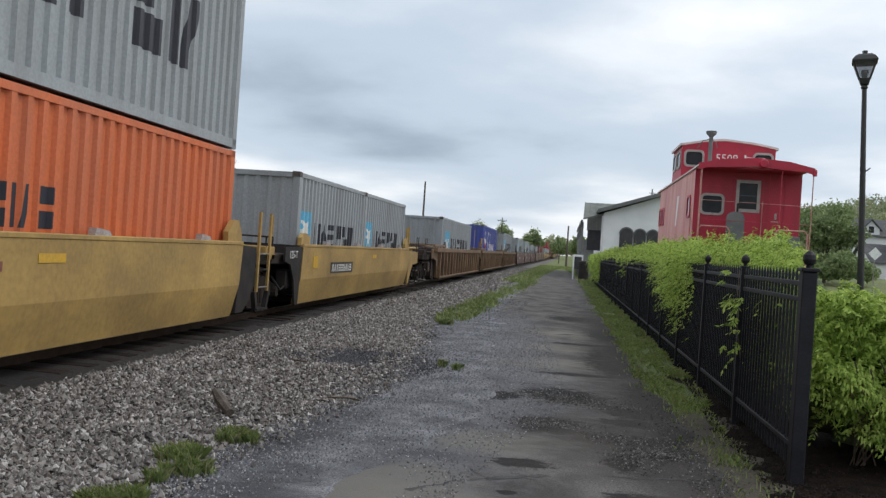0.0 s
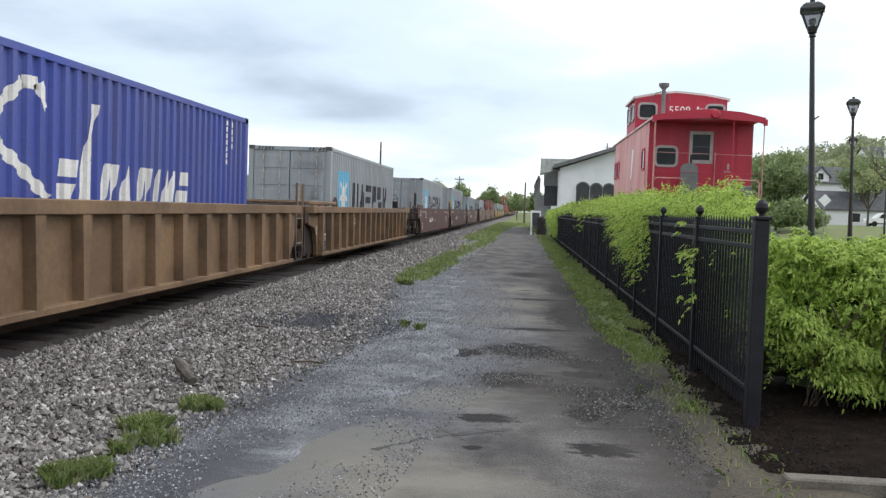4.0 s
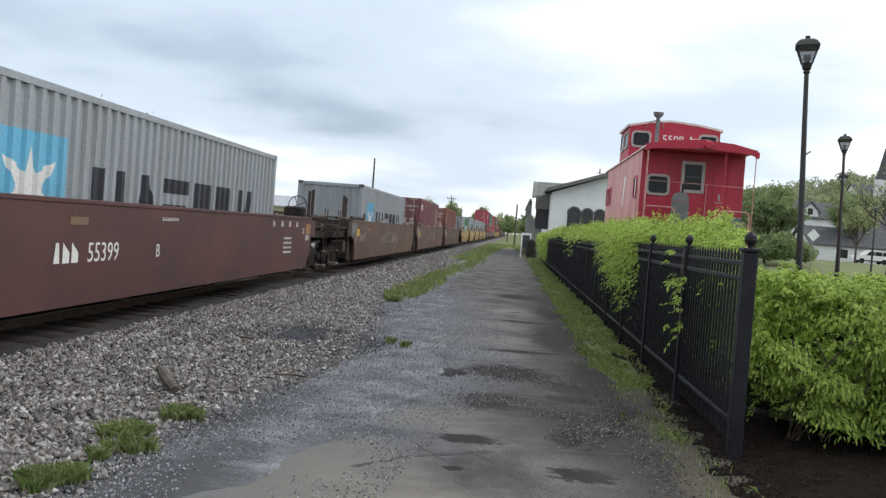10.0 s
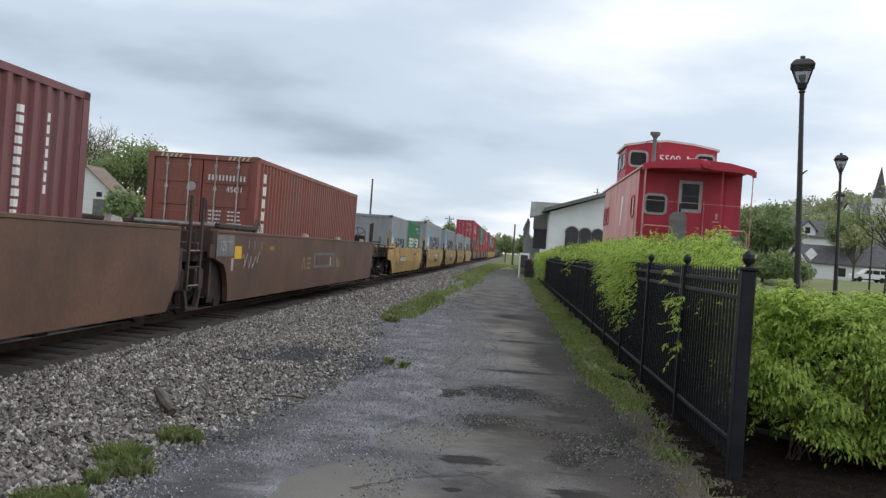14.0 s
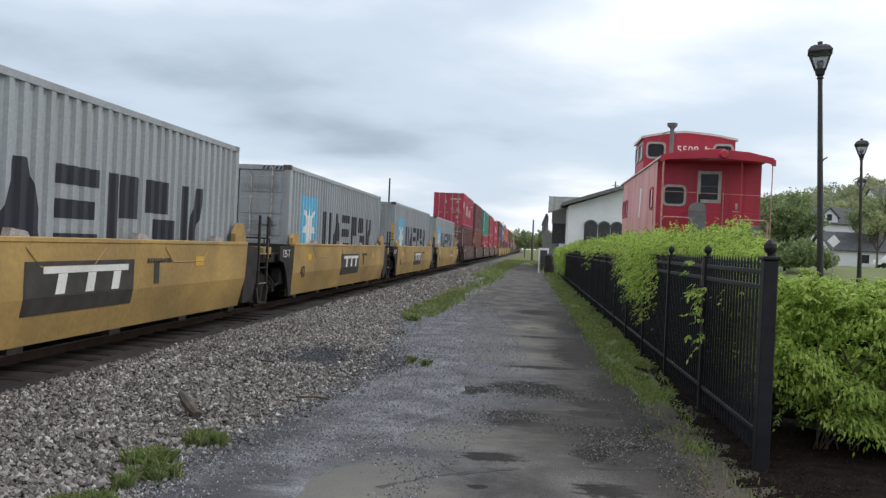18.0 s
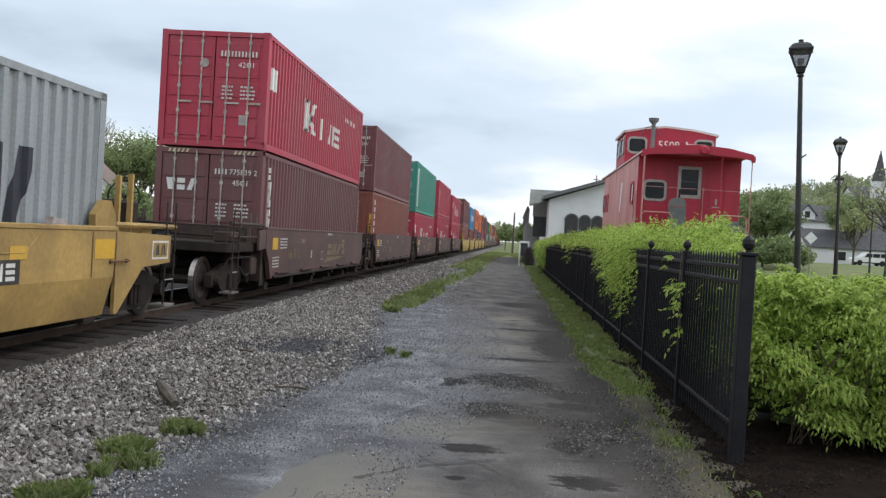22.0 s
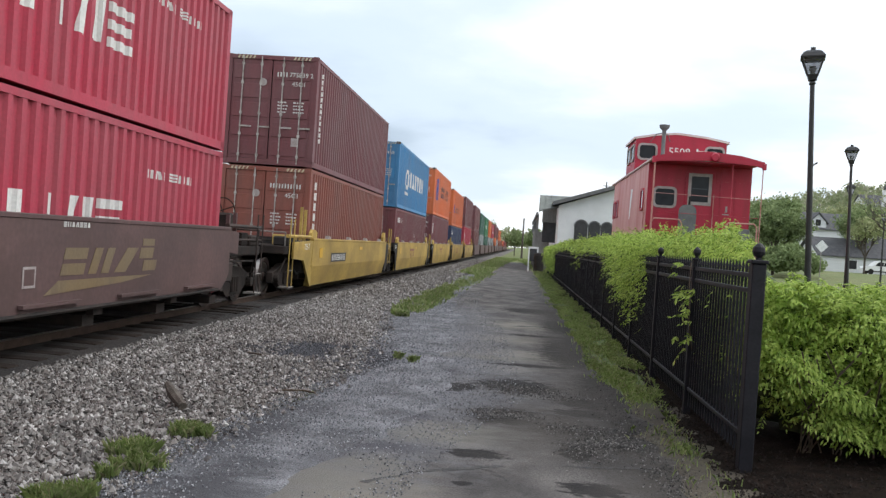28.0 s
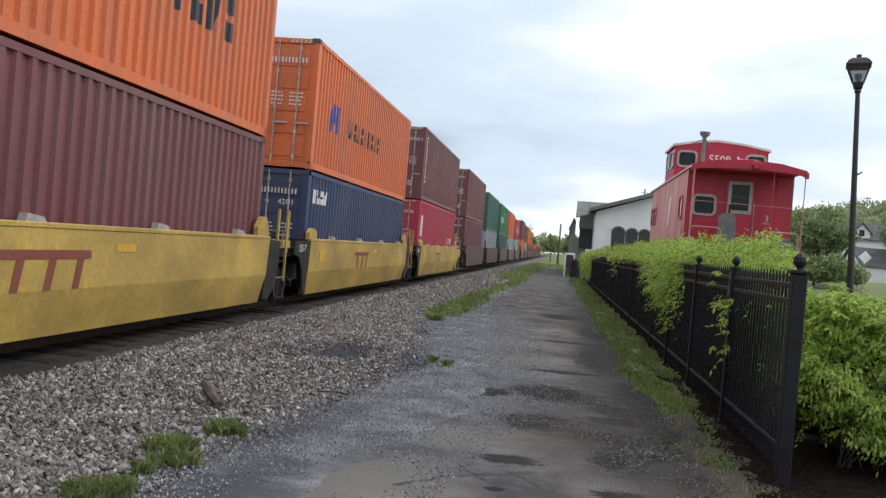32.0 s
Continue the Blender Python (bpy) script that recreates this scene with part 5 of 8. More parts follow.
def truck(parent, y):
    """Two-axle freight truck: cast side frames, bolster, axles, wheels."""
    t = put("truck", cached(("truck",), lambda: Geo().box(-1.0, 1.0, -0.22, 0.22, 0.42, 0.74, 0.03).box(-0.35, 0.35, -0.3, 0.3, 0.74, 0.9, 0.03), M["darksteel"]),
            parent, "dark grimy two-axle truck", pose(0, y, 0))
    for sx in (-1, 1):
        def frame_side():
            g = Geo().prism([(-1.12, 0.42), (-1.12, 0.66), (-0.85, 0.72), (-0.35, 0.86), (0.35, 0.86), (0.85, 0.72), (1.12, 0.66), (1.12, 0.42), (0.75, 0.48), (0.40, 0.28),
                             (-0.40, 0.28), (-0.75, 0.48)], 0, -0.07, 0.07)
            for k in (-0.13, 0.0, 0.13):
                g.cyl((0.08, k, 0.36), (0.08, k, 0.66), 0.05, None, 8)
            for k in (-0.89, 0.89):
                g.cyl((0.0, k, 0.54), (0.17, k, 0.54), 0.12, 0.10, 10)
            return g
        put("side_frame", cached(("side_frame", sx), frame_side, M["darksteel"]), t, "", pose(sx * 1.02, 0, 0, 0, 0, 0 if sx > 0 else 180))
        for yy in (-0.89, 0.89):
            put("wheel", cached(("wheel",), wheel_geo, M["grime"]), t, "worn steel wheel", pose(sx * 0.76, yy, 0.545, 0, 0, 0 if sx > 0 else 180))
            put("wheel_tread", cached(("wheel_tread",), lambda: Geo().lathe([(0.427, -0.06), (0.4275, 0.048)], n=28, axis=0), M["railtop"]), t, "polished wheel tread",
                pose(sx * 0.76, yy, 0.545, 0, 0, 0 if sx > 0 else 180))
    for yy in (-0.89, 0.89):
        put("axle", cached(("axle",), lambda: Geo().cyl((-0.95, 0, 0.545), (0.95, 0, 0.545), 0.08, None, 8), M["darksteel"]), t, "", pose(0, yy, 0))
    return t


STYLE = {  # body material, top, bottom, half width, label
    "ttx": ("tan", 1.52, 0.33, 1.43, "yellow well car with grimy streaked sides"),
    "ttx2": ("yellow", 1.50, 0.26, 1.43, "bright yellow well car with a folded lower side"),
    "ttx3": ("tan", 1.50, 0.26, 1.43, "grimy yellow well car with a folded lower side"),
    "rib": ("ribtan", 1.60, 0.31, 1.43, "weathered tan well car with upright side ribs"),
    "fec": ("fec", 1.65, 0.33, 1.43, "oxide brown well car with white stencils"),
    "dt": ("dt", 1.68, 0.33, 1.43, "rust brown well car with faded patches"),
    "bnsf": ("bnsf", 1.64, 0.50, 1.43, "grey-brown well car with a pipe along its foot"),
    "far": ("bnsf", 1.62, 0.40, 1.43, "weathered grey-brown steel well car"),
}


def well(s0, L, style, near_gap, near_end, far_gap, far_end, letter="", number=0):
    """One well unit; its side runs from 0 to L, with half platforms into the gaps at both ends."""
    mat_key, top, bot, hw, label = STYLE[style]
    mt = M[mat_key]
    w = thing("well_car", label, "rail car", group="well cars of the train")
    flat = style not in ("ttx", "ttx2", "ttx3")
    cut = {"fec": 0.85, "dt": 0.82, "rib": 0.97}.get(style, 0.45)
    for sx in (1, -1):
        g = Geo()
        if flat:
            # plate side: an arch over the truck at the near end, a raked foot at the far end
            g.prism([(cut, bot), (cut - 0.05, 0.62), (cut - 0.16, 0.86), (cut - 0.34, 1.05), (0.0 if style != "bnsf" else cut - 0.42, 1.15), (0.0, 1.18), (0.0, top), (L, top), (L, 0.80),
                     (L - 0.12, 0.66), (L - 0.42, bot)], 0, *sorted((sx * hw, sx * (hw - 0.10))))
        else:
            fold = bot + 0.52
            prof = [(hw, top), (hw, fold), (hw - 0.10, bot), (hw - 0.16, bot), (hw - 0.10, fold), (hw - 0.09, top)]
            vs, k = [], len(prof)
            for y_top, d in ((0.0, 1), (L, -1)):
                for x, z in prof:
                    vs.append((sx * x, y_top + d * 0.16 * (1 - (z - bot) / (top - bot)) * (-1 if d > 0 else 1), z))
            fs = [tuple(range(k)), tuple(range(2 * k - 1, k - 1, -1))] + [(i, k + i, k + (i + 1) % k, (i + 1) % k) for i in range(k)]
            g.add(vs, [q[::-1] for q in fs] if sx < 0 else fs)
        side = g.part("side_sill", mt, w)
        if flat:
            Geo().box(*sorted((sx * (hw - 0.17), sx * (hw - 0.13))), 0.02, cut + 0.15, 0.34, 1.25).part("inner_plate", M["darksteel"], w)
        if style == "rib":
            g = Geo()
            a, b = sorted((sx * (hw - 0.02), sx * (hw + 0.15)))
            Geo().box(a, b, -0.05, L + 0.05, top - 0.17, top + 0.01, 0.012).part("top_chord", mt, w)
            Geo().box(a, b - 0.015 if sx > 0 else b, 1.05, L - 0.5, bot - 0.01, bot + 0.08, 0.01).part("bottom_chord", mt, w)
            n = 17
            for i in range(n):
                y = 1.13 + (L - 2.0) * i / (n - 1)
                # hat-shaped rib: a flat face with sloped flanks, tapering to the foot
                u0, u1, v0, v1 = 0.14, 0.08, 0.11, 0.055
                zt, zb, xo, xi = top - 0.17, bot + 0.07, sx * (hw + 0.135), sx * (hw - 0.01)
                rb = Geo().add([(xi, y - u0, zt), (xo, y - v0, zt), (xo, y + v0, zt), (xi, y + u0, zt), (xi, y - u1, zb), (xo, y - v1, zb), (xo, y + v1, zb), (xi, y + u1, zb)],
                               [q if sx > 0 else q[::-1] for q in ((0, 1, 5, 4), (1, 2, 6, 5), (2, 3, 7, 6), (0, 3, 2, 1), (4, 5, 6, 7))])
                rb.part("side_rib", mt, w)
        else:
            a, b = sorted((sx * (hw - 0.12), sx * (hw + 0.012)))
            Geo().box(a, b, 0.02, L - 0.02, top - 0.05, top + 0.012, 0.01).part("top_chord", mt, w)
        if style == "bnsf":
            Geo().cyl((sx * (hw + 0.03), 0.6, bot + 0.02), (sx * (hw + 0.03), L - 0.6, bot + 0.02), 0.03, None, 6).part("brake_pipe", M["darksteel"], w)
            for i in range(5):
                y = L * (0.12 + 0.19 * i)
                Geo().box(*sorted((sx * (hw - 0.02), sx * (hw + 0.07))), y - 0.65, y + 0.65, bot + 0.10, bot + 0.14).part("ledge", mt, w)
            for i in range(4):
                y = L * (0.2 + 0.2 * i)
                Geo().box(*sorted((sx * (hw - 0.12), sx * (hw - 0.02))), y - 0.12, y + 0.12, bot - 0.10, bot).part("foot_bracket", M["darksteel"], w)
        if style in ("ttx", "ttx2", "ttx3", "dt"):
            for i in range(4):
                y = L * (0.14 + 0.24 * i) + 0.2
                Geo().prism([(-0.20, top), (0.20, top), (0.13, top + 0.07), (-0.17, top + 0.10)], 0, *sorted((sx * (hw - 0.10), sx * (hw - 0.005)))).part(
                    "guide_flap", M["trim"], w, "pale container guide flap").matrix_basis = pose(0, y, 0)
    # floor cross members and end bulkheads
    for i in range(6):
        y = 0.5 + (L - 1.0) * i / 5
        Geo().box(-hw + 0.1, hw - 0.1, y - 0.15, y + 0.15, 0.26, 0.40).part("cross_member", M["darksteel"], w)
    for y0, d, gap, end in ((0.0, -1, near_gap, near_end), (L, 1, far_gap, far_end)):
        reach = gap / 2 - 0.10 if not end else min(gap / 2 - 0.45, 2.3)
        y1 = y0 + d * reach
        a, b = sorted((y0, y1))
        dark = M["black"] if style in ("ttx", "ttx2", "ttx3") else M["grime"]
        Geo().box(-1.30, 1.30, a, b, 1.10, 1.30, 0.02).part("end_deck", M["darksteel"], w, "grimy end platform deck")
        bl = sorted((y0 + d * 0.02, y0 - d * 0.10))
        Geo().prism([(-1.33, 0.45), (1.33, 0.45), (1.33, top - 0.02), (-1.33, top - 0.02)], 1, *bl).part("end_bulkhead", dark, w)
        if not end:
            # plates that close the corners towards the shared truck
            for sx in (1, -1):
                xs = sorted((sx * (hw - 0.06), sx * (hw - 0.015)))
                if flat:
                    poly = [(0, 1.34), (0.18, 1.34), (0.18, 0.95), (0, 0.80)] if d > 0 else [(0, 1.42), (0.30, 1.42), (0.30, 1.18), (0, 1.18)]
                elif d > 0:
                    poly = [(0, top - 0.05), (0.68, top - 0.08), (0.68, 1.0), (0.5, 0.52), (0.15, bot + 0.05), (-0.16, bot + 0.05)]
                else:
                    poly = [(0, top - 0.04), (1.12, top - 0.06), (1.12, 1.16), (0.78, 1.10), (0.5, 0.78), (0.34, bot), (0.16, bot)]
                Geo().prism([(y0 + d * a, z) for a, z in poly][::d * sx], 0, *xs).part("corner_plate", dark, w)
        else:
            for sx in (1, -1):
                xs = sorted((sx * (hw - 0.06), sx * (hw - 0.01)))
                far = min(1.9, reach) if not flat else 0.5
                Geo().prism(([(y0, top - 0.05), (y0 + d * far, top - 0.10), (y0 + d * far, 1.0), (y0 + d * 0.9, 0.95), (y0 + d * 0.1, bot), (y0, bot)] if not flat else
                             [(y0, top - 0.05), (y0 + d * far, top - 0.08), (y0 + d * far, 1.14), (y0, 1.18)])[::d * sx],
                            0, *xs).part("end_side_plate", M["grime"] if style == "dt" else mt, w)
            Geo().box(-0.22, 0.22, *sorted((y1 - d * 0.3, y1 + d * 0.42)), 0.72, 1.02, 0.04).part("coupler_housing", M["darksteel"], w)
            Geo().box(-0.13, 0.16, *sorted((y1 + d * 0.3, y0 + d * (gap / 2 + 0.06))), 0.74, 1.0, 0.05).part("coupler", M["darksteel"], w, "rusty knuckle coupler")
        # uprights at the car's ends; between units one ladder with bright rungs
        for sx in (1, -1):
            x = sx * 1.25
            h = top + (0.78 if style not in ("bnsf",) else 0.30)
            for k in (0.32, 0.72):
                if end and k < reach and style != "rib":
                    Geo().box(x - 0.035, x + 0.035, y0 + d * k - 0.03, y0 + d * k + 0.03, 1.25, h if k > 0.5 else h - 0.05).part(
                        "stake", mt if style not in ("fec", "dt") else dark, w, "upright steel stake")
            if d < 0 and not end:
                yl = y0 - gap / 2 - (0.55 if not flat else 0.08)
                rail = mt if style in ("ttx2", "ttx3", "rib") else dark
                lad = Geo()
                for k in (-0.28, 0.28):
                    lad.box(*sorted((sx * 1.36, sx * 1.40)), yl + k - 0.035, yl + k + 0.035, 0.62, top + (0.55 if style not in ("bnsf",) else 0.30))
                lad = lad.part("ladder", rail, w, "upright ladder rails between two wells")
                for z in (0.70, 1.02, 1.30):
                    Geo().cyl((sx * 1.385, yl - 0.28, z), (sx * 1.385, yl + 0.28, z), 0.014, None, 5).part("rung", M["bar"] if z != 1.02 else dark, lad, "worn bright rung")
                Geo().tube([(sx * 1.38, yl + 0.28, top + 0.10), (sx * 1.38, yl + 0.40, top + 0.16), (sx * 1.38, yl + 0.40, top + 0.50), (sx * 1.38, yl + 0.28, top + 0.54)], 0.014, 5).part("hoop", rail, lad)
                hang = Geo()
                for k in (-0.24, 0.24):
                    hang.prism([(yl + k * 1.5 - 0.05, 0.62), (yl + k * 1.5 + 0.05, 0.62), (yl + k + 0.05, 0.30), (yl + k - 0.05, 0.30)], 0, *sorted((sx * 1.32, sx * 1.40)))
                hang.box(*sorted((sx * 1.20, sx * 1.42)), yl - 0.28, yl + 0.28, 0.29, 0.32)
                hang.part("stirrup_step", dark, lad)
                Geo().box(*sorted((sx * 0.5, sx * 1.30)), yl + 0.32, yl + (0.85 if not flat else 0.55), 1.18, 1.44, 0.02).part("deck_box", mt if not flat else dark, w)
        # pipe or plate across the platform at the foot of the load
        if flat and style != "bnsf" and d < 0:
            yp = {"fec": 2.9, "dt": 2.65, "rib": 3.35}.get(style, 0.2)
            if style == "fec":
                for sx in (1, -1):
                    Geo().prism([(0.85, top), (yp + 0.1, top), (yp + 0.2, top + 0.14), (yp - 0.1, top + 0.17), (0.80, top + 0.20)][::sx], 0, *sorted((sx * (hw - 0.22), sx * (hw - 0.16)))).part("guide_plate", mt, w)
            elif style in ("dt", "rib"):
                Geo().cyl((-1.44, yp, top + 0.10), (1.44, yp, top + 0.10), 0.055, None, 8).part("cross_pipe", mt if style == "rib" else M["bar"], w, "long pipe across the platform")
                for sx in (1, -1):
                    Geo().prism([(yp - 0.22, top), (yp + 0.22, top), (yp + 0.22, top + 0.12), (yp, top + 0.28), (yp - 0.22, top + 0.12)][::sx], 0, *sorted((sx * 1.33, sx * 1.40))).part("guide_horn", dark, w, "upright container guide horn")
                    for k in range(3):
                        Geo().cyl((sx * 1.38, 0.5 + k * 0.8, top), (sx * 1.38, 0.5 + k * 0.8, top + 0.14), 0.03, None, 6).part("pipe_stand", mt, w)
                    Geo().box(*sorted((sx * 1.32, sx * 1.42)), 0.1, yp, top + 0.04, top + 0.14, 0.02).part("edge_tube", mt if style == "rib" else dark, w)
        for sx in (1, -1):
            # bent guide horn, hose and hanger at the corner
            xg = sorted((sx * (hw - 0.14), sx * (hw - 0.05)))
            if not flat:
                hh = 0.36 if d > 0 else 0.24
                Geo().prism([(y0 + d * 0.02, top - 0.02), (y0 - d * 0.56, top - 0.02), (y0 - d * 0.58, top + 0.16), (y0 - d * 0.34, top + hh), (y0 - d * 0.14, top + hh), (y0 + d * 0.02, top + 0.14)][::-d * sx],
                            0, *xg).part("guide_horn", mt, w, "upright container guide horn")
            Geo().tube([(sx * 1.20, y0 + d * 0.3, 1.1), (sx * 1.28, y0 + d * 0.45, 0.72), (sx * 1.22, y0 + d * 0.75, 0.58), (sx * 1.1, y0 + d * min(1.0, reach), 0.85)], 0.022, 5).part("air_hose", M["rubber"], w)
            Geo().box(*sorted((sx * 1.05, sx * 1.30)), *sorted((y0 + d * 0.2, y0 + d * min(0.62, reach))), 0.60, 0.98, 0.03).part("valve_box", dark, w)
        Geo().tube([(-1.28, y1 - d * 0.08, 1.3), (-1.28, y1 - d * 0.08, 1.62), (1.28, y1 - d * 0.08, 1.62), (1.28, y1 - d * 0.08, 1.3)], 0.018, 5).part("cross_rail", M["bar"] if style == "ttx2" else dark, w)
        if end:
            for sx in (1, -1):
                xs = sorted((sx * 1.16, sx * 1.42))
                ye = y1 - d * 0.12
                Geo().box(*xs, *sorted((ye, ye - d * 0.40)), 0.30, 0.335).part("foot_step", M["bar"], w, "worn bright foot step")
                for k in (0.02, 0.38):
                    Geo().cyl((sx * 1.38, ye - d * k, 0.30), (sx * 1.38, ye - d * k, 1.95), 0.016, None, 5).part("grab_iron", dark if style != "ttx2" else mt, w)
                Geo().cyl((sx * 1.38, ye - d * 0.02, 0.72), (sx * 1.38, ye - d * 0.38, 0.72), 0.014, None, 5).part("ladder_rung", M["bar"], w)
                Geo().box(*sorted((sx * 0.75, sx * 1.28)), *sorted((y0 + d * 1.1, y0 + d * 1.5)), 1.30, 1.56, 0.02).part("deck_locker", mt if not flat else M["darksteel"], w)
            Geo().tube([(-1.0, y0 + d * 0.5, 1.38), (-0.3, y0 + d * 0.9, 1.42), (0.5, y0 + d * 0.7, 1.40), (1.1, y0 + d * 0.45, 1.36)], 0.03, 6).part("air_pipe", M["darksteel"], w)
            truck(w, y0 + d * 1.35)
            # pipe rails along the platform, reservoir and rods under it
            for sx in (1, -1):
                for z, r in ((top + 0.04, 0.045), (1.42, 0.025)):
                    Geo().cyl((sx * 1.34, y0 + d * 0.05, z), (sx * 1.34, y1 - d * 0.05, z), r, None, 6).part("platform_rail", mt if z > 1.5 and style in ("ttx2", "ttx3", "rib", "ttx") else dark, w)
                Geo().lathe([(0.05, -0.45), (0.17, -0.42), (0.17, 0.42), (0.05, 0.45)], (sx * 0.8, y0 + d * 0.55, 0.92), 12, 1).part("air_reservoir", M["darksteel"], w, "round dark air reservoir")
                Geo().tube([(sx * 1.25, y0 + d * 0.2, 1.0), (sx * 1.25, y1 - d * 0.3, 0.98), (sx * 1.15, y1 - d * 0.1, 0.62)], 0.02, 5).part("brake_rod", M["darksteel"], w)
                Geo().box(*sorted((sx * 0.95, sx * 1.32)), *sorted((y1 - d * 0.75, y1 - d * 0.2)), 1.30, 1.52, 0.03).part("tool_box", dark, w)
            if d > 0:
                g = Geo()
                for i in range(14):
                    a0, a1 = 2 * math.pi * i / 14, 2 * math.pi * (i + 1) / 14
                    g.cyl((0.45 + 0.27 * math.cos(a0), y1 - 0.05, 2.0 + 0.27 * math.sin(a0)), (0.45 + 0.27 * math.cos(a1), y1 - 0.05, 2.0 + 0.27 * math.sin(a1)), 0.014, None, 5)
                for i in range(4):
                    a0 = 2 * math.pi * i / 4 + 0.4
                    g.cyl((0.45, y1 - 0.07, 2.0), (0.45 + 0.27 * math.cos(a0), y1 - 0.05, 2.0 + 0.27 * math.sin(a0)), 0.012, None, 5)
                g.part("brake_wheel", M["darksteel"], w, "round brake wheel")
                Geo().box(0.15, 0.75, y1 - 0.45, y1 - 0.10, 1.3, 1.95, 0.05).box(-0.9, -0.1, y1 - 0.9, y1 - 0.3, 1.3, 1.8, 0.12).part("brake_gear", mt if style == "ttx3" else M["darksteel"], w, "worn brake gear box")
        elif d < 0:
            truck(w, -gap / 2)
    # stencils on the side towards the path
    X = hw + 0.004
    Q = {"fec": 0.35, "dt": 0.60, "rib": 0.63}.get(style, 0.0)
    def plate(name, y0, y1, z0, z1, mat, x=X):
        Geo().box(x, x + 0.003, y0, y1, z0, z1).part(name, mat, w)
    def bars(name, y0, z0, h, n, bw, mat, x=X + 0.004, seed=1):
        if h < 0.15:
            g = Geo()
            for p in glyphs(y0, z0, h, n, bw, bw * 0.35, seed):
                g.prism(p, 0, x, x + 0.003)
            tagged(g.part(name, mat, w), kind="stuff")
            return
        for i in range(n):
            g = Geo()
            for p in glyphs(y0 + i * bw * 1.35, z0, h, 1, bw, 0, seed * 31 + i):
                g.prism(p, 0, x, x + 0.003)
            tagged(g.part(name, mat, w), kind="stuff")
    if style == "ttx":
        if number:
            yb = L - 4.58 if letter == "E" else 2.25
            plate("number_board", yb, yb + 2.2, 0.86, 1.13, M["blackink"])
            bars("number_block", yb + 0.07, 0.90, 0.19, 9, 0.172, M["white"], seed=number)
            if letter == "E":
                # the last unit's end: warning panel between rusty seams, boxed stencil, latch rod
                plate("warning_panel", L - 0.66, L - 0.10, 1.10, 1.36, M["reflector"])
                for y in (L - 0.73, L - 0.06):
                    plate("rusty_seam", y, y + 0.022, 0.86, top - 0.06, M["rust"])
                plate("stencil_frame", L + 1.19, L + 1.80, 1.06, 1.34, M["white"], hw - 0.008)
                plate("stencil_board", L + 1.23, L + 1.76, 1.09, 1.31, M["tan"], hw - 0.005)
                bars("stencil_block", L + 1.30, 1.12, 0.16, 2, 0.16, M["blackink"], hw - 0.001, 8)
                Geo().cyl((X + 0.02, L - 0.25, 1.06), (X + 0.02, L + 0.35, 1.06), 0.014, None, 5).cyl((X - 0.05, L - 0.2, 1.06), (X + 0.02, L - 0.2, 1.06), 0.03, None, 6).cyl((X - 0.05, L + 0.3, 1.06), (X + 0.02, L + 0.3, 1.06), 0.03, None, 6).part("latch_rod", M["rust"], w, "rusty latch rod")
        else:
            plate("emblem_board", 5.0, 7.6, 0.86, 1.26, M["blackink"])
            Geo().prism([(X, 0.857), (X + 0.003, 0.857), (X - 0.034, 0.66), (X - 0.045, 0.66)], 1, 5.0, 7.6).part("emblem_board", M["blackink"], w)
            # a pale band on three leaning legs
            plate("emblem_block", 5.36, 7.42, 1.12, 1.20, M["white"], X + 0.004)
            for y in (5.62, 6.30, 6.96):
                Geo().prism([(y, 0.88), (y + 0.20, 0.88), (y + 0.26, 1.115), (y + 0.06, 1.115)], 0, X + 0.004, X + 0.007).part("emblem_block", M["white"], w)
        lettering("size_stencil", "40", 0.42, M["blackink"], w, Matrix.Translation((X + 0.002, 0.55, 0.72)) @ SIDE)
        plate("hatch_plate", 8.25, 8.42, 0.9, 1.22, M["blackink"])
        lettering("brake_code", "125-T", 0.24, M["white"], w, Matrix.Translation((hw - 0.012, -0.92, 1.22)) @ SIDE)
        bars("small_stencil_line", 8.0, 1.2, 0.07, 9, 0.07, M["blackink"], seed=7)
        plate("reflector", 1.2, 1.55, 1.13, 1.28, M["reflector"])
        plate("reflector", 9.8, 10.15, 1.13, 1.28, M["reflector"])
        for y in (1.7, 5.0, 8.6):
            Geo().tube([(X, y, 1.42), (X, y + 0.3, 1.2), (X, y + 1.5, 1.2), (X, y + 1.8, 1.42)], 0.008, 4).part("pressed_seam", mt, w)
    if style in ("ttx2", "ttx3"):
        if number:
            plate("number_board", 2.2, 4.3, 0.86, 1.12, M["blackink"])
            bars("number_block", 2.3, 0.90, 0.17, 9, 0.155, M["white"], seed=number)
        else:
            # a band on three leaning legs
            plate("emblem_block", 4.30, 6.02, 1.12, 1.22, M["tredink"])
            for y in (4.52, 5.10, 5.66):
                Geo().prism([(y, 0.78), (y + 0.13, 0.78), (y + 0.22, 1.115), (y + 0.08, 1.115)], 0, X, X + 0.003).part("emblem_block", M["tredink"], w)
        lettering("size_stencil", "40", 0.42, M["blackink"], w, Matrix.Translation((X - 0.03, 0.35, 0.66)) @ SIDE @ pose(0, 0, 0, 0, 0, 0))
        plate("reflector", 0.75, 1.1, 1.0, 1.26, M["reflector"])
        plate("reflector", 6.6, 7.1, 1.2, 1.3, M["reflector"])
        lettering("brake_code", "125-T", 0.22, M["white"], w, Matrix.Translation((hw - 0.008, -0.88, 1.22)) @ SIDE)
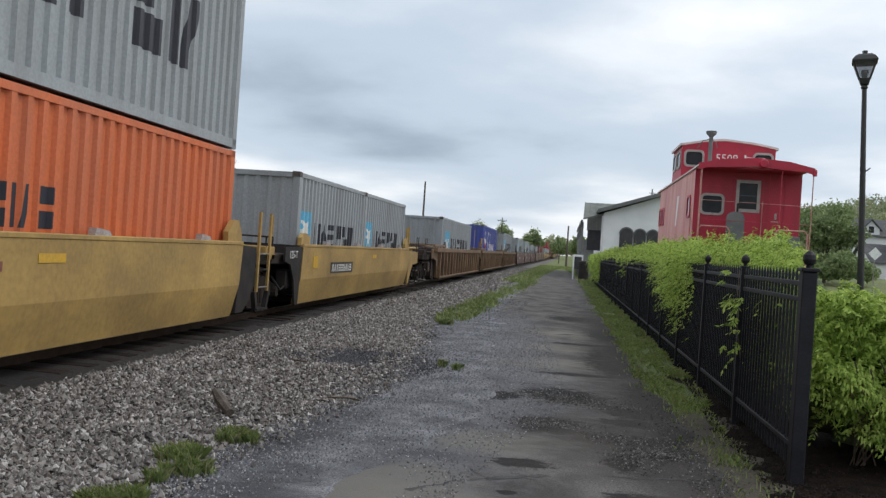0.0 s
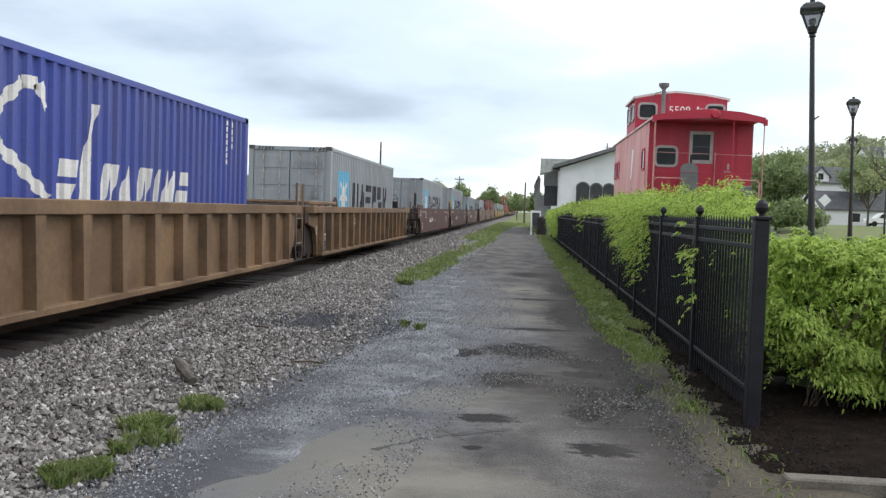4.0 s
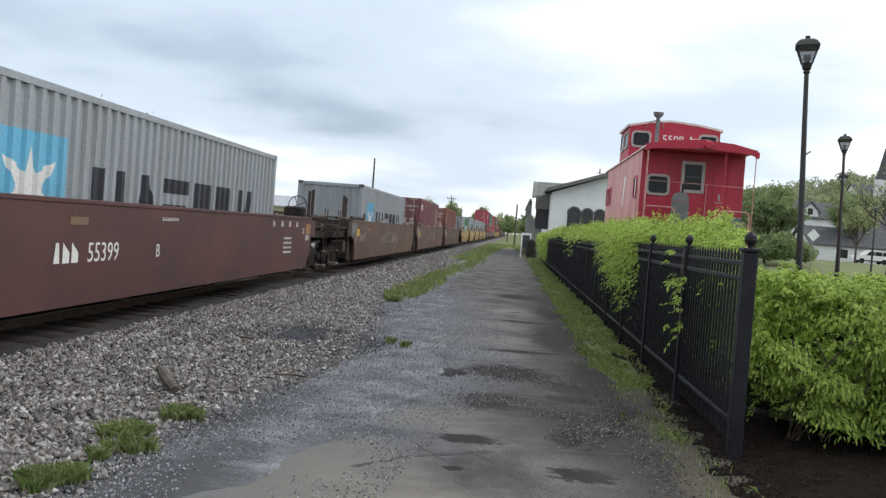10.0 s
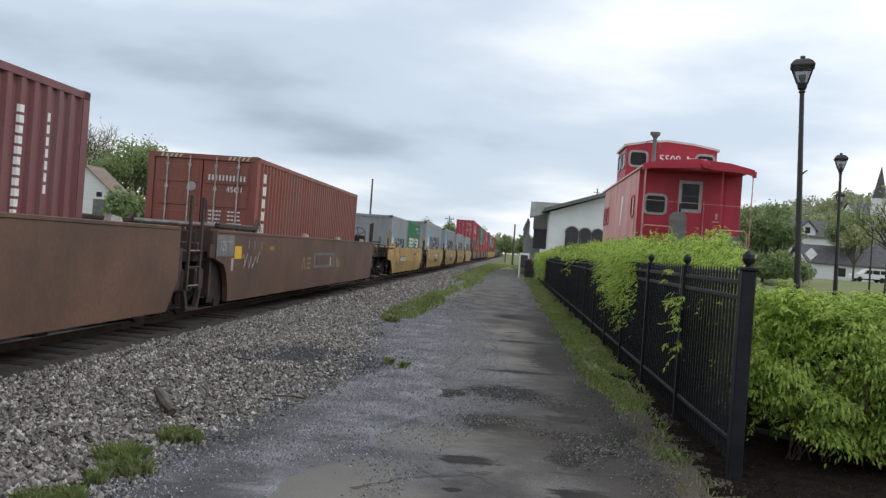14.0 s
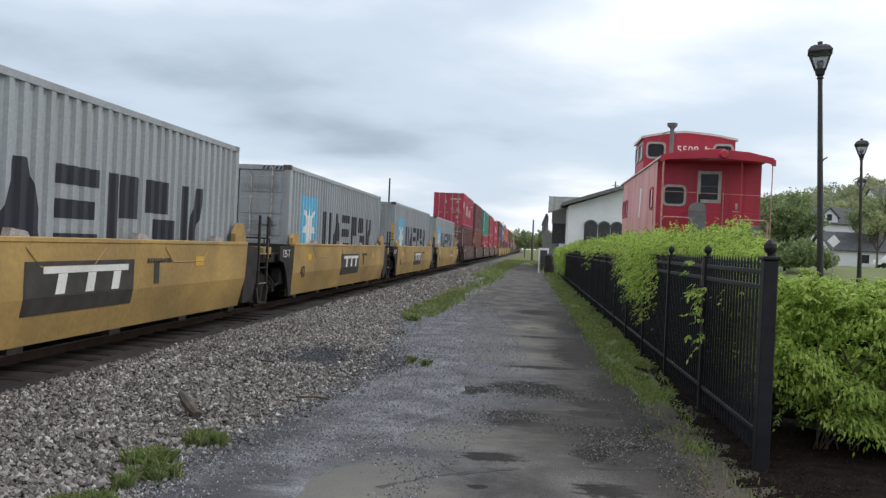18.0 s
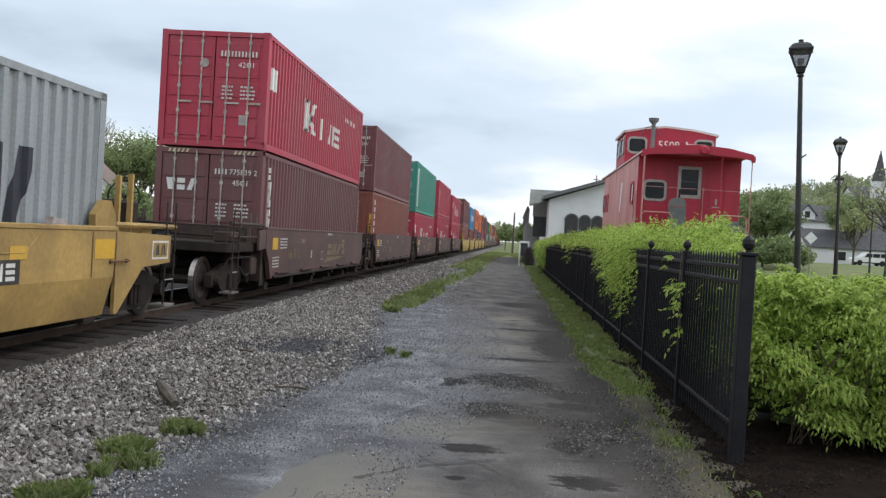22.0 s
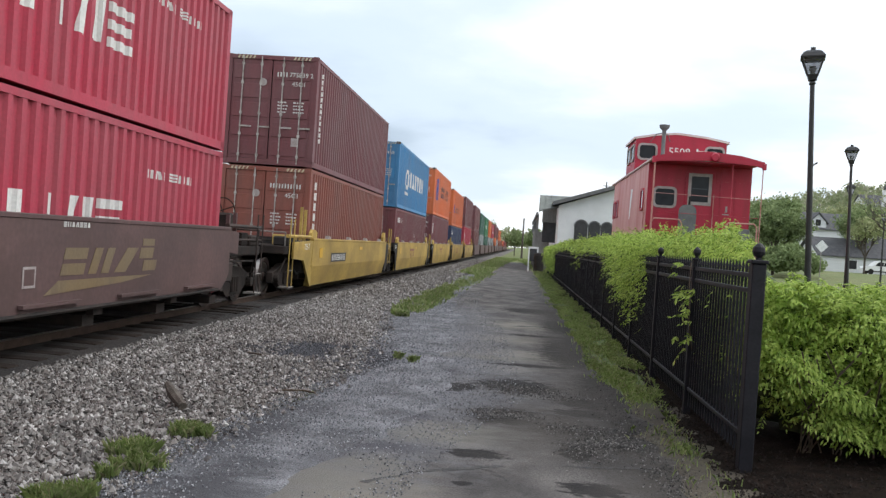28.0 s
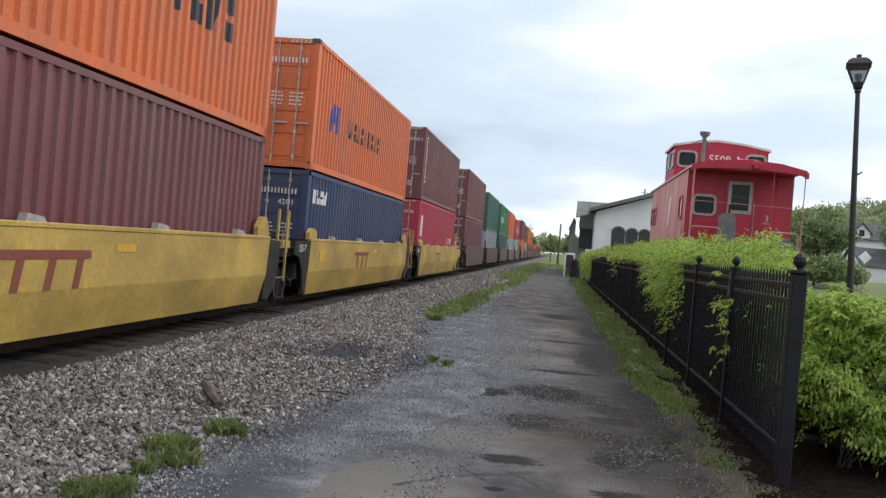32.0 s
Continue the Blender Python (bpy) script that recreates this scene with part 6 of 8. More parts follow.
    if style == "fec":
        bars("number_block", Q + 4.85, 0.87, 0.25, 3, 0.16, M["white"], X, 3)
        lettering("car_number", "55399", 0.36, M["white"], w, Matrix.Translation((X, Q + 5.68, 0.87)) @ SIDE)
        lettering("size_stencil", "53", 0.5, M["white"], w, Matrix.Translation((X, Q + 1.02, 0.52)) @ SIDE)
        if letter:
            lettering("unit_letter", letter, 0.28, M["white"], w, Matrix.Translation((X, Q + 7.82, 0.88)) @ SIDE)
        plate("reflector", Q + 5.2, Q + 5.65, 1.34, 1.44, M["goldink"])
        plate("reflector", 0.04, 0.78, 1.40, 1.53, M["worngold"])
        plate("corner_board", 0.02, 0.82, 1.19, 1.55, M["fec"], X - 0.003)
        plate("reflector", 0.06, 0.24, 1.26, 1.37, M["trim"])
        lettering("brake_code", "125 T", 0.19, M["white"], w, Matrix.Translation((X + 0.002, 0.36, 1.22)) @ SIDE)
        plate("white_tag", 0.72, 0.84, 0.88, 1.12, M["trim"])
        plate("reflector", L - 0.62, L - 0.12, 1.22, 1.48, M["worngold"])
        plate("reflector", L - 0.62, L - 0.22, 1.06, 1.20, M["trim"])
        lettering("size_stencil", "53", 0.2, M["white"], w, Matrix.Translation((X, L - 0.98, 1.24)) @ SIDE)
        for k in (0.62, 1.3, 1.65, 2.3, 14.2, 14.9, 15.6, 16.3):
            bars("size_mark_line", Q + k, 1.40, 0.13, 2, 0.07, M["white"], X, int(k))
        for k in range(4):
            bars("small_stencil_line", Q + 2.55, 1.40 - k * 0.09, 0.04, 7, 0.06, M["white"], X, k)
            bars("small_stencil_line", Q + 15.2, 1.10 - k * 0.11, 0.05, 9, 0.06, M["white"], X, k + 20)
        bars("small_stencil_line", Q + 8.0, 1.43, 0.05, 7, 0.07, M["white"], X, 8)
    if style == "dt":
        plate("corner_board", 0.0, 1.0, 1.20, 1.60, M["fascia"])
        plate("reflector", 1.05, 1.50, 1.15, 1.40, M["reflector"])
        plate("reflector", Q + 2.9, Q + 3.3, 1.33, 1.42, M["worngold"])
        plate("white_tag", 0.88, 1.02, 0.92, 1.16, M["trim"])
        plate("patched_panel", 7.95, 10.7, 0.86, 1.28, M["fascia"])
        plate("patched_inset", 8.15, 10.5, 0.93, 1.21, M["dt"], X + 0.004)
        bars("faded_stencil", 6.6, 0.84, 0.32, 2, 0.42, M["goldink"], X, 4)
        bars("faded_stencil", 11.0, 0.84, 0.32, 1, 0.6, M["goldink"], X, 5)
        plate("white_tag", 10.05, 10.25, 0.9, 1.15, M["trim"], X + 0.006)
        plate("tick_mark", Q + 1.35, Q + 1.38, 1.35, 1.52, M["trim"])
        plate("tick_mark", Q + 1.75, Q + 1.78, 1.35, 1.52, M["trim"])
        plate("tick_mark", Q + 2.25, Q + 2.28, 1.36, 1.50, M["trim"])
        Geo().tube([(X, Q + 0.95 + a, z) for a, z in ((0, 1.15), (0.1, 1.24), (0.2, 1.1), (0.16, 0.98), (0.35, 1.26), (0.5, 0.95), (0.62, 1.2), (0.72, 0.95), (0.95, 1.2), (1.05, 1.05), (1.2, 1.3), (1.35, 1.2))], 0.008, 4).part("chalk_scrawl", M["trim"], w, "pale chalk scrawl")
        lettering("brake_code", "125 T", 0.27, M["trim"], w, Matrix.Translation((X + 0.006, 0.15, 1.31)) @ SIDE)
    if style == "rib":
        bars("number_block", Q + 3.6, 1.05, 0.2, 4, 0.13, M["white"], X, 3)
        bars("number_block", Q + 5.3, 1.05, 0.2, 2, 0.13, M["white"], X, 4)
        if letter != "A":
            plate("stencil_board", 1.27, 2.0, bot + 0.08, top - 0.18, M["blackink"])
            lettering("brake_code", "125T", 0.30, M["white"], w, Matrix.Translation((X + 0.006, 1.30, 0.66)) @ SIDE)
            for k in range(3):
                bars("small_stencil_line", 1.36, 0.58 - k * 0.06, 0.035, 6, 0.06, M["trim"], X + 0.006, k + 3)
                bars("small_stencil_line", 1.36, 1.32 - k * 0.07, 0.04, 6, 0.06, M["trim"], X + 0.006, k + 13)
        plate("white_tag", 0.80, 0.90, 0.86, 1.10, M["trim"])
    if style == "bnsf":
        if letter != "C":
            for i, kk in enumerate("onxs"):
                g = Geo()
                for q in strokes(kk, 6.35 + i * 0.70, 0.94, 0.62, 0.33, 0.10):
                    g.prism(q, 0, X, X + 0.003)
                tagged(g.part("emblem_block", M["goldink"], w), kind="stuff")
            Geo().box(X, X + 0.004, 5.60, 5.86, 0.82, 1.06).part("plate_frame", M["trim"], w)
            Geo().box(X + 0.003, X + 0.006, 5.63, 5.83, 0.85, 1.03).part("plate_face", M["bnsf"], w)
            Geo().prism([(6.05, 0.72), (8.0, 0.80), (8.95, 0.88), (6.35, 0.88)], 0, X, X + 0.003).part("emblem_swoosh", M["goldink"], w)
        bars("number_block", 1.9, 0.92, 0.22, 2, 0.16, M["goldink"], X, number + 3)
        lettering("car_number", "8512", 0.33, M["goldink"], w, Matrix.Translation((X, 2.42, 0.92)) @ SIDE)
        if letter:
            lettering("unit_letter", letter, 0.30, M["white"], w, Matrix.Translation((X, 4.33, 0.90)) @ SIDE)
        plate("reflector", 0.5, 0.95, 1.15, 1.42, M["reflector"])
        plate("reflector", 3.2, 3.6, 1.3, 1.4, M["goldink"])
        plate("reflector", 8.6, 9.0, 1.3, 1.4, M["goldink"])
        for k in range(4):
            bars("small_stencil_line", 1.15, 1.38 - k * 0.07, 0.035, 8, 0.06, M["white"], X, k)
            bars("small_stencil_line", 0.55, 0.95 - k * 0.07, 0.035, 7, 0.06, M["white"], X, k + 9)
        bars("small_stencil_line", 6.4, 1.52, 0.06, 7, 0.07, M["white"], X, 18)
    MOVERS.append((w, s0, 0.0))
    return w


HC, LO = 2.896, 2.591
FLOOR = 0.43
# each car: style, then units of (near end of the load, lower load, upper load); a load is a list of (length, height, colour, livery, doors near, code)
def one(h, col, key, doors=True, code="", L=LC):
    return [(L, h, col, key, doors, code)]


TRAIN = [
    ("ttx3", [(1.87, one(LO, "orange", "lloyd", False), one(HC, "grey", "star", False)),
              (17.70, [(6.06, LO, "grey", "star", False, ""), (6.06, LO, "grey", "star", False, "")], None)]),
    ("rib", [(39.29, one(LO, "grey", "star", False), None), (59.10, one(HC, "blue", "script", False), None), (78.98, one(HC, "grey", "star", True, "45G1"), None)]),
    ("fec", [(102.35, one(HC, "grey", "star", True, "45G1"), None), (122.03, one(HC, "grey", "star", False), None), (141.75, one(LO, "grey", "star", False), None)]),
    ("dt", [(165.72, one(LO, "grey", "star", False), None), (185.52, one(HC, "maroon", "ocg", True, "45G1"), None), (205.28, one(HC, "rustred", "column", True, "45G1"), None)]),
    ("ttx", [(226.90, [(6.06, LO, "grey", "star", False, ""), (6.06, LO, "green", "evergreen", False, "")], None), (242.97, one(HC, "grey", "star", False), None),
             (258.72, one(HC, "grey", "star", True), None), (274.43, one(HC, "grey", "star", False), None), (290.10, one(HC, "grey", "star", False), None)]),
    ("bnsf", [(309.80, one(HC, "brown", "slim", True, "45G1"), one(LO, "red", "kline", True, "42G1")),
              (325.28, one(HC, "rustred", "column", False), one(LO, "maroon", "", True, "42G1")),
              (340.60, one(LO, "red", "kline", True, "42G1"), one(HC, "teal", "board", True)),
              (355.83, one(HC, "red", "kline", True, "45G1"), one(LO, "red", "slim", False)),
              (371.10, one(LO, "red", "kline", True, "42G1"), one(LO, "red", "kline", True))]),
    ("ttx2", [(390.05, one(HC, "rustred", "column", True, "45G1"), one(HC, "maroon", "slim", True, "45G1")),
              (405.85, one(LO, "maroon", "zim", False), one(HC, "sky", "quantum", True)),
              (421.75, one(HC, "maroon", "tags", True, "45G1"), one(HC, "orange", "lloydbig", True)),
              (436.95, one(LO, "navy", "seal", True, "42G1"), one(HC, "orange", "lloyd", True)),
              (452.75, one(HC, "red", "patch", True), one(HC, "maroon", "slim", True))]),
    ("far", [(470.4, one(HC, "maroon", "", True), one(HC, "maroon", "", True)), (485.9, one(LO, "grey", "", True), one(HC, "dgreen", "", False)),
             (501.4, one(LO, "dgreen", "", False), one(HC, "green", "evergreen", False)), (516.9, one(LO, "grey", "", False), one(HC, "orange", "", False)),
             (532.4, one(LO, "grey", "", False), one(LO, "red", "kline", False))]),
    ("far", [(552.0, one(HC, "orange", "", True), one(HC, "maroon", "", True)), (567.5, one(LO, "grey", "", True), one(HC, "maroon", "", True)),
             (583.0, one(LO, "rustred", "", True), one(LO, "orange", "", True)), (598.5, one(LO, "rustred", "", True), one(LO, "orange", "lloyd", True)),
             (614.0, one(HC, "rustred", "", True), None)]),
    ("far", [(633.5, one(HC, "orange", "", True), None), (649.0, one(HC, "red", "", True), None), (664.5, one(HC, "maroon", "", True), None),
             (680.0, one(HC, "rustred", "", True), None), (695.5, one(HC, "red", "", True), None)]),
]


def build_train():
    flat = []
    for style, units in TRAIN:
        e = {"rib": 3.0, "fec": 3.05, "dt": 2.9}.get(style, 0.10)
        for i, u in enumerate(units):
            en = 3.33 if style == "rib" else e
            flat.append((style, u, u[0] - en, LC + e + en, i == 0, i == len(units) - 1, i))
    for k, (style, (s, lower, upper), s0, L, first, last, i) in enumerate(flat):
        ng = s0 - (flat[k - 1][2] + flat[k - 1][3]) if k else 5.0
        fg = flat[k + 1][2] - (s0 + L) if k < len(flat) - 1 else 5.0
        well(s0, L, style, ng, first, fg, last, ("ACB" if style == "fec" else "BCDEA" if style == "bnsf" else "ABCDE")[i], 7 if (style == "ttx" and i in (0, 4)) or (style == "ttx3" and i == 1) or (style == "ttx2" and i == 0) else 0)
        for load, z, up in ((lower, FLOOR, False), (upper, None, True)):
            if not load:
                continue
            if up:
                z = FLOOR + lower[0][1] + 0.022
            y = s
            for L1, h, col, key, doors, code in load:
                container(y, z, L1, h, col, key, doors, up, code)
                y += L1 + 0.076


build_train()


# ---- fence ----
FX = 1.87
fence = thing("picket_fence", "black steel picket fence with ball-topped posts beside the path", "fence", pose(FX, 7.1, 0))
BAY = 2.42
post_mesh = Geo().box(-0.038, 0.038, -0.038, 0.038, -0.1, 1.63, 0.006).box(-0.048, 0.048, -0.048, 0.048, 1.63, 1.655, 0.005).lathe(
    [(0.018, 1.655), (0.018, 1.675), (0.034, 1.69), (0.043, 1.715), (0.038, 1.745), (0.02, 1.765), (0.004, 1.775)], n=10).mesh("post", M["fence"])
end_mesh = Geo().box(-0.055, 0.055, -0.055, 0.055, -0.1, 1.64, 0.008).box(-0.068, 0.068, -0.068, 0.068, 1.64, 1.67, 0.006).lathe(
    [(0.022, 1.67), (0.022, 1.69), (0.042, 1.705), (0.052, 1.735), (0.046, 1.77), (0.024, 1.795), (0.004, 1.805)], n=12).mesh("end_post", M["fence"])


def picket_at(g, y):
    g.box(-0.0095, 0.0095, y - 0.0095, y + 0.0095, 0.10, 1.60)
    g.add([(-0.013, y - 0.013, 1.60), (0.013, y - 0.013, 1.60), (0.013, y + 0.013, 1.60), (-0.013, y + 0.013, 1.60), (0, y, 1.675)],
          [(0, 1, 4), (1, 2, 4), (2, 3, 4), (3, 0, 4), (3, 2, 1, 0)])
    return g


picket_mesh = picket_at(Geo(), 0).mesh("picket", M["fence"])
rail_mesh = Geo().box(-0.018, 0.018, 0.05, BAY - 0.05, -0.02, 0.02, 0.004).mesh("fence_rail", M["fence"])
put("end_post", end_mesh, fence)
for b in range(21):
    put("post", post_mesh, fence, "", pose(0, (b + 1) * BAY, 0))
    for z in (0.27, 1.42, 1.545):
        put("fence_rail", rail_mesh, fence, "", pose(0, b * BAY, z))
    if b < 10:
        for i in range(20):
            put("picket", picket_mesh, fence, "", pose(0, b * BAY + 0.115 + i * 0.1152, 0))
    else:
        g = Geo()
        for i in range(20):
            picket_at(g, b * BAY + 0.115 + i * 0.1152)
        tagged(g.part("picket_run", M["fence"], fence), "", "", "", "stuff")


# ---- hedges: sprays of drooping leaflets, some twigs, over a core coloured as inner shade ----
def sprays(name, pts, outs, mat, parent, seed, leaf=(0.045, 0.075), nleaf=9, length=(0.16, 0.32), droop=0.5):
    """At each point a twig that arches outwards, with paired leaflets that hang from it."""
    rng = np.random.default_rng(seed)
    n = len(pts)
    d = outs + rng.normal(0, 0.45, (n, 3))
    d[:, 2] = d[:, 2] * 0.55 + 0.12
    d /= np.linalg.norm(d, axis=1)[:, None]
    L = rng.uniform(length[0], length[1], n)
    side = np.cross(d, np.array([0, 0, 1.0]))
    side /= np.linalg.norm(side, axis=1)[:, None] + 1e-6
    quads = []
    for k in range(nleaf):
        f = (k // 2 + 1) / (nleaf / 2 + 0.5)
        s = 1.0 if k % 2 else -1.0
        if k == nleaf - 1:
            s = 0.0
        base = pts + d * (L * f)[:, None]
        base[:, 2] -= droop * L * f * f
        way = d * 0.55 + side * s * 0.8 + rng.normal(0, 0.22, (n, 3))
        way[:, 2] -= rng.uniform(0.35, 1.2, n)
        way /= np.linalg.norm(way, axis=1)[:, None]
        ll = rng.uniform(leaf[0], leaf[1], n)[:, None]
        across = np.cross(way, d + rng.normal(0, 0.35, (n, 3)))
        across /= np.linalg.norm(across, axis=1)[:, None] + 1e-6
        w = ll * rng.uniform(0.15, 0.22, n)[:, None]
        tip = base + way * ll
        mid = base + way * ll * 0.45
        quads.append(np.stack([base, mid + across * w, tip, mid - across * w], 1))
    return soup(name, np.concatenate(quads, 0), 4, mat, "stuff", "", "", parent)


def fans(name, c, mat, parent, seed):
    """Flat leafy fans that arch outwards; a row of leaflets droops from each rim."""
    rng = np.random.default_rng(seed)
    quads = []
    m = len(c)
    half = rng.uniform(0.10, 0.24, m)
    skew = rng.normal(0, 0.35, m)
    for hang, k in ((True, 28), (False, 50)):
        idx = np.repeat(np.arange(m), k)
        n = len(idx)
        t = rng.uniform(-1, 1, n)
        back = np.zeros(n) if hang else rng.uniform(0, 1, n) ** 0.8
        base = c[idx] + np.stack([t * half[idx] * (1 - 0.4 * back) + skew[idx] * back * 0.15, 0.07 * t * t + 0.34 * back, -0.07 * t * t + 0.11 * back - 0.05 * back ** 2], 1)
        base += rng.normal(0, 0.018, (n, 3))
        if hang:
            way = np.stack([0.45 * t + 0.3 * skew[idx], np.full(n, -0.45), np.full(n, -0.8)], 1) + rng.normal(0, 0.22, (n, 3))
        else:
            way = np.stack([0.8 * t + 0.3 * skew[idx], np.full(n, -0.8), np.full(n, -0.12)], 1) + rng.normal(0, 0.35, (n, 3)) * np.array([1, 1, 0.45])
        way /= np.linalg.norm(way, axis=1)[:, None]
        ref = np.stack([rng.normal(0, 0.25, n), np.full(n, -0.5), np.full(n, 0.9)], 1)
        across = np.cross(way, ref)
        across /= np.linalg.norm(across, axis=1)[:, None] + 1e-6
        ll = rng.uniform(0.034, 0.064, n)[:, None]
        w = ll * rng.uniform(0.13, 0.19, n)[:, None]
        mid = base + way * ll * 0.45
        quads.append(np.stack([base, mid + across * w, base + way * ll, mid - across * w], 1))
    return soup(name, np.concatenate(quads, 0), 4, mat, "stuff", "", "", parent)


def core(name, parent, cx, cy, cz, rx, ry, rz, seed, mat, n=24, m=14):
    """A lumpy solid core whose dark colour stands for the shade between leaves."""
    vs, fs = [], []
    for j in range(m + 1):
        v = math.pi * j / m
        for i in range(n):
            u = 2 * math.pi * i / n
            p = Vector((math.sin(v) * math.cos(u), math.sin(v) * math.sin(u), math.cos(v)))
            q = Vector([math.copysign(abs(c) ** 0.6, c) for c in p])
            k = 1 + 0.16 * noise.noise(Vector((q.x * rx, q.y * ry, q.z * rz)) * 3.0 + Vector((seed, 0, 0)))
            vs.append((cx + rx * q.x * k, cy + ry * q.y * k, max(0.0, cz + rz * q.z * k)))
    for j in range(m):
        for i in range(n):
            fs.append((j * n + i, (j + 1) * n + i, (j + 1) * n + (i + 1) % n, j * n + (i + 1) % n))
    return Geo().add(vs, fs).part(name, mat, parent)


def wobble(x, y, s):
    return np.array([noise.noise(Vector((a * 1.3, b * 1.3, s))) for a, b in zip(x, y)])


def hedge_cross(y0, y1, height, seed):
    """The low bush row that faces the path past the fence's end."""
    h = tagged(new("hedge"), "bright green leafy bush row with drooping sprays over dark mulch", "hedge")
    rng = np.random.default_rng(seed)
    # front face: tiers of arching fans with leaflets hanging from their rims
    m = 320
    cx = np.where(rng.uniform(0, 1, m) < 0.7, rng.uniform(2.08, 3.9, m), rng.uniform(2.05, 6.6, m))
    f = rng.uniform(0, 1, m)
    low = np.interp(cx, [2.0, 2.25, 2.5, 2.75, 3.1, 6.6], [0.85, 0.62, 0.40, 0.28, 0.14, 0.14])
    cz = low + (height - 0.06 - low) * f
    cy = y0 + 0.24 + wobble(cx * 1.9, cz * 2.6, seed) * 0.52 + 0.60 * np.clip((cz - 0.80) / 0.7, 0, 1) ** 2 + 0.30 * np.clip((0.4 - cz) / 0.4, 0, 1) + rng.uniform(-0.06, 0.14, m)
    cy += np.interp(cx, [2.0, 2.3, 2.7], [0.45, 0.2, 0])
    fans("leaf_fan_mass", np.stack([cx, cy, cz], 1), M["hedge"], h, seed + 40)
    # loose filling behind
    q = 1100
    xf, ff = rng.uniform(2.2, 6.6, q), rng.uniform(0, 1, q)
    zf = 0.30 + (height - 0.40) * ff
    yf = y0 + 0.72 + wobble(xf, zf, seed) * 0.2 + 0.5 * np.clip((zf - 0.9) / 0.7, 0, 1) ** 2 + np.interp(xf, [2.0, 2.3, 2.7], [0.4, 0.2, 0])
    p = np.stack([xf, yf, zf], 1)
    o = np.stack([rng.normal(0, 0.5, q), -np.ones(q), 0.3 * np.ones(q)], 1)
    # its end towards the fence
    e = 800
    ye, ze = rng.uniform(y0 + 0.5, y1 + 0.3, e), 0.55 + (height - 0.6) * rng.uniform(0, 1, e) ** 0.7
    p = np.concatenate([p, np.stack([2.20 + 0.12 * wobble(ye * 2, ze * 2, seed + 7) + rng.uniform(-0.03, 0.08, e), ye, ze], 1)])
    o = np.concatenate([o, np.stack([-np.ones(e), rng.normal(-0.5, 0.4, e), 0.4 * np.ones(e)], 1)])
    # top, with upright young shoots
    m = 4200
    xt, yt = rng.uniform(2.05, 7.0, m), y0 + 0.5 + (y1 - y0 - 0.5) * rng.uniform(0, 1, m)
    zt = height - 0.12 + 0.22 * wobble(xt * 1.5, yt * 1.5, seed + 3) + rng.uniform(-0.12, 0.05, m) - 0.12 * (yt - y0 - 0.5) / (y1 - y0)
    p = np.concatenate([p, np.stack([xt, yt, zt], 1)])
    o = np.concatenate([o, np.stack([rng.normal(0, 0.5, m), rng.normal(-0.4, 0.5, m), np.full(m, 1.6)], 1)])
    sprays("leaves", p, o, M["hedge"], h, seed, (0.032, 0.062), 15, (0.15, 0.33), 0.55)
    core("inner_shade_mass", h, 4.6, (y0 + y1) / 2 + 0.30, height / 2 - 0.06, 2.42, (y1 - y0) / 2 - 0.34, height / 2 - 0.08, seed, M["hedgecore"], 40, 16)
    g = Geo()
    r2 = random.Random(seed)
    for i in range(26):
        a = r2.uniform(2.3, 5.0)
        g.tube([(a, y0 + 0.7, 0), (a + r2.uniform(-0.2, 0.2), y0 + 0.5, 0.4), (a + r2.uniform(-0.35, 0.35), y0 + 0.3, r2.uniform(0.7, 1.1))], 0.008, 4)
    tagged(g.part("stem_tangle", M["twig"], h), "", "", "", "stuff")


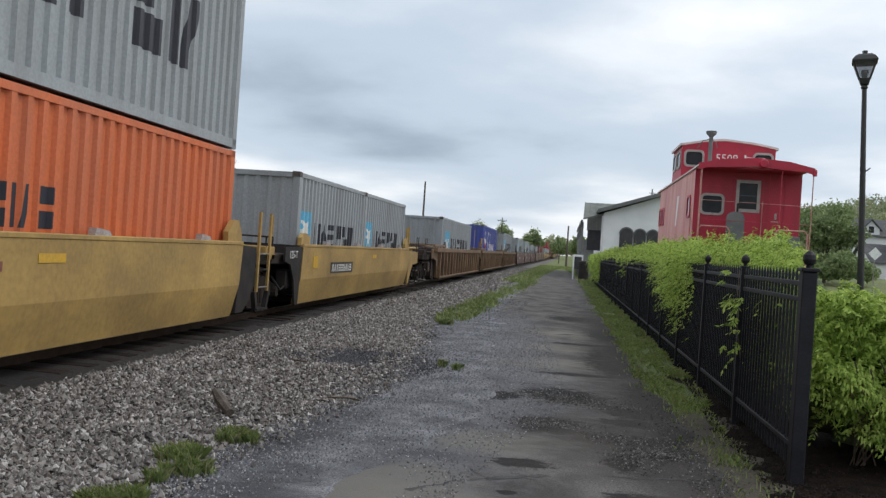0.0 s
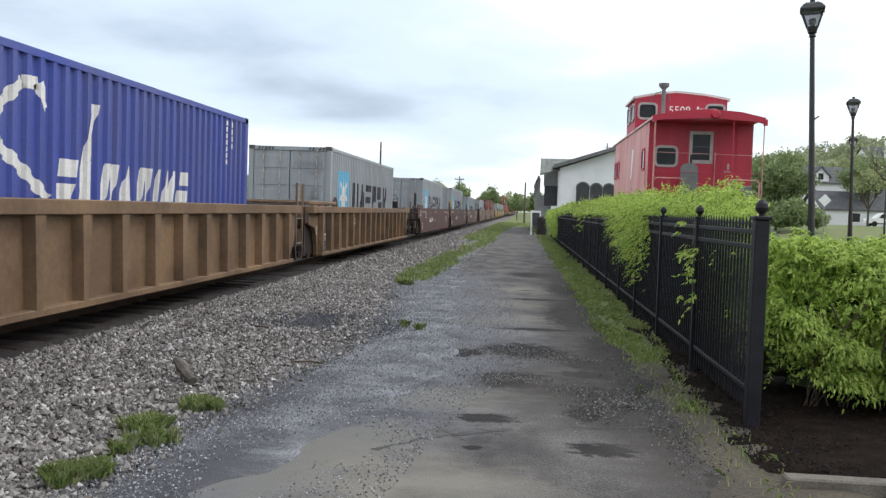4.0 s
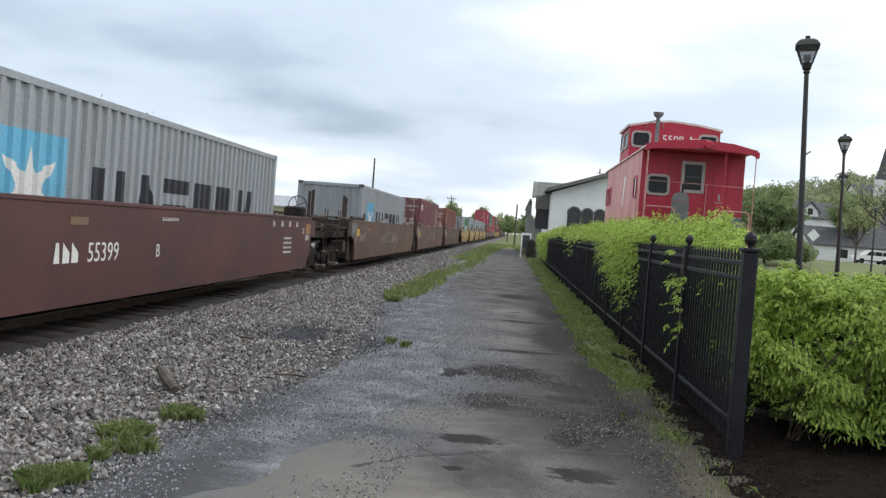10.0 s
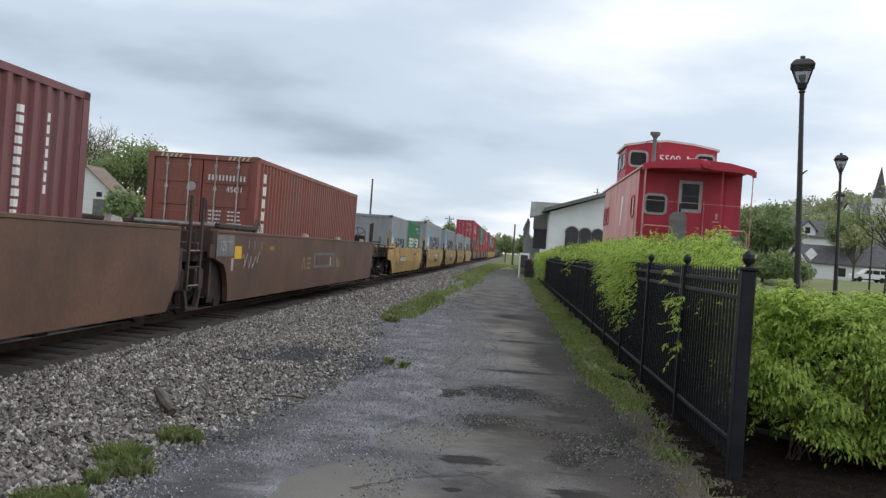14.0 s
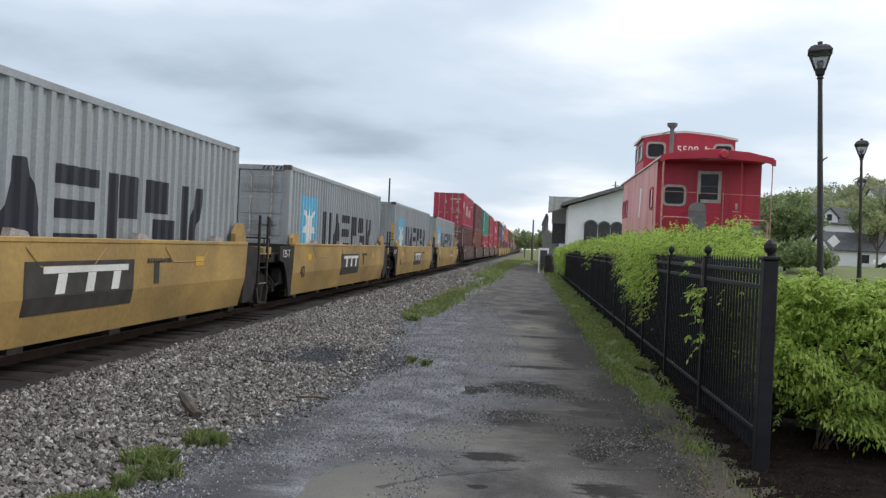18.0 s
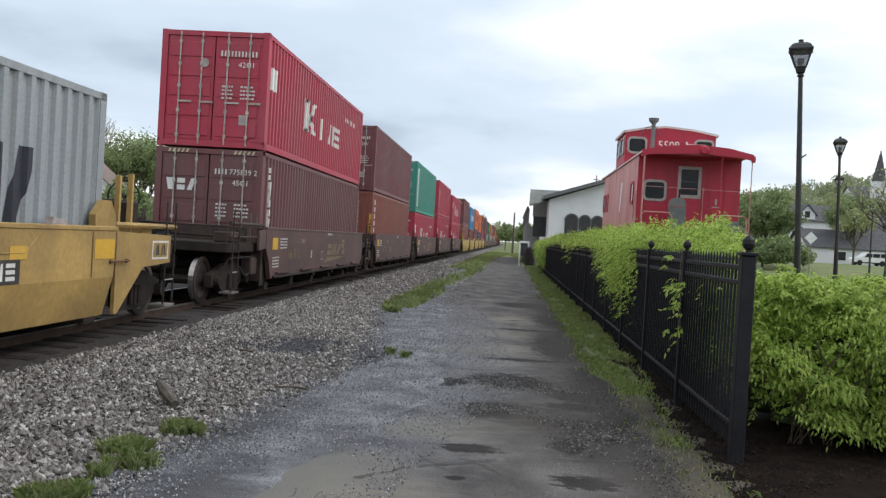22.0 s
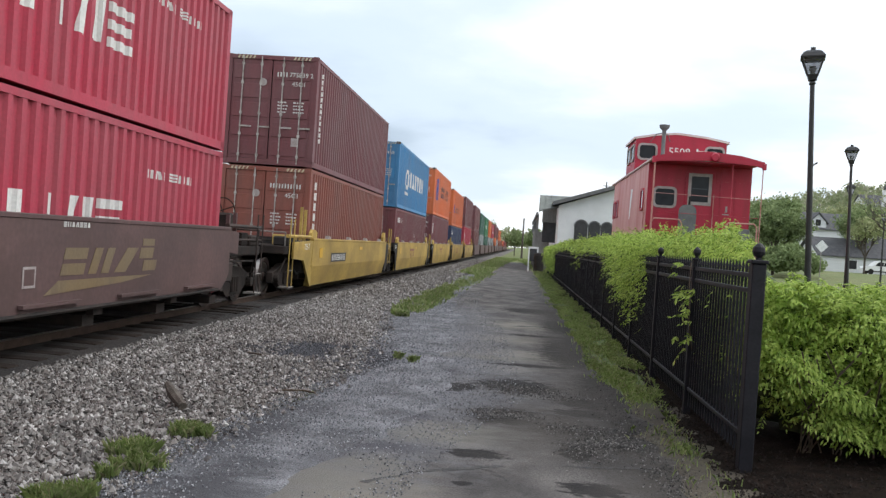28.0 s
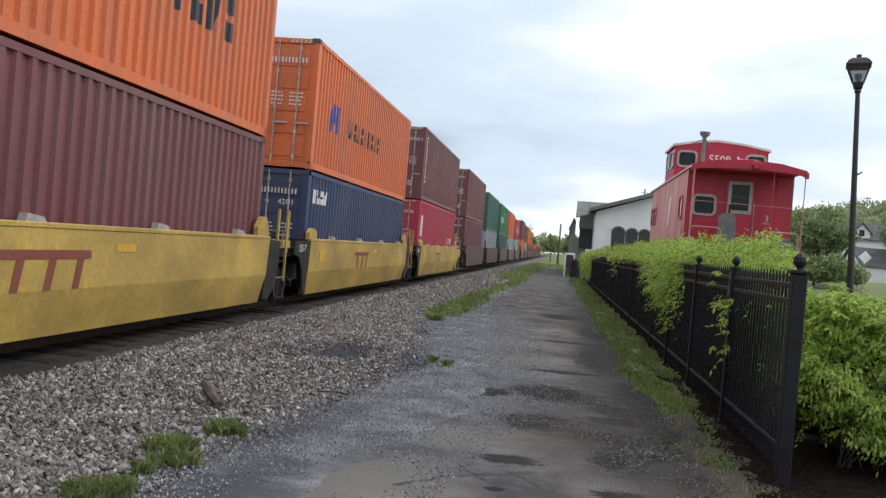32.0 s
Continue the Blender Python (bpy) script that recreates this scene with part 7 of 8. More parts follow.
def hedge_along(y0, y1, seed, dens):
    """The taller hedge behind the fence; it spills over the pickets in places."""
    h = tagged(new("hedge"), "tall bright green hedge spilling over the black fence", "hedge")
    rng = np.random.default_rng(seed)
    n = int((y1 - y0) * dens)
    y = rng.uniform(y0, y1, n)
    x = rng.uniform(1.80, 3.5, n)
    ok = (x < 0.243 * y) & (x > np.interp(y, [8, 12, 14, 17, 20], [2.32, 2.25, 2.0, 2.12, 1.85]))
    x, y = x[ok], y[ok]
    n = len(x)
    top = np.interp(y, [8, 10, 12, 22, 42, 58, 61], [1.66, 1.82, 1.88, 1.95, 1.98, 1.78, 1.2])
    z = top + 0.22 * wobble(x * 1.2, y * 0.9, seed) + 0.10 * wobble(x * 2.5, y * 2.2, seed + 9) - 0.30 * ((x - 2.55) / 0.95) ** 2 + rng.uniform(-0.18, 0.07, n)
    p = [np.stack([x, y, z], 1)]
    o = [np.stack([0.6 * (x - 2.55) + rng.normal(0, 0.4, n), rng.normal(-0.3, 0.5, n), np.full(n, 0.9)], 1)]
    # the face towards the path: dense at the top, thin low down, in hanging patches
    m = int((y1 - y0) * dens * 1.1)
    y = rng.uniform(y0, y1, m)
    z = 0.25 + 1.6 * rng.uniform(0, 1, m) ** 0.7
    spill = np.where((y > 13.0) & (y < 15.5), 1.0, 0) + np.where((y > 16.2) & (y < 18.6), 0.55, 0) + np.where((y > 27) & (y < 29), 0.5, 0) + np.where(y > 46, 1.2, 0)
    spill = spill * (0.75 + 0.6 * wobble(y, z * 2, seed + 5))
    low = np.where(y > 46, 0.1, np.where(y < 16, 0.58, 1.0))
    spill = np.where(y < 13, 0.30, spill)
    low = np.where(y < 13, 0.0, low)
    keep = rng.uniform(0, 1, m) < np.clip(spill * np.clip((z - low) * 1.4, 0, 1) + np.clip((z - np.interp(y, [15, 17, 19, 40, 46], [1.52, 1.58, 1.70, 1.70, 1.5]) - 0.12 * wobble(y * 2, y * 0, seed)) * 2.2, 0, 1), 0, 1)
    y, z = y[keep], z[keep]
    out = np.clip(spill[keep], 0, 1)
    x = np.interp(y, [8, 12.6, 13.6], [2.34, 2.28, 1.98]) - 0.22 * out * np.clip(z - 0.3, 0, 1) + rng.uniform(-0.05, 0.15, len(y))
    p.append(np.stack([x, y, z], 1))
    o.append(np.stack([-np.ones(len(y)), rng.normal(-0.4, 0.4, len(y)), np.full(len(y), 0.15)], 1))
    sprays("leaves", np.concatenate(p), np.concatenate(o), M["hedge"], h, seed, (0.036, 0.070) if y0 < 24 else (0.08, 0.13), 13 if y0 < 24 else 7, (0.16, 0.32))
    # single sprigs that stand out of the top
    q = int((y1 - y0) * (7 if y0 < 24 else 3))
    ys = rng.uniform(y0 + 1.2, y1 - 1, q)
    xs = np.minimum(rng.uniform(2.0, 3.2, q), 0.235 * ys)
    zs = np.interp(ys, [8, 10, 12, 22, 42, 58, 61], [1.58, 1.76, 1.84, 1.94, 1.97, 1.77, 1.2]) - 0.30 * ((xs - 2.55) / 0.95) ** 2 + rng.uniform(0.0, 0.10, q)
    stem = np.repeat(np.stack([xs, ys, zs], 1), 3, 0) + np.tile(np.array([[0, 0, 0.0], [0.01, 0, 0.08], [-0.01, 0.01, 0.15]]), (q, 1))
    sprays("sprig_growth", stem, np.tile(np.array([[0.0, -0.1, 2.4]]), (3 * q, 1)), M["hedge"], h, seed + 60, (0.04, 0.07), 6, (0.10, 0.20), 0.1)
    k = max(2, int((y1 - y0) / 4))
    for i in range(k):
        ya = y0 + (y1 - y0) * (i + 0.5) / k
        tt = float(np.interp(ya, [8, 10, 12, 22, 42, 58, 61], [1.6, 1.78, 1.86, 1.84, 1.8, 1.6, 1.1]))
        wide = min(0.66, max(0.12, (0.235 * (ya - (y1 - y0) / k * 0.5) - 2.05) / 2))
        near = float(np.interp(ya, [8, 12.8, 14], [0.30, 0.24, 0.0]))
        tt -= 0.6 * near
        core("inner_shade_mass", h, 2.08 + near + wide, ya, tt / 2, wide, (y1 - y0) / k * 0.56, tt / 2, seed + i, M["hedgecore"])


hedge_cross(7.15, 9.6, 1.49, 11)
hedge_along(8.6, 24.0, 21, 330)
hedge_along(24.0, 61.0, 31, 62)

# thin shoots that grow out between the pickets
shoots = tagged(new("shrub_shoots"), "thin leafy shoots growing out through the fence pickets", "shoots")
rng = np.random.default_rng(71)
pp = np.concatenate([np.stack([rng.normal(1.80, 0.05, 17), rng.normal(9.35, 0.20, 17), rng.uniform(0.70, 1.38, 17)], 1),
                     np.stack([rng.normal(1.80, 0.04, 7), rng.normal(9.7, 0.12, 7), rng.uniform(1.2, 1.6, 7)], 1)])
sprays("leaves", pp, np.tile(np.array([[-0.7, -0.5, 0.1]]), (len(pp), 1)), M["hedge"], shoots, 72, (0.05, 0.08), 7, (0.08, 0.16))
g = Geo().tube([(1.98, 9.5, 0.2), (1.86, 9.4, 0.7), (1.80, 9.35, 1.0), (1.79, 9.4, 1.35), (1.85, 9.7, 1.6)], 0.006, 5)
g.part("stem", M["twig"], shoots)


# ---- the red caboose on its siding ----
def rounded(x0, x1, z0, z1, r, n=4):
    out = []
    for cx, cz, a0 in ((x1 - r, z0 + r, -90), (x1 - r, z1 - r, 0), (x0 + r, z1 - r, 90), (x0 + r, z0 + r, 180)):
        for i in range(n + 1):
            a = radians(a0 + 90 * i / n)
            out.append((cx + r * math.cos(a), cz + r * math.sin(a)))
    return out


def framed_window(parent, plane, x0, x1, z0, z1, at, r, trim, name="window"):
    """A round-cornered window in an end (plane 'y') or side (plane 'x') wall, facing -y or -x."""
    axis = 1 if plane == "y" else 0
    w = Geo().prism(rounded(x0, x1, z0, z1, r)[::1], axis, at - 0.012, at + 0.01).part(name, M["glass"], parent, "dark window glass")
    outer, inner = rounded(x0 - 0.07, x1 + 0.07, z0 - 0.07, z1 + 0.07, r + 0.05), rounded(x0, x1, z0, z1, r)
    n = len(outer)
    g = Geo()

    def pt(p, d):
        q = list(p)
        q.insert(axis, d)
        return tuple(q)
    vs = [pt(p, at - 0.035) for p in outer] + [pt(p, at - 0.035) for p in inner] + [pt(p, at + 0.005) for p in outer] + [pt(p, at - 0.01) for p in inner]
    fs = []
    for i in range(n):
        j = (i + 1) % n
        fs += [(i, j, n + j, n + i), (2 * n + i, 2 * n + j, j, i), (n + i, n + j, 3 * n + j, 3 * n + i)]
    g.add(vs, fs).part("window_frame", trim, w, "pale rounded window frame")
    return w


def caboose():
    c = thing("caboose", "faded red caboose with a cupola and a roofed end platform", "caboose", pose(5.19, 26.8, 0))
    HW = 1.515
    EZ, DECK, BZ = 4.48, 1.62, 1.45
    roof = [(-HW - 0.05, EZ), (-HW - 0.05, EZ + 0.05), (-0.9, EZ + 0.20), (0, EZ + 0.26), (0.9, EZ + 0.20), (HW + 0.05, EZ + 0.05), (HW + 0.05, EZ)]
    # body: end walls and sides
    Geo().box(-HW, -HW + 0.06, 0.06, 9.6, BZ, EZ).part("side_wall", M["cabpink"], c, "sun-faded pinkish red side with a pale stripe")
    Geo().box(HW - 0.06, HW, 0.06, 9.6, BZ, EZ).part("side_wall", M["cabred"], c)
    for y in (0.0, 9.6):
        Geo().prism([(-HW, BZ), (HW, BZ), (HW, EZ), (0.9, EZ + 0.15), (0, EZ + 0.2), (-0.9, EZ + 0.15), (-HW, EZ)], 1, y, y + 0.06).part("end_wall", M["cabred"], c)
    Geo().prism(roof, 1, -1.0, 10.6).part("roof", M["cabroof"], c, "weathered pale roof")
    g = Geo().prism([(-HW - 0.07, EZ - 0.13), (-HW - 0.07, EZ + 0.06), (-0.9, EZ + 0.21), (0, EZ + 0.28), (0.9, EZ + 0.21), (HW + 0.07, EZ + 0.06), (HW + 0.07, EZ - 0.13),
                     (HW * 0.9, EZ - 0.06), (0, EZ + 0.02), (-HW * 0.9, EZ - 0.06)], 1, -1.06, -1.0)
    g.part("roof_fascia", M["cabred"], c, "red curved roof fascia")
    Geo().box(-HW + 0.05, HW - 0.05, -0.98, 0.0, EZ - 0.04, EZ - 0.01).part("platform_ceiling", M["cabred"], c)
    Geo().lathe([(0.0, -0.10), (0.10, -0.10), (0.13, -0.05), (0.13, 0.0)], (0.18, -1.06, EZ + 0.12), 14, 1).part("marker_lamp", M["cabred"], c, "round red lamp housing")
    # platform, steps, buffer beam
    Geo().box(-HW, HW, -1.0, 0.0, DECK - 0.18, DECK - 0.06, 0.01).part("platform", M["black"], c)
    Geo().box(-HW, HW, -1.08, -0.98, 0.95, 1.45, 0.02).part("buffer_beam", M["cabred"], c)
    Geo().box(-0.9, 0.9, 0, 9.6, 1.05, 1.4).part("underframe", M["darksteel"], c)
    for y in (1.6, 8.0):
        truck(c, y).matrix_basis = pose(0, y, 0.15)
    # end windows and door
    framed_window(c, "y", -1.275, -0.715, 3.20, 3.70, 0.0, 0.10, M["trim"])
    d = Geo().box(-0.42, 0.45, -0.03, 0.0, 1.7, 4.24, 0.01).part("end_door", M["cabred"], c)
    Geo().box(-0.24, 0.27, -0.036, -0.028, 3.36, 4.12).part("door_glass", M["glass"], d, "dark door glass")
    g = Geo()
    for x0, x1, z0, z1 in ((-0.33, -0.24, 3.26, 4.21), (0.27, 0.36, 3.26, 4.21), (-0.24, 0.27, 4.12, 4.21), (-0.24, 0.27, 3.26, 3.36)):
        g.box(x0, x1, -0.05, -0.026, z0, z1)
    g.part("door_trim", M["trim"], d, "pale grey window trim")
    Geo().box(-0.24, 0.27, -0.045, -0.03, 3.74, 3.765).part("glazing_bar", M["cardark"], d)
    Geo().cyl((0.42, -0.08, 2.6), (0.42, -0.08, 3.6), 0.014, None, 6).part("door_handle", M["grab"], d)
    # riveted seams
    for x in (0.62, 1.05):
        Geo().box(x, x + 0.02, -0.012, 0.002, BZ, EZ).part("seam", M["cabred"], c)
    for z in (2.6, 4.0):
        Geo().box(-HW, HW, -0.010, 0.002, z, z + 0.03).part("seam", M["cabred"], c)
    # hand rails, posts
    for x, r in ((-HW + 0.02, 0.026), (HW + 0.045, 0.015)):
        Geo().cyl((x, -1.02, 1.0), (x, -1.02, EZ - 0.02), r, None, 8).part("corner_post", M["grab"], c, "pale round platform corner post")
    Geo().box(HW + 0.02, HW + 0.12, -1.08, -0.98, EZ - 0.16, EZ + 0.02, 0.01).part("eave_bracket", M["cabred"], c)
    Geo().cyl((0.72, -0.97, 1.6), (0.72, -0.97, EZ), 0.016, None, 6).part("platform_post", M["cabred"], c)
    for x0, x1 in ((-HW, -0.60), (0.60, HW)):
        Geo().tube([(x0 + 0.02, -1.0, 1.6), (x0 + 0.02, -1.0, 2.65), (x0 + 0.10, -1.0, 2.76), (x1 - 0.10, -1.0, 2.76), (x1 - 0.02, -1.0, 2.65), (x1 - 0.02, -1.0, 1.6)], 0.022, 6).part(
            "hand_rail", M["grab"], c, "pale curved platform handrail")
    Geo().cyl((-HW, -1.0, 3.50), (HW, -1.0, 3.46), 0.008, None, 5).part("safety_chain", M["grab"], c)
    Geo().cyl((-HW, -1.0, 2.95), (HW, -1.0, 2.93), 0.008, None, 5).part("safety_chain", M["cabred"], c)
    Geo().prism(rounded(-0.71, -0.21, 2.0, 3.21, 0.20), 1, -0.93, -0.88).part("end_gate_panel", M["fascia"], c, "dark grey gate panel")
    Geo().cyl((-0.42, -0.9, 3.1), (-0.42, -0.9, 3.45), 0.03, None, 8).part("brake_stand", M["darksteel"], c)
    Geo().box(0.70, 1.30, -1.02, -0.98, 1.7, 2.6, 0.02).part("side_gate_panel", M["fascia"], c, "dark grey gate panel")
    Geo().box(0.72, 0.95, -0.015, 0.0, 3.02, 3.05).box(0.80, 0.86, -0.015, 0.0, 3.1, 3.28).part("stencil_mark", M["trim"], c)
    # side windows, grab irons and a pale stripe
    for y in (0.75, 7.9, 8.9):
        framed_window(c, "x", y, y + 0.55, 3.12, 3.68, -HW, 0.06, M["cabred"])
    Geo().prism([(4.0, 2.9), (4.25, 2.9), (4.05, 3.9), (3.6, 3.9)], 0, -HW - 0.005, -HW - 0.002).part("emblem_stripe", M["stucco"], c, "pale worn emblem stripe")
    Geo().cyl((-HW - 0.05, 0.2, 1.9), (-HW - 0.05, 0.2, 3.3), 0.014, None, 6).part("grab_iron", M["grab"], c)
    # cupola
    y0, y1, zc = 3.6, 6.0, 5.63
    g = Geo().box(-HW, HW, y0, y0 + 0.05, EZ, zc)
    g.part("cupola_front", M["cabred"], c)
    Geo().box(-HW, HW, y1 - 0.05, y1, EZ, zc).part("cupola_back", M["cabred"], c)
    for x in (-HW, HW - 0.05):
        Geo().box(x, x + 0.05, y0 + 0.05, y1 - 0.05, EZ, zc).part("cupola_side", M["cabred"], c)
    Geo().prism([(-HW - 0.08, zc - 0.03), (-HW - 0.08, zc + 0.05), (-0.8, zc + 0.21), (-0.15, zc + 0.27), (0.8, zc + 0.19), (HW + 0.08, zc + 0.05), (HW + 0.08, zc - 0.03),
                 (HW - 0.05, zc + 0.0), (0.8, zc + 0.12), (-0.15, zc + 0.20), (-0.8, zc + 0.14), (-HW + 0.05, zc + 0.0)], 1, y0 - 0.03, y1 + 0.03).part("cupola_roof", M["cabroof"], c, "weathered pale cupola roof")
    Geo().prism([(-HW, zc - 0.06), (-HW, zc + 0.01), (-0.8, zc + 0.15), (-0.15, zc + 0.21), (0.8, zc + 0.13), (HW, zc + 0.01), (HW, zc - 0.06)], 1, y0 - 0.004, y0 + 0.02).part("cupola_gable", M["cabred"], c)
    for x0 in (-1.38, 0.86):
        framed_window(c, "y", x0, x0 + 0.53, 4.98, 5.42, y0, 0.10, M["trim"])
    framed_window(c, "x", y0 + 0.25, y0 + 1.0, 4.95, 5.42, -HW, 0.08, M["trim"])
    framed_window(c, "x", y0 + 1.35, y0 + 2.1, 4.95, 5.42, -HW, 0.08, M["trim"])
    lettering("road_number", "5509", 0.37, M["white"], c, Matrix.Translation((-0.42, y0 - 0.008, 5.13)) @ REAR)
    Geo().box(0.52, 0.58, y0 - 0.008, y0 - 0.004, 5.13, 5.39).part("road_number", M["white"], c)
    # stove pipe and roof grabs
    Geo().lathe([(0.065, EZ + 0.1), (0.065, 5.83), (0.09, 5.86), (0.16, 5.93), (0.175, 6.02), (0.05, 6.035)], (-0.72, 2.8, 0), 14).part("stove_pipe", M["fascia"], c, "dark flared stove pipe")
    Geo().tube([(-1.05, 3.5, EZ + 1.05), (-0.9, 3.2, EZ + 1.28), (-0.72, 2.9, EZ + 1.3), (-0.5, 3.3, EZ + 1.28), (-0.4, 3.5, EZ + 1.1)], 0.015, 5).part("roof_grab", M["fascia"], c)
    Geo().box(-0.25, 0.25, -0.9, 3.5, EZ + 0.27, EZ + 0.30).part("roof_walk", M["cabroof"], c)
    return c


caboose()
siding = tagged(new("siding_track"), "short display track under the caboose", "track", "", "structure")
for x in (4.54, 6.04):
    Geo().box(x - 0.035, x + 0.035, 22, 60, -0.03, 0.15).part("rail", M["steel"], siding)
for i in range(24):
    Geo().box(4.0, 6.6, 23 + i * 0.6, 23.22 + i * 0.6, -0.1, 0.0).part("tie", M["tie"], siding)

# ---- the depot ----
def depot():
    d = thing("depot", "white painted depot with a green metal roof", "building", pose(0, 66, 0))
    XL, XR, YB = 2.66, 15.5, 30.0
    ridge = (XL + XR) / 2

    def rake(x):
        return 5.23 + (x - XL) * 0.33
    top = rake(ridge)
    Geo().prism([(XL, -0.1), (XR, -0.1), (XR, 5.0), (ridge, top - 0.1), (XL, 5.0)], 1, 0.0, 0.25).part("gable_wall", M["stucco"], d)
    Geo().prism([(XL, -0.1), (XR, -0.1), (XR, 5.0), (ridge, top - 0.1), (XL, 5.0)], 1, YB, YB + 0.25).part("gable_wall", M["stucco"], d)
    for x in (XL, XR - 0.25):
        Geo().box(x, x + 0.25, 0.25, YB, -0.1, 5.0).part("side_wall", M["stucco"], d)
    for sx in (0, 1):
        xs = (XL - 0.5, ridge) if sx == 0 else (ridge, XR + 0.9)
        z0, z1 = (rake(xs[0]), top) if sx == 0 else (top, top - 0.33 * (xs[1] - xs[0]))
        Geo().add([(xs[0], -0.7, z0), (xs[1], -0.7, z1), (xs[1], YB + 0.6, z1), (xs[0], YB + 0.6, z0), (xs[0], -0.7, z0 + 0.12), (xs[1], -0.7, z1 + 0.12),
                   (xs[1], YB + 0.6, z1 + 0.12), (xs[0], YB + 0.6, z0 + 0.12)],
                  [(3, 2, 1, 0), (4, 5, 6, 7), (0, 1, 5, 4), (1, 2, 6, 5), (2, 3, 7, 6), (3, 0, 4, 7)]).part("roof_slope", M["greenroof"], d, "weathered green metal roof slope")
        Geo().add([(xs[0], -0.74, z0 - 0.12), (xs[1], -0.74, z1 - 0.12), (xs[1], -0.74, z1 + 0.16), (xs[0], -0.74, z0 + 0.16),
                   (xs[0], -0.66, z0 - 0.12), (xs[1], -0.66, z1 - 0.12), (xs[1], -0.66, z1 + 0.16), (xs[0], -0.66, z0 + 0.16)],
                  [(0, 1, 2, 3), (7, 6, 5, 4), (0, 4, 5, 1), (3, 2, 6, 7), (0, 3, 7, 4), (1, 5, 6, 2)]).part("rake_board", M["fascia"], d, "dark grey rake board")
    # loading dock canopy beside the track: its hipped end faces the path
    Geo().add([(1.18, 1.2, 4.58), (4.0, 1.2, 5.3), (4.1, 4.6, 5.98), (1.30, 4.6, 5.95), (1.18, 1.2, 4.46), (4.0, 1.2, 5.18), (4.1, 4.6, 5.86), (1.30, 4.6, 5.83)],
              [(0, 1, 2, 3), (7, 6, 5, 4), (0, 3, 7, 4), (1, 0, 4, 5), (2, 1, 5, 6), (3, 2, 6, 7)]).part("canopy_roof", M["greenroof"], d, "weathered green hipped canopy")
    for i in range(7):
        f = i / 6
        xa, za = 1.2 + 2.7 * f, 4.58 + 0.69 * f
        Geo().cyl((xa, 1.2, za + 0.02), (xa + 0.1, 4.6, 5.97), 0.025, None, 5).part("roof_seam", M["greenroof"], d)
    Geo().box(1.05, 1.2, 3.1, YB, 4.2, 4.5).part("canopy_fascia", M["fascia"], d)
    # recessed dark doorway with boards above, pale dock side
    Geo().box(1.55, 2.74, 4.2, 4.3, 3.75, 5.0).part("board_panel", M["boards"], d, "grey weathered boards")
    Geo().box(1.62, 2.73, 4.0, 4.1, 2.2, 3.78).part("dark_door", M["darkdoor"], d, "dark painted freight door")
    Geo().box(1.15, 2.2, 4.4, 4.5, 0.0, 3.0).part("dock_side", M["boards"], d)
    Geo().box(1.0, 2.74, 4.45, YB, 0.6, 0.8).part("dock_deck", M["boards"], d)
    for y in (4.6, 10, 16, 22):
        Geo().box(1.12, 1.3, y, y + 0.18, 0.0, 4.4).part("dock_post", M["boards"], d)
        Geo().box(1.02, 1.1, y, y + 0.9, 3.2, 3.9).part("bracket", M["fascia"], d)
    # three arched shuttered openings
    for x0, x1 in ((3.88, 4.85), (4.91, 5.78), (5.84, 6.70)):
        r = (x1 - x0) / 2
        arch = [(x0, 1.2), (x1, 1.2)] + [((x0 + x1) / 2 + r * math.cos(math.pi * i / 10), 3.50 + r * math.sin(math.pi * i / 10)) for i in range(11)]
        o = Geo().prism(arch, 1, -0.06, -0.005).part("arched_opening", M["darkdoor"], d, "dark arched shuttered opening")
        arch2 = [((x0 + x1) / 2 + k * math.cos(math.pi * i / 10), 3.50 + k * math.sin(math.pi * i / 10)) for k in (r + 0.06,) for i in range(11)]
        inner = [((x0 + x1) / 2 + (r - 0.04) * math.cos(math.pi * i / 10), 3.50 + (r - 0.04) * math.sin(math.pi * i / 10)) for i in range(10, -1, -1)]
        g = Geo()
        for (a, b), (e, f) in zip(zip(arch2, inner[::-1]), list(zip(arch2, inner[::-1]))[1:]):
            g.add([(a[0], -0.10, a[1]), (e[0], -0.10, e[1]), (f[0], -0.10, f[1]), (b[0], -0.10, b[1])], [(0, 1, 2, 3)])
            g.add([(a[0], -0.10, a[1]), (a[0], 0.0, a[1]), (e[0], 0.0, e[1]), (e[0], -0.10, e[1])], [(0, 1, 2, 3)])
        g.part("arch_trim", M["fascia"], o, "grey arch moulding")
    # small roof vent
    Geo().cyl((6.3, 3, 6.0), (6.3, 3, 7.2), 0.05, None, 6).box(6.05, 6.55, 2.97, 3.03, 6.85, 6.90).part("roof_vent", M["fascia"], d)


depot()
b = thing("litter_bin", "dark round litter bin at the path's end", "bin", pose(1.35, 62.5, 0))
Geo().lathe([(0.30, -0.1), (0.36, 0.05), (0.36, 1.15), (0.32, 1.2), (0.30, 1.05)], n=14).part("drum", M["black"], b)
Geo().lathe([(0.38, 1.2), (0.38, 1.26), (0.2, 1.36), (0.02, 1.38)], n=14).part("lid", M["black"], b)
s = thing("notice_frame", "small white notice frame on two posts", "sign", pose(0.62, 63.4, 0))
for x in (0.0, 0.62):
    Geo().box(x - 0.05, x + 0.05, -0.04, 0.04, -0.1, 1.75, 0.01).part("post", M["carwhite"], s)
Geo().box(-0.05, 0.67, -0.03, 0.03, 1.62, 1.76, 0.01).part("top_rail", M["carwhite"], s)
Geo().box(0.06, 0.56, -0.015, 0.015, 0.7, 1.6).part("board", M["darkdoor"], s)


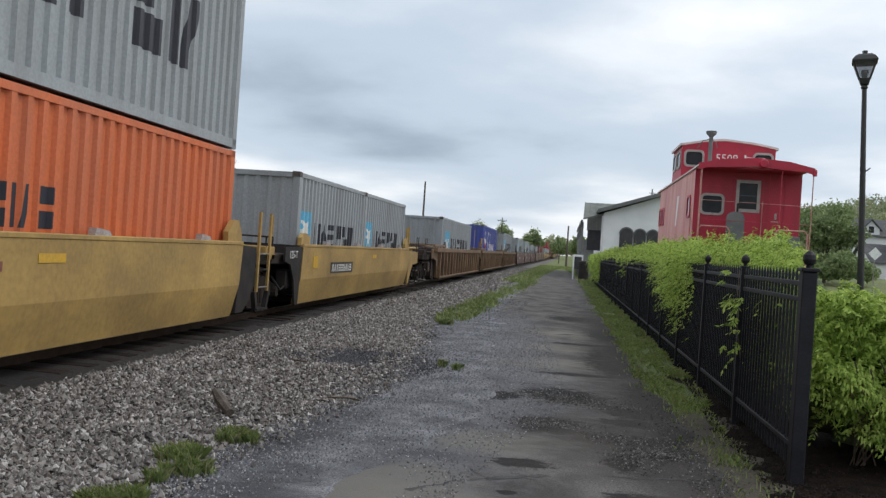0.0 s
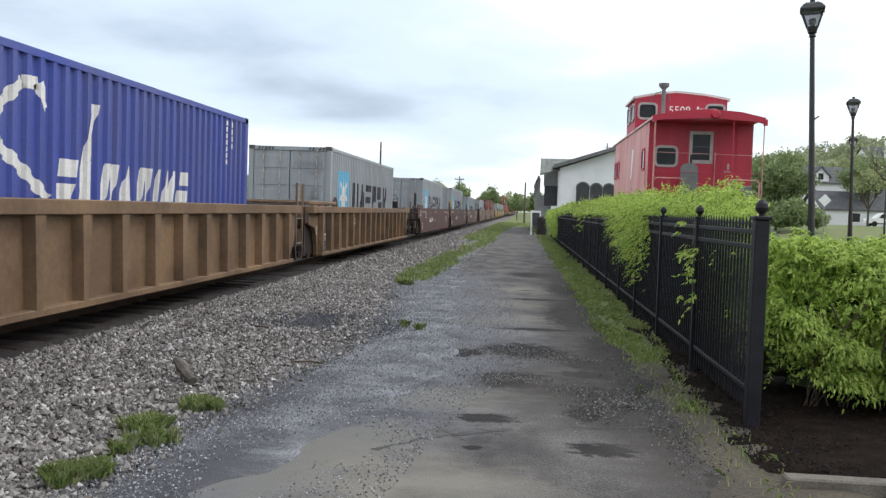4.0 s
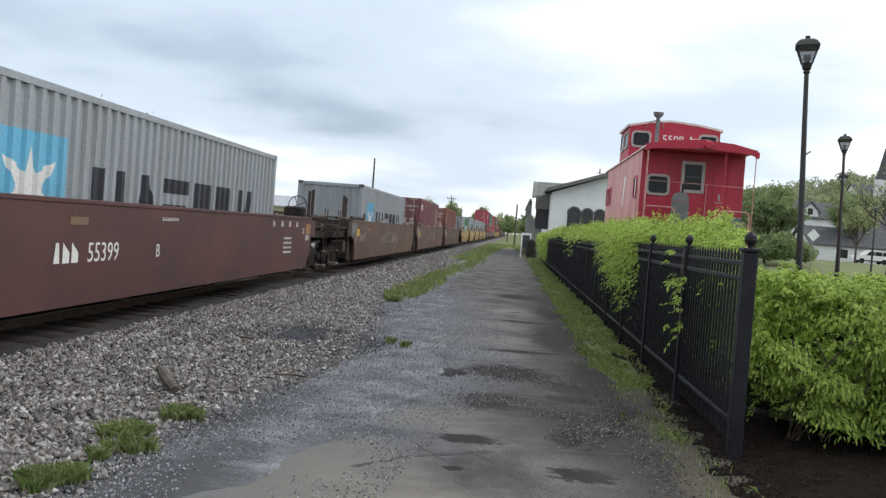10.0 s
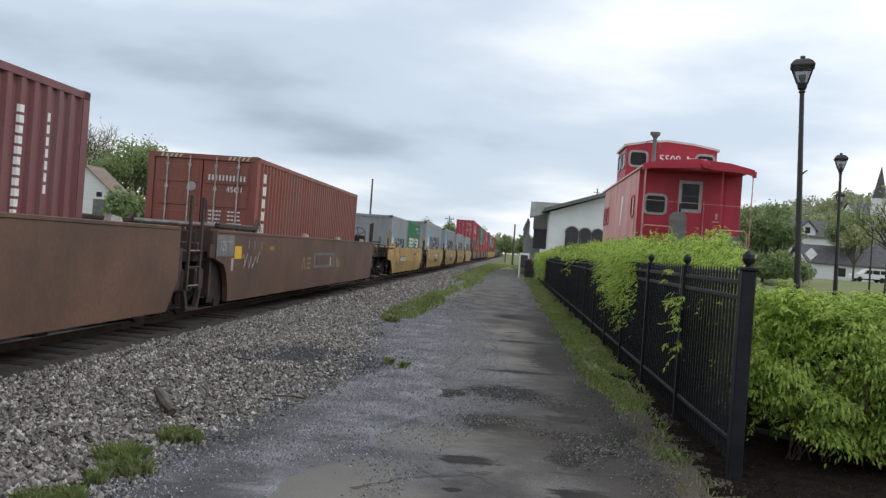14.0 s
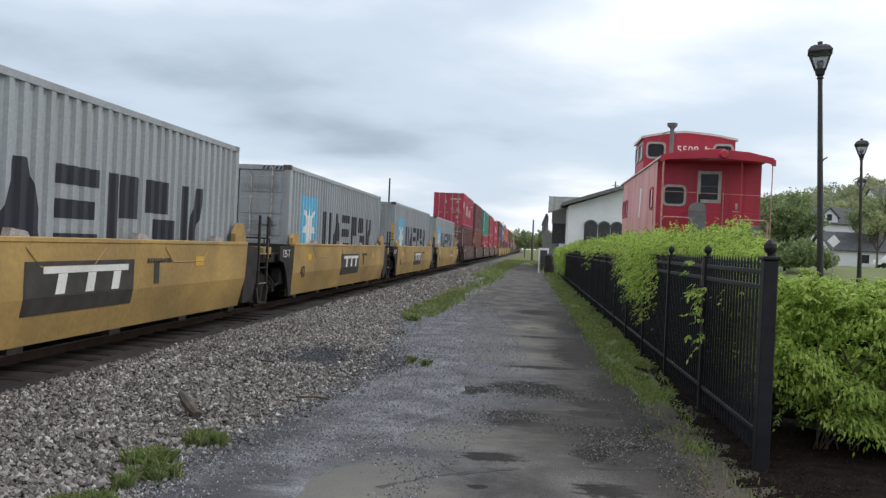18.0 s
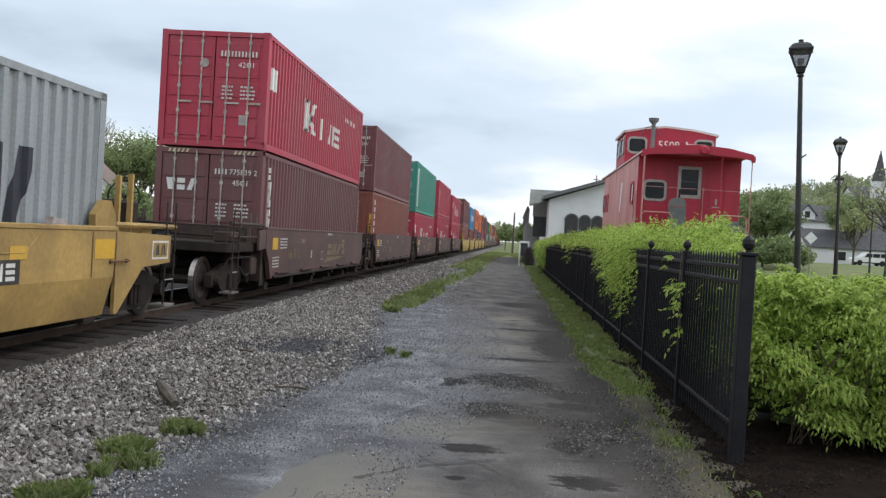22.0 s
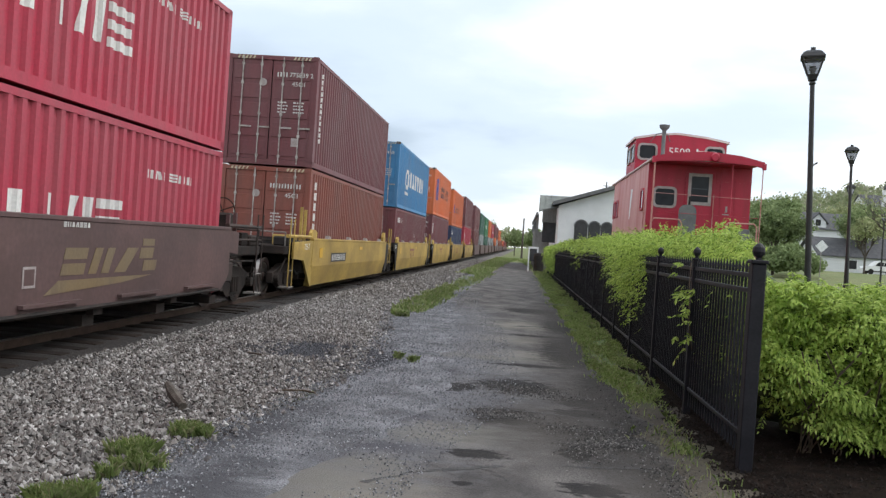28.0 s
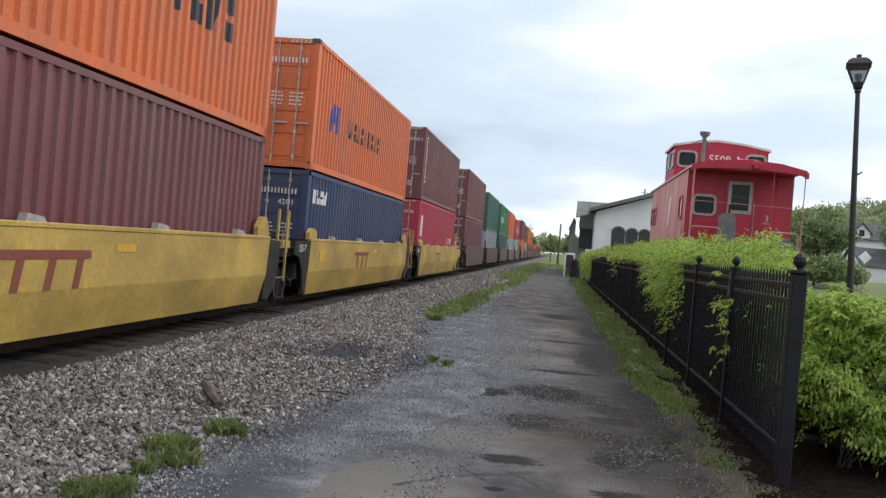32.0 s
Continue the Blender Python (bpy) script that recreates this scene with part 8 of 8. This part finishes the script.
# ---- street lamps ----
def street_lamp(x, y, h, lean, arm=True):
    l = thing("street_lamp", "black post lamp with a tapered frosted lantern", "lamp", pose(x, y, land(x, y), 0, -lean, 0), "lamps of the park")
    Geo().lathe([(0.20, -0.1), (0.20, 0.10), (0.15, 0.16), (0.13, 0.55), (0.10, 0.62), (0.085, 0.9), (0.075, 1.0)], n=14).part("base", M["lampblack"], l)
    Geo().cyl((0, 0, 0.9), (0, 0, h - 0.66), 0.062, 0.040, 12).part("pole", M["lampblack"], l)
    Geo().lathe([(0.04, h - 0.67), (0.062, h - 0.645), (0.045, h - 0.60)], n=12).part("collar", M["lampblack"], l)
    # four-sided lantern, turned on its post: cup, tapered panes with bars, hipped cap with a finial
    a, b, z0, z1 = 0.088, 0.176, h - 0.485, h - 0.19

    def ring(r, z, turn=0.5):
        return [(r * 1.414 * math.cos(math.pi * (k / 2) + turn), r * 1.414 * math.sin(math.pi * (k / 2) + turn), z) for k in range(4)]

    def tier(*levels):
        g = Geo()
        for (r0, h0), (r1, h1) in zip(levels, levels[1:]):
            g.add(ring(r0, h0) + ring(r1, h1), [(k, (k + 1) % 4, 4 + (k + 1) % 4, 4 + k) for k in range(4)])
        g.add(ring(*levels[0]), [(3, 2, 1, 0)])
        return g.add(ring(*levels[-1]), [(0, 1, 2, 3)])
    tier((0.045, h - 0.60), (0.07, h - 0.585), (a + 0.004, z0)).part("lantern_cup", M["lampblack"], l)
    tier((a, z0), (b, z1)).part("lantern_glass", M["lampglass"], l, "clear smoky lantern panes")
    tier((0.03, z0 + 0.01), (0.06, z0 + 0.10), (0.05, z0 + 0.15)).part("lamp_bulb", M["lampshine"], l, "pale lamp reflector")
    for p, q in zip(ring(a, z0), ring(b + 0.004, z1)):
        Geo().cyl(p, q, 0.013, None, 5).part("glazing_bar", M["lampblack"], l)
    tier((b + 0.026, z1 - 0.015), (b + 0.03, z1 + 0.012), (b - 0.02, z1 + 0.085), (0.10, z1 + 0.125), (0.05, z1 + 0.135)).part("cap", M["lampblack"], l)
    Geo().cyl((0, 0, z1 + 0.13), (0, 0, h), 0.042, 0.046, 8).part("finial", M["lampblack"], l)
    if arm:
        Geo().cyl((0, 0, h * 0.62), (0.12, -0.02, h * 0.635), 0.018, 0.012, 6).part("banner_stub", M["lampblack"], l)


for x, y, h, lean in ((5.18, 16.1, 5.55, 2.6), (10.24, 28.4, 5.55, 1.7), (14.85, 41.5, 5.6, 0.5), (21.6, 54.7, 5.2, 0.3), (28.4, 69.0, 5.0, 0.3)):
    street_lamp(x, y, h - land(x, y), lean, y < 20)

# ---- sign, vehicles, buildings and trees beyond the lawn ----
s = thing("warning_sign", "grey diamond road sign seen from behind on a steel post", "sign", pose(19.8, 60.0, land(19.8, 60)))
Geo().box(-0.03, 0.03, -0.02, 0.02, -0.1, 3.5).part("post", M["bar"], s)
Geo().prism([(0, 2.70), (0.42, 3.12), (0, 3.54), (-0.42, 3.12)], 1, -0.045, -0.035).part("diamond_panel", M["signface"], s)
Geo().box(-0.25, 0.25, -0.035, -0.02, 3.05, 3.12).part("brace", M["bar"], s)


def vehicle(x, y, turn, paint_mat, label, kind="suv"):
    v = thing("parked_car", label, "car", pose(x, y, land(x, y), 0, 0, turn), "cars parked by the road")
    H = 1.75 if kind == "suv" else 1.45
    prof = [(-2.3, 0.45), (-2.32, 0.85), (-2.15, 1.02), (-1.95, H - 0.08), (-1.7, H), (0.15, H), (0.55, H - 0.1), (1.15, 1.08), (2.1, 0.95), (2.3, 0.75), (2.3, 0.42)]
    if kind != "suv":
        prof = [(-2.3, 0.42), (-2.3, 0.85), (-1.6, 0.95), (-1.0, H), (0.2, H), (1.0, 0.98), (2.1, 0.85), (2.3, 0.65), (2.3, 0.38)]
    g = Geo().prism(prof, 1, -0.88, 0.88)
    g.part("body", paint_mat, v)
    for sy in (-0.886, 0.882):
        for a, b in ((-1.85, -1.15), (-1.08, -0.2), (-0.13, 0.62)):
            Geo().prism([(a, 1.08), (b + (0.28 if b > 0.5 else 0), 1.08), (b - (0.12 if b > 0.5 else 0), H - 0.16), (a + (0.12 if a < -1.5 else 0), H - 0.16)], 1, sy, sy + 0.004).part("side_window", M["glass"], v)
    for wx in (-1.4, 1.4):
        for wy in (-0.8, 0.8):
            w = Geo().lathe([(0.2, -0.11), (0.33, -0.11), (0.35, -0.07), (0.35, 0.07), (0.33, 0.11), (0.2, 0.11)], (wx, wy, 0.35), 16, 1).part("wheel", M["tyre"], v)
            Geo().lathe([(0.02, -0.10), (0.2, -0.09), (0.2, 0.09), (0.02, 0.10)], (wx, wy, 0.35), 12, 1).part("rim", M["bar"], w)
    for wy in (-0.65, 0.65):
        Geo().box(2.28, 2.32, wy - 0.15, wy + 0.15, 0.66, 0.80).part("headlight", M["lampglass"], v)
    Geo().box(-0.6, 0.6, -0.9, 0.9, 0.30, 0.45).part("sill", M["black"], v)


vehicle(46.4, 118, 180, M["carwhite"], "white parked sport utility vehicle at the roadside")
vehicle(51.6, 121, 180, M["signface"], "pale grey parked car at the roadside", "car")
vehicle(56.8, 119, 180, M["carwhite"], "white parked car at the roadside", "car")
vehicle(31.5, 112, 160, M["cardark"], "dark parked car half hidden by bushes", "car")


def gabled(x, y, w, d, eave, ridge, wall, roof, turn, label, openings=(), name="house", gables=0, along="x"):
    h = thing(name, label, "building", pose(x, y, land(x, y) - 0.3, 0, 0, turn))
    hw, hd = w / 2, d / 2
    for yy in (-hd, hd - 0.2):
        Geo().box(-hw, hw, yy, yy + 0.2, 0, eave).part("wall", wall, h)
    for xx in (-hw, hw - 0.2):
        Geo().prism([(-hd + 0.2, 0), (hd - 0.2, 0), (hd - 0.2, eave), (0, ridge - 0.1), (-hd + 0.2, eave)], 0, xx, xx + 0.2).part("gable_wall", wall, h)
    for s in (-1, 1):
        k = (ridge - eave) / hd
        ov = 0.4
        a = [(s * (hd + ov), eave - k * ov), (0, ridge), (0, ridge + 0.15), (s * (hd + ov), eave - k * ov + 0.15)]
        Geo().prism(a if s < 0 else a[::-1], 0, -hw - ov, hw + ov).part("roof", roof, h)
    for ox, oz, ow, oh in openings:
        o = Geo().box(ox - ow / 2, ox + ow / 2, -hd - 0.03, -hd + 0.02, oz, oz + oh).part("window", M["glass"], h)
        g = Geo()
        for a in ((ox - ow / 2 - 0.1, ox - ow / 2, oz - 0.1, oz + oh + 0.1), (ox + ow / 2, ox + ow / 2 + 0.1, oz - 0.1, oz + oh + 0.1),
                  (ox - ow / 2, ox + ow / 2, oz + oh, oz + oh + 0.1), (ox - ow / 2, ox + ow / 2, oz - 0.1, oz)):
            g.box(a[0], a[1], -hd - 0.06, -hd + 0.01, a[2], a[3])
        g.part("frame", M["carwhite"], o)
    for i in range(gables):
        gx = -hw + w * (i + 0.5) / gables
        Geo().prism([(gx - 1.3, eave), (gx + 1.3, eave), (gx + 1.3, eave + 1.0), (gx, eave + 2.3), (gx - 1.3, eave + 1.0)], 1, -hd - 0.02, -hd * 0.2).part("dormer", wall, h)
        Geo().prism([(gx - 1.6, eave + 0.7), (gx, eave + 2.35), (gx + 1.6, eave + 0.7), (gx + 1.6, eave + 0.9), (gx, eave + 2.6), (gx - 1.6, eave + 0.9)], 1, -hd - 0.3, -hd * 0.1).part("dormer_roof", roof, h)
        Geo().box(gx - 0.4, gx + 0.4, -hd - 0.05, -hd, eave + 0.4, eave + 1.4).part("dormer_window", M["glass"], h)
    return h


gabled(49.6, 150, 11, 9, 7.0, 9.6, M["siding"], M["shingle"], 4, "white sided house with dark roof and dormers",
       [(-5, 1.0, 1.0, 1.6), (-2, 1.0, 1.0, 1.6), (2, 1.0, 1.0, 1.6), (5, 1.0, 1.0, 1.6), (-4, 3.4, 0.9, 1.3), (3, 3.4, 0.9, 1.3)], gables=2)
gabled(54.6, 131, 27, 8, 2.6, 5.0, M["siding"], M["shingle"], 4, "long low white shed with a grey roof",
       [(-9, 0.8, 1.4, 1.2), (-5, 0.8, 1.4, 1.2), (4, 0.2, 2.4, 2.0), (9, 0.8, 1.4, 1.2)], name="shed")
gabled(68, 160, 12, 9, 5.6, 9.0, M["siding"], M["shingle"], -10, "white two-storey house among trees", [(-3, 1, 1, 1.6), (0, 1, 1, 1.6), (3, 1, 1, 1.6), (-3, 3.6, 0.9, 1.4), (3, 3.6, 0.9, 1.4)], gables=1)
gabled(92, 210, 14, 10, 5.6, 9.4, M["siding"], M["shingle"], -6, "pale house on the hillside", [(-3, 1, 1, 1.6), (3, 1, 1, 1.6)], gables=1)
ch = gabled(101, 262, 10, 18, 7, 12, M["siding"], M["shingle"], 0, "white church with a slender spire", [(0, 2, 1.4, 3.0)], name="church")
Geo().box(-1.6, 1.6, -10.5, -7.3, 0, 13).part("tower", M["siding"], ch)
Geo().lathe([(2.0, 13), (0.05, 22)], (0, -8.9, 0), 8).part("spire", M["shingle"], ch)

# behind the train
gabled(-63.8, 95, 30, 6.4, 6.4, 8.5, M["cream"], M["metalroof"], 0, "cream metal building with a pale metal roof", [], name="metal_building")
mb = bpy.data.objects["metal_building"]
Geo().box(-15.4, 15.4, -3.72, -3.60, 6.0, 6.22).part("gutter", M["darkdoor"], mb, "dark eaves gutter")
for gx in (-14.8, -5.0, 5.0, 14.9):
    Geo().box(gx - 0.08, gx + 0.08, -3.32, -3.20, 0, 6.1).part("downpipe", M["fascia"], mb)
hs = gabled(-44.7, 89.8, 3.6, 5.5, 5.6, 7.9, M["siding"], M["brownroof"], 90, "pale house with a steep brown roof behind the tracks", [])
Geo().box(-1.83, -1.78, -2.3, -1.0, 2.6, 4.55).part("loading_door", M["fascia"], hs, "grey loading door")
Geo().box(-1.83, -1.78, -1.9, -1.3, 4.8, 5.3).part("window", M["glass"], hs)
gabled(-33, 140, 16, 9, 3.6, 5.2, M["cream"], M["metalroof"], 0, "low pale shed behind the tracks", [(0, 0.3, 3, 2.6)], name="shed")
gabled(-75, 130, 16, 10, 6, 9, M["siding"], M["shingle"], 20, "white house with a grey roof behind the tracks", [(0, 1, 1, 1.6), (4, 1, 1, 1.6)])


def utility_pole(x, y, h, arms=True, label="weathered wooden utility pole"):
    p = thing("utility_pole", label + " beside the line", "pole", pose(x, y, land(x, y)))
    Geo().cyl((0, 0, -0.2), (0, 0, h), 0.16, 0.10, 8).part("shaft", M["pole"], p)
    if arms:
        Geo().box(-1.0, 1.0, -0.06, 0.06, h - 0.8, h - 0.65).part("cross_arm", M["pole"], p)
        for x1 in (-0.9, -0.4, 0.4, 0.9):
            Geo().lathe([(0.03, h - 0.65), (0.06, h - 0.55), (0.05, h - 0.45), (0.01, h - 0.42)], (x1, 0, 0), 6).part("insulator", M["lampglass"], p)


utility_pole(-18.2, 110, 9.9, False)
utility_pole(-50.5, 115, 8.6)
utility_pole(0.2, 125, 5.9, False)
utility_pole(7.0, 130, 8.0)
utility_pole(-14.0, 190, 9.0)


# ---- trees ----
def limb(g, p, d, L, r, rng, depth, tips):
    q = p + d * L * 0.5 + Vector((rng.uniform(-1, 1), rng.uniform(-1, 1), rng.uniform(-0.3, 0.3))) * L * 0.06
    e = p + d * L
    g.cyl(p, q, r, r * 0.8, 5 if depth > 1 else 4, False).cyl(q, e, r * 0.8, r * 0.6, 5 if depth > 1 else 4, False)
    tips.append((e, L))
    if depth == 0:
        return
    n = rng.randrange(2, 4) + (1 if depth > 2 else 0)
    for i in range(n):
        a = Vector((rng.uniform(-1, 1), rng.uniform(-1, 1), rng.uniform(-0.1, 0.8))).normalized()
        limb(g, p + (e - p) * rng.uniform(0.55, 1.0), (d * 0.85 + a * 0.75).normalized(), L * rng.uniform(0.55, 0.78), r * 0.55, rng, depth - 1, tips)


def tree(x, y, h, spread, mat, leaves, seed, size=(0.10, 0.22), label="green leafy tree", depth=4, z=None):
    rng = random.Random(seed)
    t = thing("tree", label, "tree", pose(x, y, land(x, y) if z is None else z))
    g, tips = Geo(), []
    trunk = h * 0.30
    g.cyl((0, 0, -0.3), (0, 0, trunk), h * 0.022, h * 0.017, 8)
    for i in range(5):
        a = 2 * math.pi * i / 5 + rng.uniform(-0.4, 0.4)
        limb(g, Vector((0, 0, trunk * rng.uniform(0.8, 1.05))), Vector((math.cos(a) * spread, math.sin(a) * spread, 1.0)).normalized(), h * 0.26, h * 0.011, rng, depth, tips)
    limb(g, Vector((0, 0, trunk)), Vector((0.05, 0.05, 1)).normalized(), h * 0.30, h * 0.014, rng, depth, tips)
    zmax = max(e.z for e, _ in tips)
    k = h / zmax
    g.v = [(vx, vy, vz * k) for vx, vy, vz in g.v]
    g.part("trunk", M["bark"], t)
    if leaves:
        r2 = np.random.default_rng(seed)
        c = np.array([(e.x, e.y, e.z * k) for e, L in tips if e.z * k > h * 0.3])
        pick = r2.integers(0, len(c), leaves)
        p = c[pick] + r2.normal(0, h * 0.045, (leaves, 3))
        a = r2.normal(0, 1, (leaves, 3))
        a /= np.linalg.norm(a, axis=1)[:, None]
        b2 = np.cross(a, r2.normal(0, 1, (leaves, 3)))
        b2 /= np.linalg.norm(b2, axis=1)[:, None]
        s1 = r2.uniform(size[0], size[1], leaves)[:, None]
        quad = np.stack([p - a * s1, p + b2 * s1 * 0.55, p + a * s1, p - b2 * s1 * 0.55], 1)
        soup("crown", quad, 4, mat, "stuff", "", "", t)
    return t


# bare and budding trees behind the train
tree(-66.5, 114, 17.5, 0.5, M["leafpale"], 0, 1, label="bare grey tree behind the tracks", depth=4)
tree(-58.5, 116, 15.8, 0.5, M["leafpale"], 0, 2, label="bare grey tree behind the tracks", depth=4)
tree(-73.0, 118, 16.5, 0.5, M["leafpale"], 0, 3, label="bare grey tree behind the tracks", depth=4)
tree(-62.5, 121, 17.0, 0.45, M["leafpale"], 0, 23, label="bare grey tree behind the tracks", depth=4)
tree(-54.6, 111, 13.9, 0.75, M["leafpale"], 2500, 4, (0.10, 0.2), "budding tree with sparse pale leaves", 4)
tree(-47.8, 107, 12.6, 0.6, M["leaf"], 9000, 5, (0.12, 0.26), "full green tree behind the tracks", 4)
tree(-49.5, 114, 11.5, 0.6, M["leaf"], 5000, 6, (0.12, 0.26), "full green tree behind the tracks", 4)
tree(-20.0, 205, 8.5, 0.9, M["leafpale"], 2500, 7, (0.15, 0.3), "pale budding tree far down the line", 4)
tree(-9.0, 235, 8.0, 0.9, M["leaf"], 5000, 8, (0.2, 0.35), "green tree far down the line", 4)
tree(-15.5, 215, 8.2, 0.9, M["leaf"], 4000, 18, (0.2, 0.35), "green tree far down the line", 4)
tree(2.5, 150, 4.6, 0.9, M["leaf"], 5000, 9, (0.12, 0.25), "bushy green tree beyond the path's end", 3)
tree(-1.2, 175, 5.0, 0.9, M["leaf"], 5000, 19, (0.14, 0.28), "bushy green tree beyond the path's end", 3)
tree(16.9, 38.5, 6.4, 0.9, M["leafpale"], 1100, 22, (0.05, 0.12), "small tree with thin twigs and sparse leaves", 4)


def conifer(x, y, h, seed):
    """Dark spruce: whorls of drooping boughs with needle tufts."""
    r2 = np.random.default_rng(seed)
    t = thing("tree", "dark green spruce behind the metal building", "tree", pose(x, y, land(x, y)))
    Geo().cyl((0, 0, -0.3), (0, 0, h * 0.97), h * 0.016, 0.03, 8).part("trunk", M["bark"], t)
    n = 9000
    f = r2.uniform(0.10, 1.0, n) ** 0.8
    tier = np.round(f * 22) / 22
    ang = r2.integers(0, 9, n) * 2 * np.pi / 9 + tier * 40 + r2.normal(0, 0.12, n)
    reach = r2.uniform(0.15, 1.0, n) * (1 - tier) ** 0.85 * h * 0.27 * r2.uniform(0.75, 1.1, n)
    c = np.stack([np.cos(ang) * reach, np.sin(ang) * reach, tier * h - 0.28 * reach + r2.normal(0, 0.12, n)], 1)
    a = r2.normal(0, 1, (n, 3)) + np.stack([np.cos(ang), np.sin(ang), -0.5 + 0 * ang], 1) * 1.5
    a /= np.linalg.norm(a, axis=1)[:, None]
    b = np.cross(a, r2.normal(0, 1, (n, 3)))
    b /= np.linalg.norm(b, axis=1)[:, None]
    k = r2.uniform(0.18, 0.38, n)[:, None]
    soup("crown", np.stack([c - a * k, c + b * k * 0.4, c + a * k, c - b * k * 0.4], 1), 4, M["needle"], "stuff", "", "", t)


conifer(-83.0, 125, 17.6, 41)
conifer(-87.5, 127, 16.2, 43)
conifer(-92.0, 129, 18.5, 42)
# trees between the caboose and the houses
tree(24.6, 88, 7.3, 0.7, M["leaf"], 34000, 10, (0.10, 0.20), "dense green tree beyond the lawn", 4)
tree(26.4, 98, 7.4, 0.35, M["leaf"], 30000, 11, (0.10, 0.20), "dense green tree beyond the lawn", 4)
tree(42.2, 112, 7.0, 0.6, M["leafpale"], 1600, 12, (0.12, 0.26), "young tree with pale spring leaves", 4)
tree(47.6, 128, 9.8, 0.25, M["leaf"], 20000, 15, (0.10, 0.20), "green tree by the road", 4)
tree(66.0, 165, 11.0, 0.4, M["leaf"], 18000, 16, (0.14, 0.28), "broad green tree behind the house", 4)
tree(62.0, 178, 12.5, 0.9, M["leafpale"], 8000, 17, (0.2, 0.4), "broad spring tree behind the houses", 4)
tree(80.0, 185, 12.0, 0.9, M["leaf"], 8000, 20, (0.2, 0.4), "broad spring tree behind the houses", 4)


def woods(name, pts, size, mat, label, seed):
    rng = np.random.default_rng(seed)
    n = len(pts)
    a = rng.normal(0, 1, (n, 3))
    a /= np.linalg.norm(a, axis=1)[:, None]
    b2 = np.cross(a, rng.normal(0, 1, (n, 3)))
    b2 /= np.linalg.norm(b2, axis=1)[:, None]
    s1 = rng.uniform(size[0], size[1], n)[:, None]
    soup(name, np.stack([pts - a * s1, pts + b2 * s1 * 0.6, pts + a * s1, pts - b2 * s1 * 0.6], 1), 4, mat, "stuff", label, "woods")


def crowns(rng, n, xy, r, h0, h1):
    """Clumps of crown points over a list of tree spots."""
    k = rng.integers(0, len(xy), n)
    c = xy[k]
    hh = (h0 + (h1 - h0) * ((np.sin(c[:, 0] * 12.9 + c[:, 1] * 78.2) * 43758.5) % 1.0))
    d = rng.normal(0, 1, (n, 3))
    d /= np.linalg.norm(d, axis=1)[:, None]
    d *= rng.uniform(0.5, 1.0, n)[:, None]
    base = np.array([land(p[0], p[1]) for p in c])
    return np.stack([c[:, 0] + d[:, 0] * r, c[:, 1] + d[:, 1] * r, base + hh * 0.62 + d[:, 2] * hh * 0.40], 1)


rng = np.random.default_rng(5)
ridge_xy = np.stack([rng.uniform(52, 240, 330), rng.uniform(225, 400, 330)], 1)
woods("hill_woods", crowns(rng, 90000, ridge_xy, 4.6, 7, 12), (0.35, 0.8), M["wood"], "spring woods on the far hill", 6)
low_xy = np.stack([rng.uniform(-330, 45, 150), rng.uniform(330, 430, 150)], 1)
woods("horizon_woods", crowns(rng, 24000, low_xy, 5.0, 6, 10), (0.5, 1.1), M["wood"], "low hazy woods along the horizon", 7)
left_xy = np.stack([rng.uniform(-200, -60, 70), rng.uniform(130, 260, 70)], 1)
woods("left_woods", crowns(rng, 16000, left_xy, 4.0, 7, 11), (0.4, 0.9), M["wood"], "scattered woods behind the town", 8)
shrub_xy = np.concatenate([np.stack([rng.uniform(22, 27.5, 12), rng.uniform(82, 92, 12)], 1)])
woods("park_shrubs", crowns(rng, 9000, shrub_xy, 1.3, 1.8, 3.6), (0.10, 0.25), M["leaf"], "low shrubs at the edge of the park", 9)
back_xy = np.stack([rng.uniform(-42.5, -38.5, 9), rng.uniform(86, 90, 9)], 1)
woods("back_shrubs", crowns(rng, 6000, back_xy, 1.1, 4.0, 6.0), (0.12, 0.28), M["leaf"], "dark green shrubs beside the pale house", 10)


# ---- what moves ----
def motions():
    """The whole train rolls towards the camera and past it, slackening a little."""
    for ob, s, z in MOVERS:
        walk(ob, [(t, pose(TX, s - V1 * t + V2 * t * t, z)) for t in (0.0, 4.0, 8.0, 12.0, 16.0, 20.0, 24.0, 28.0, 32.0)])


motions()
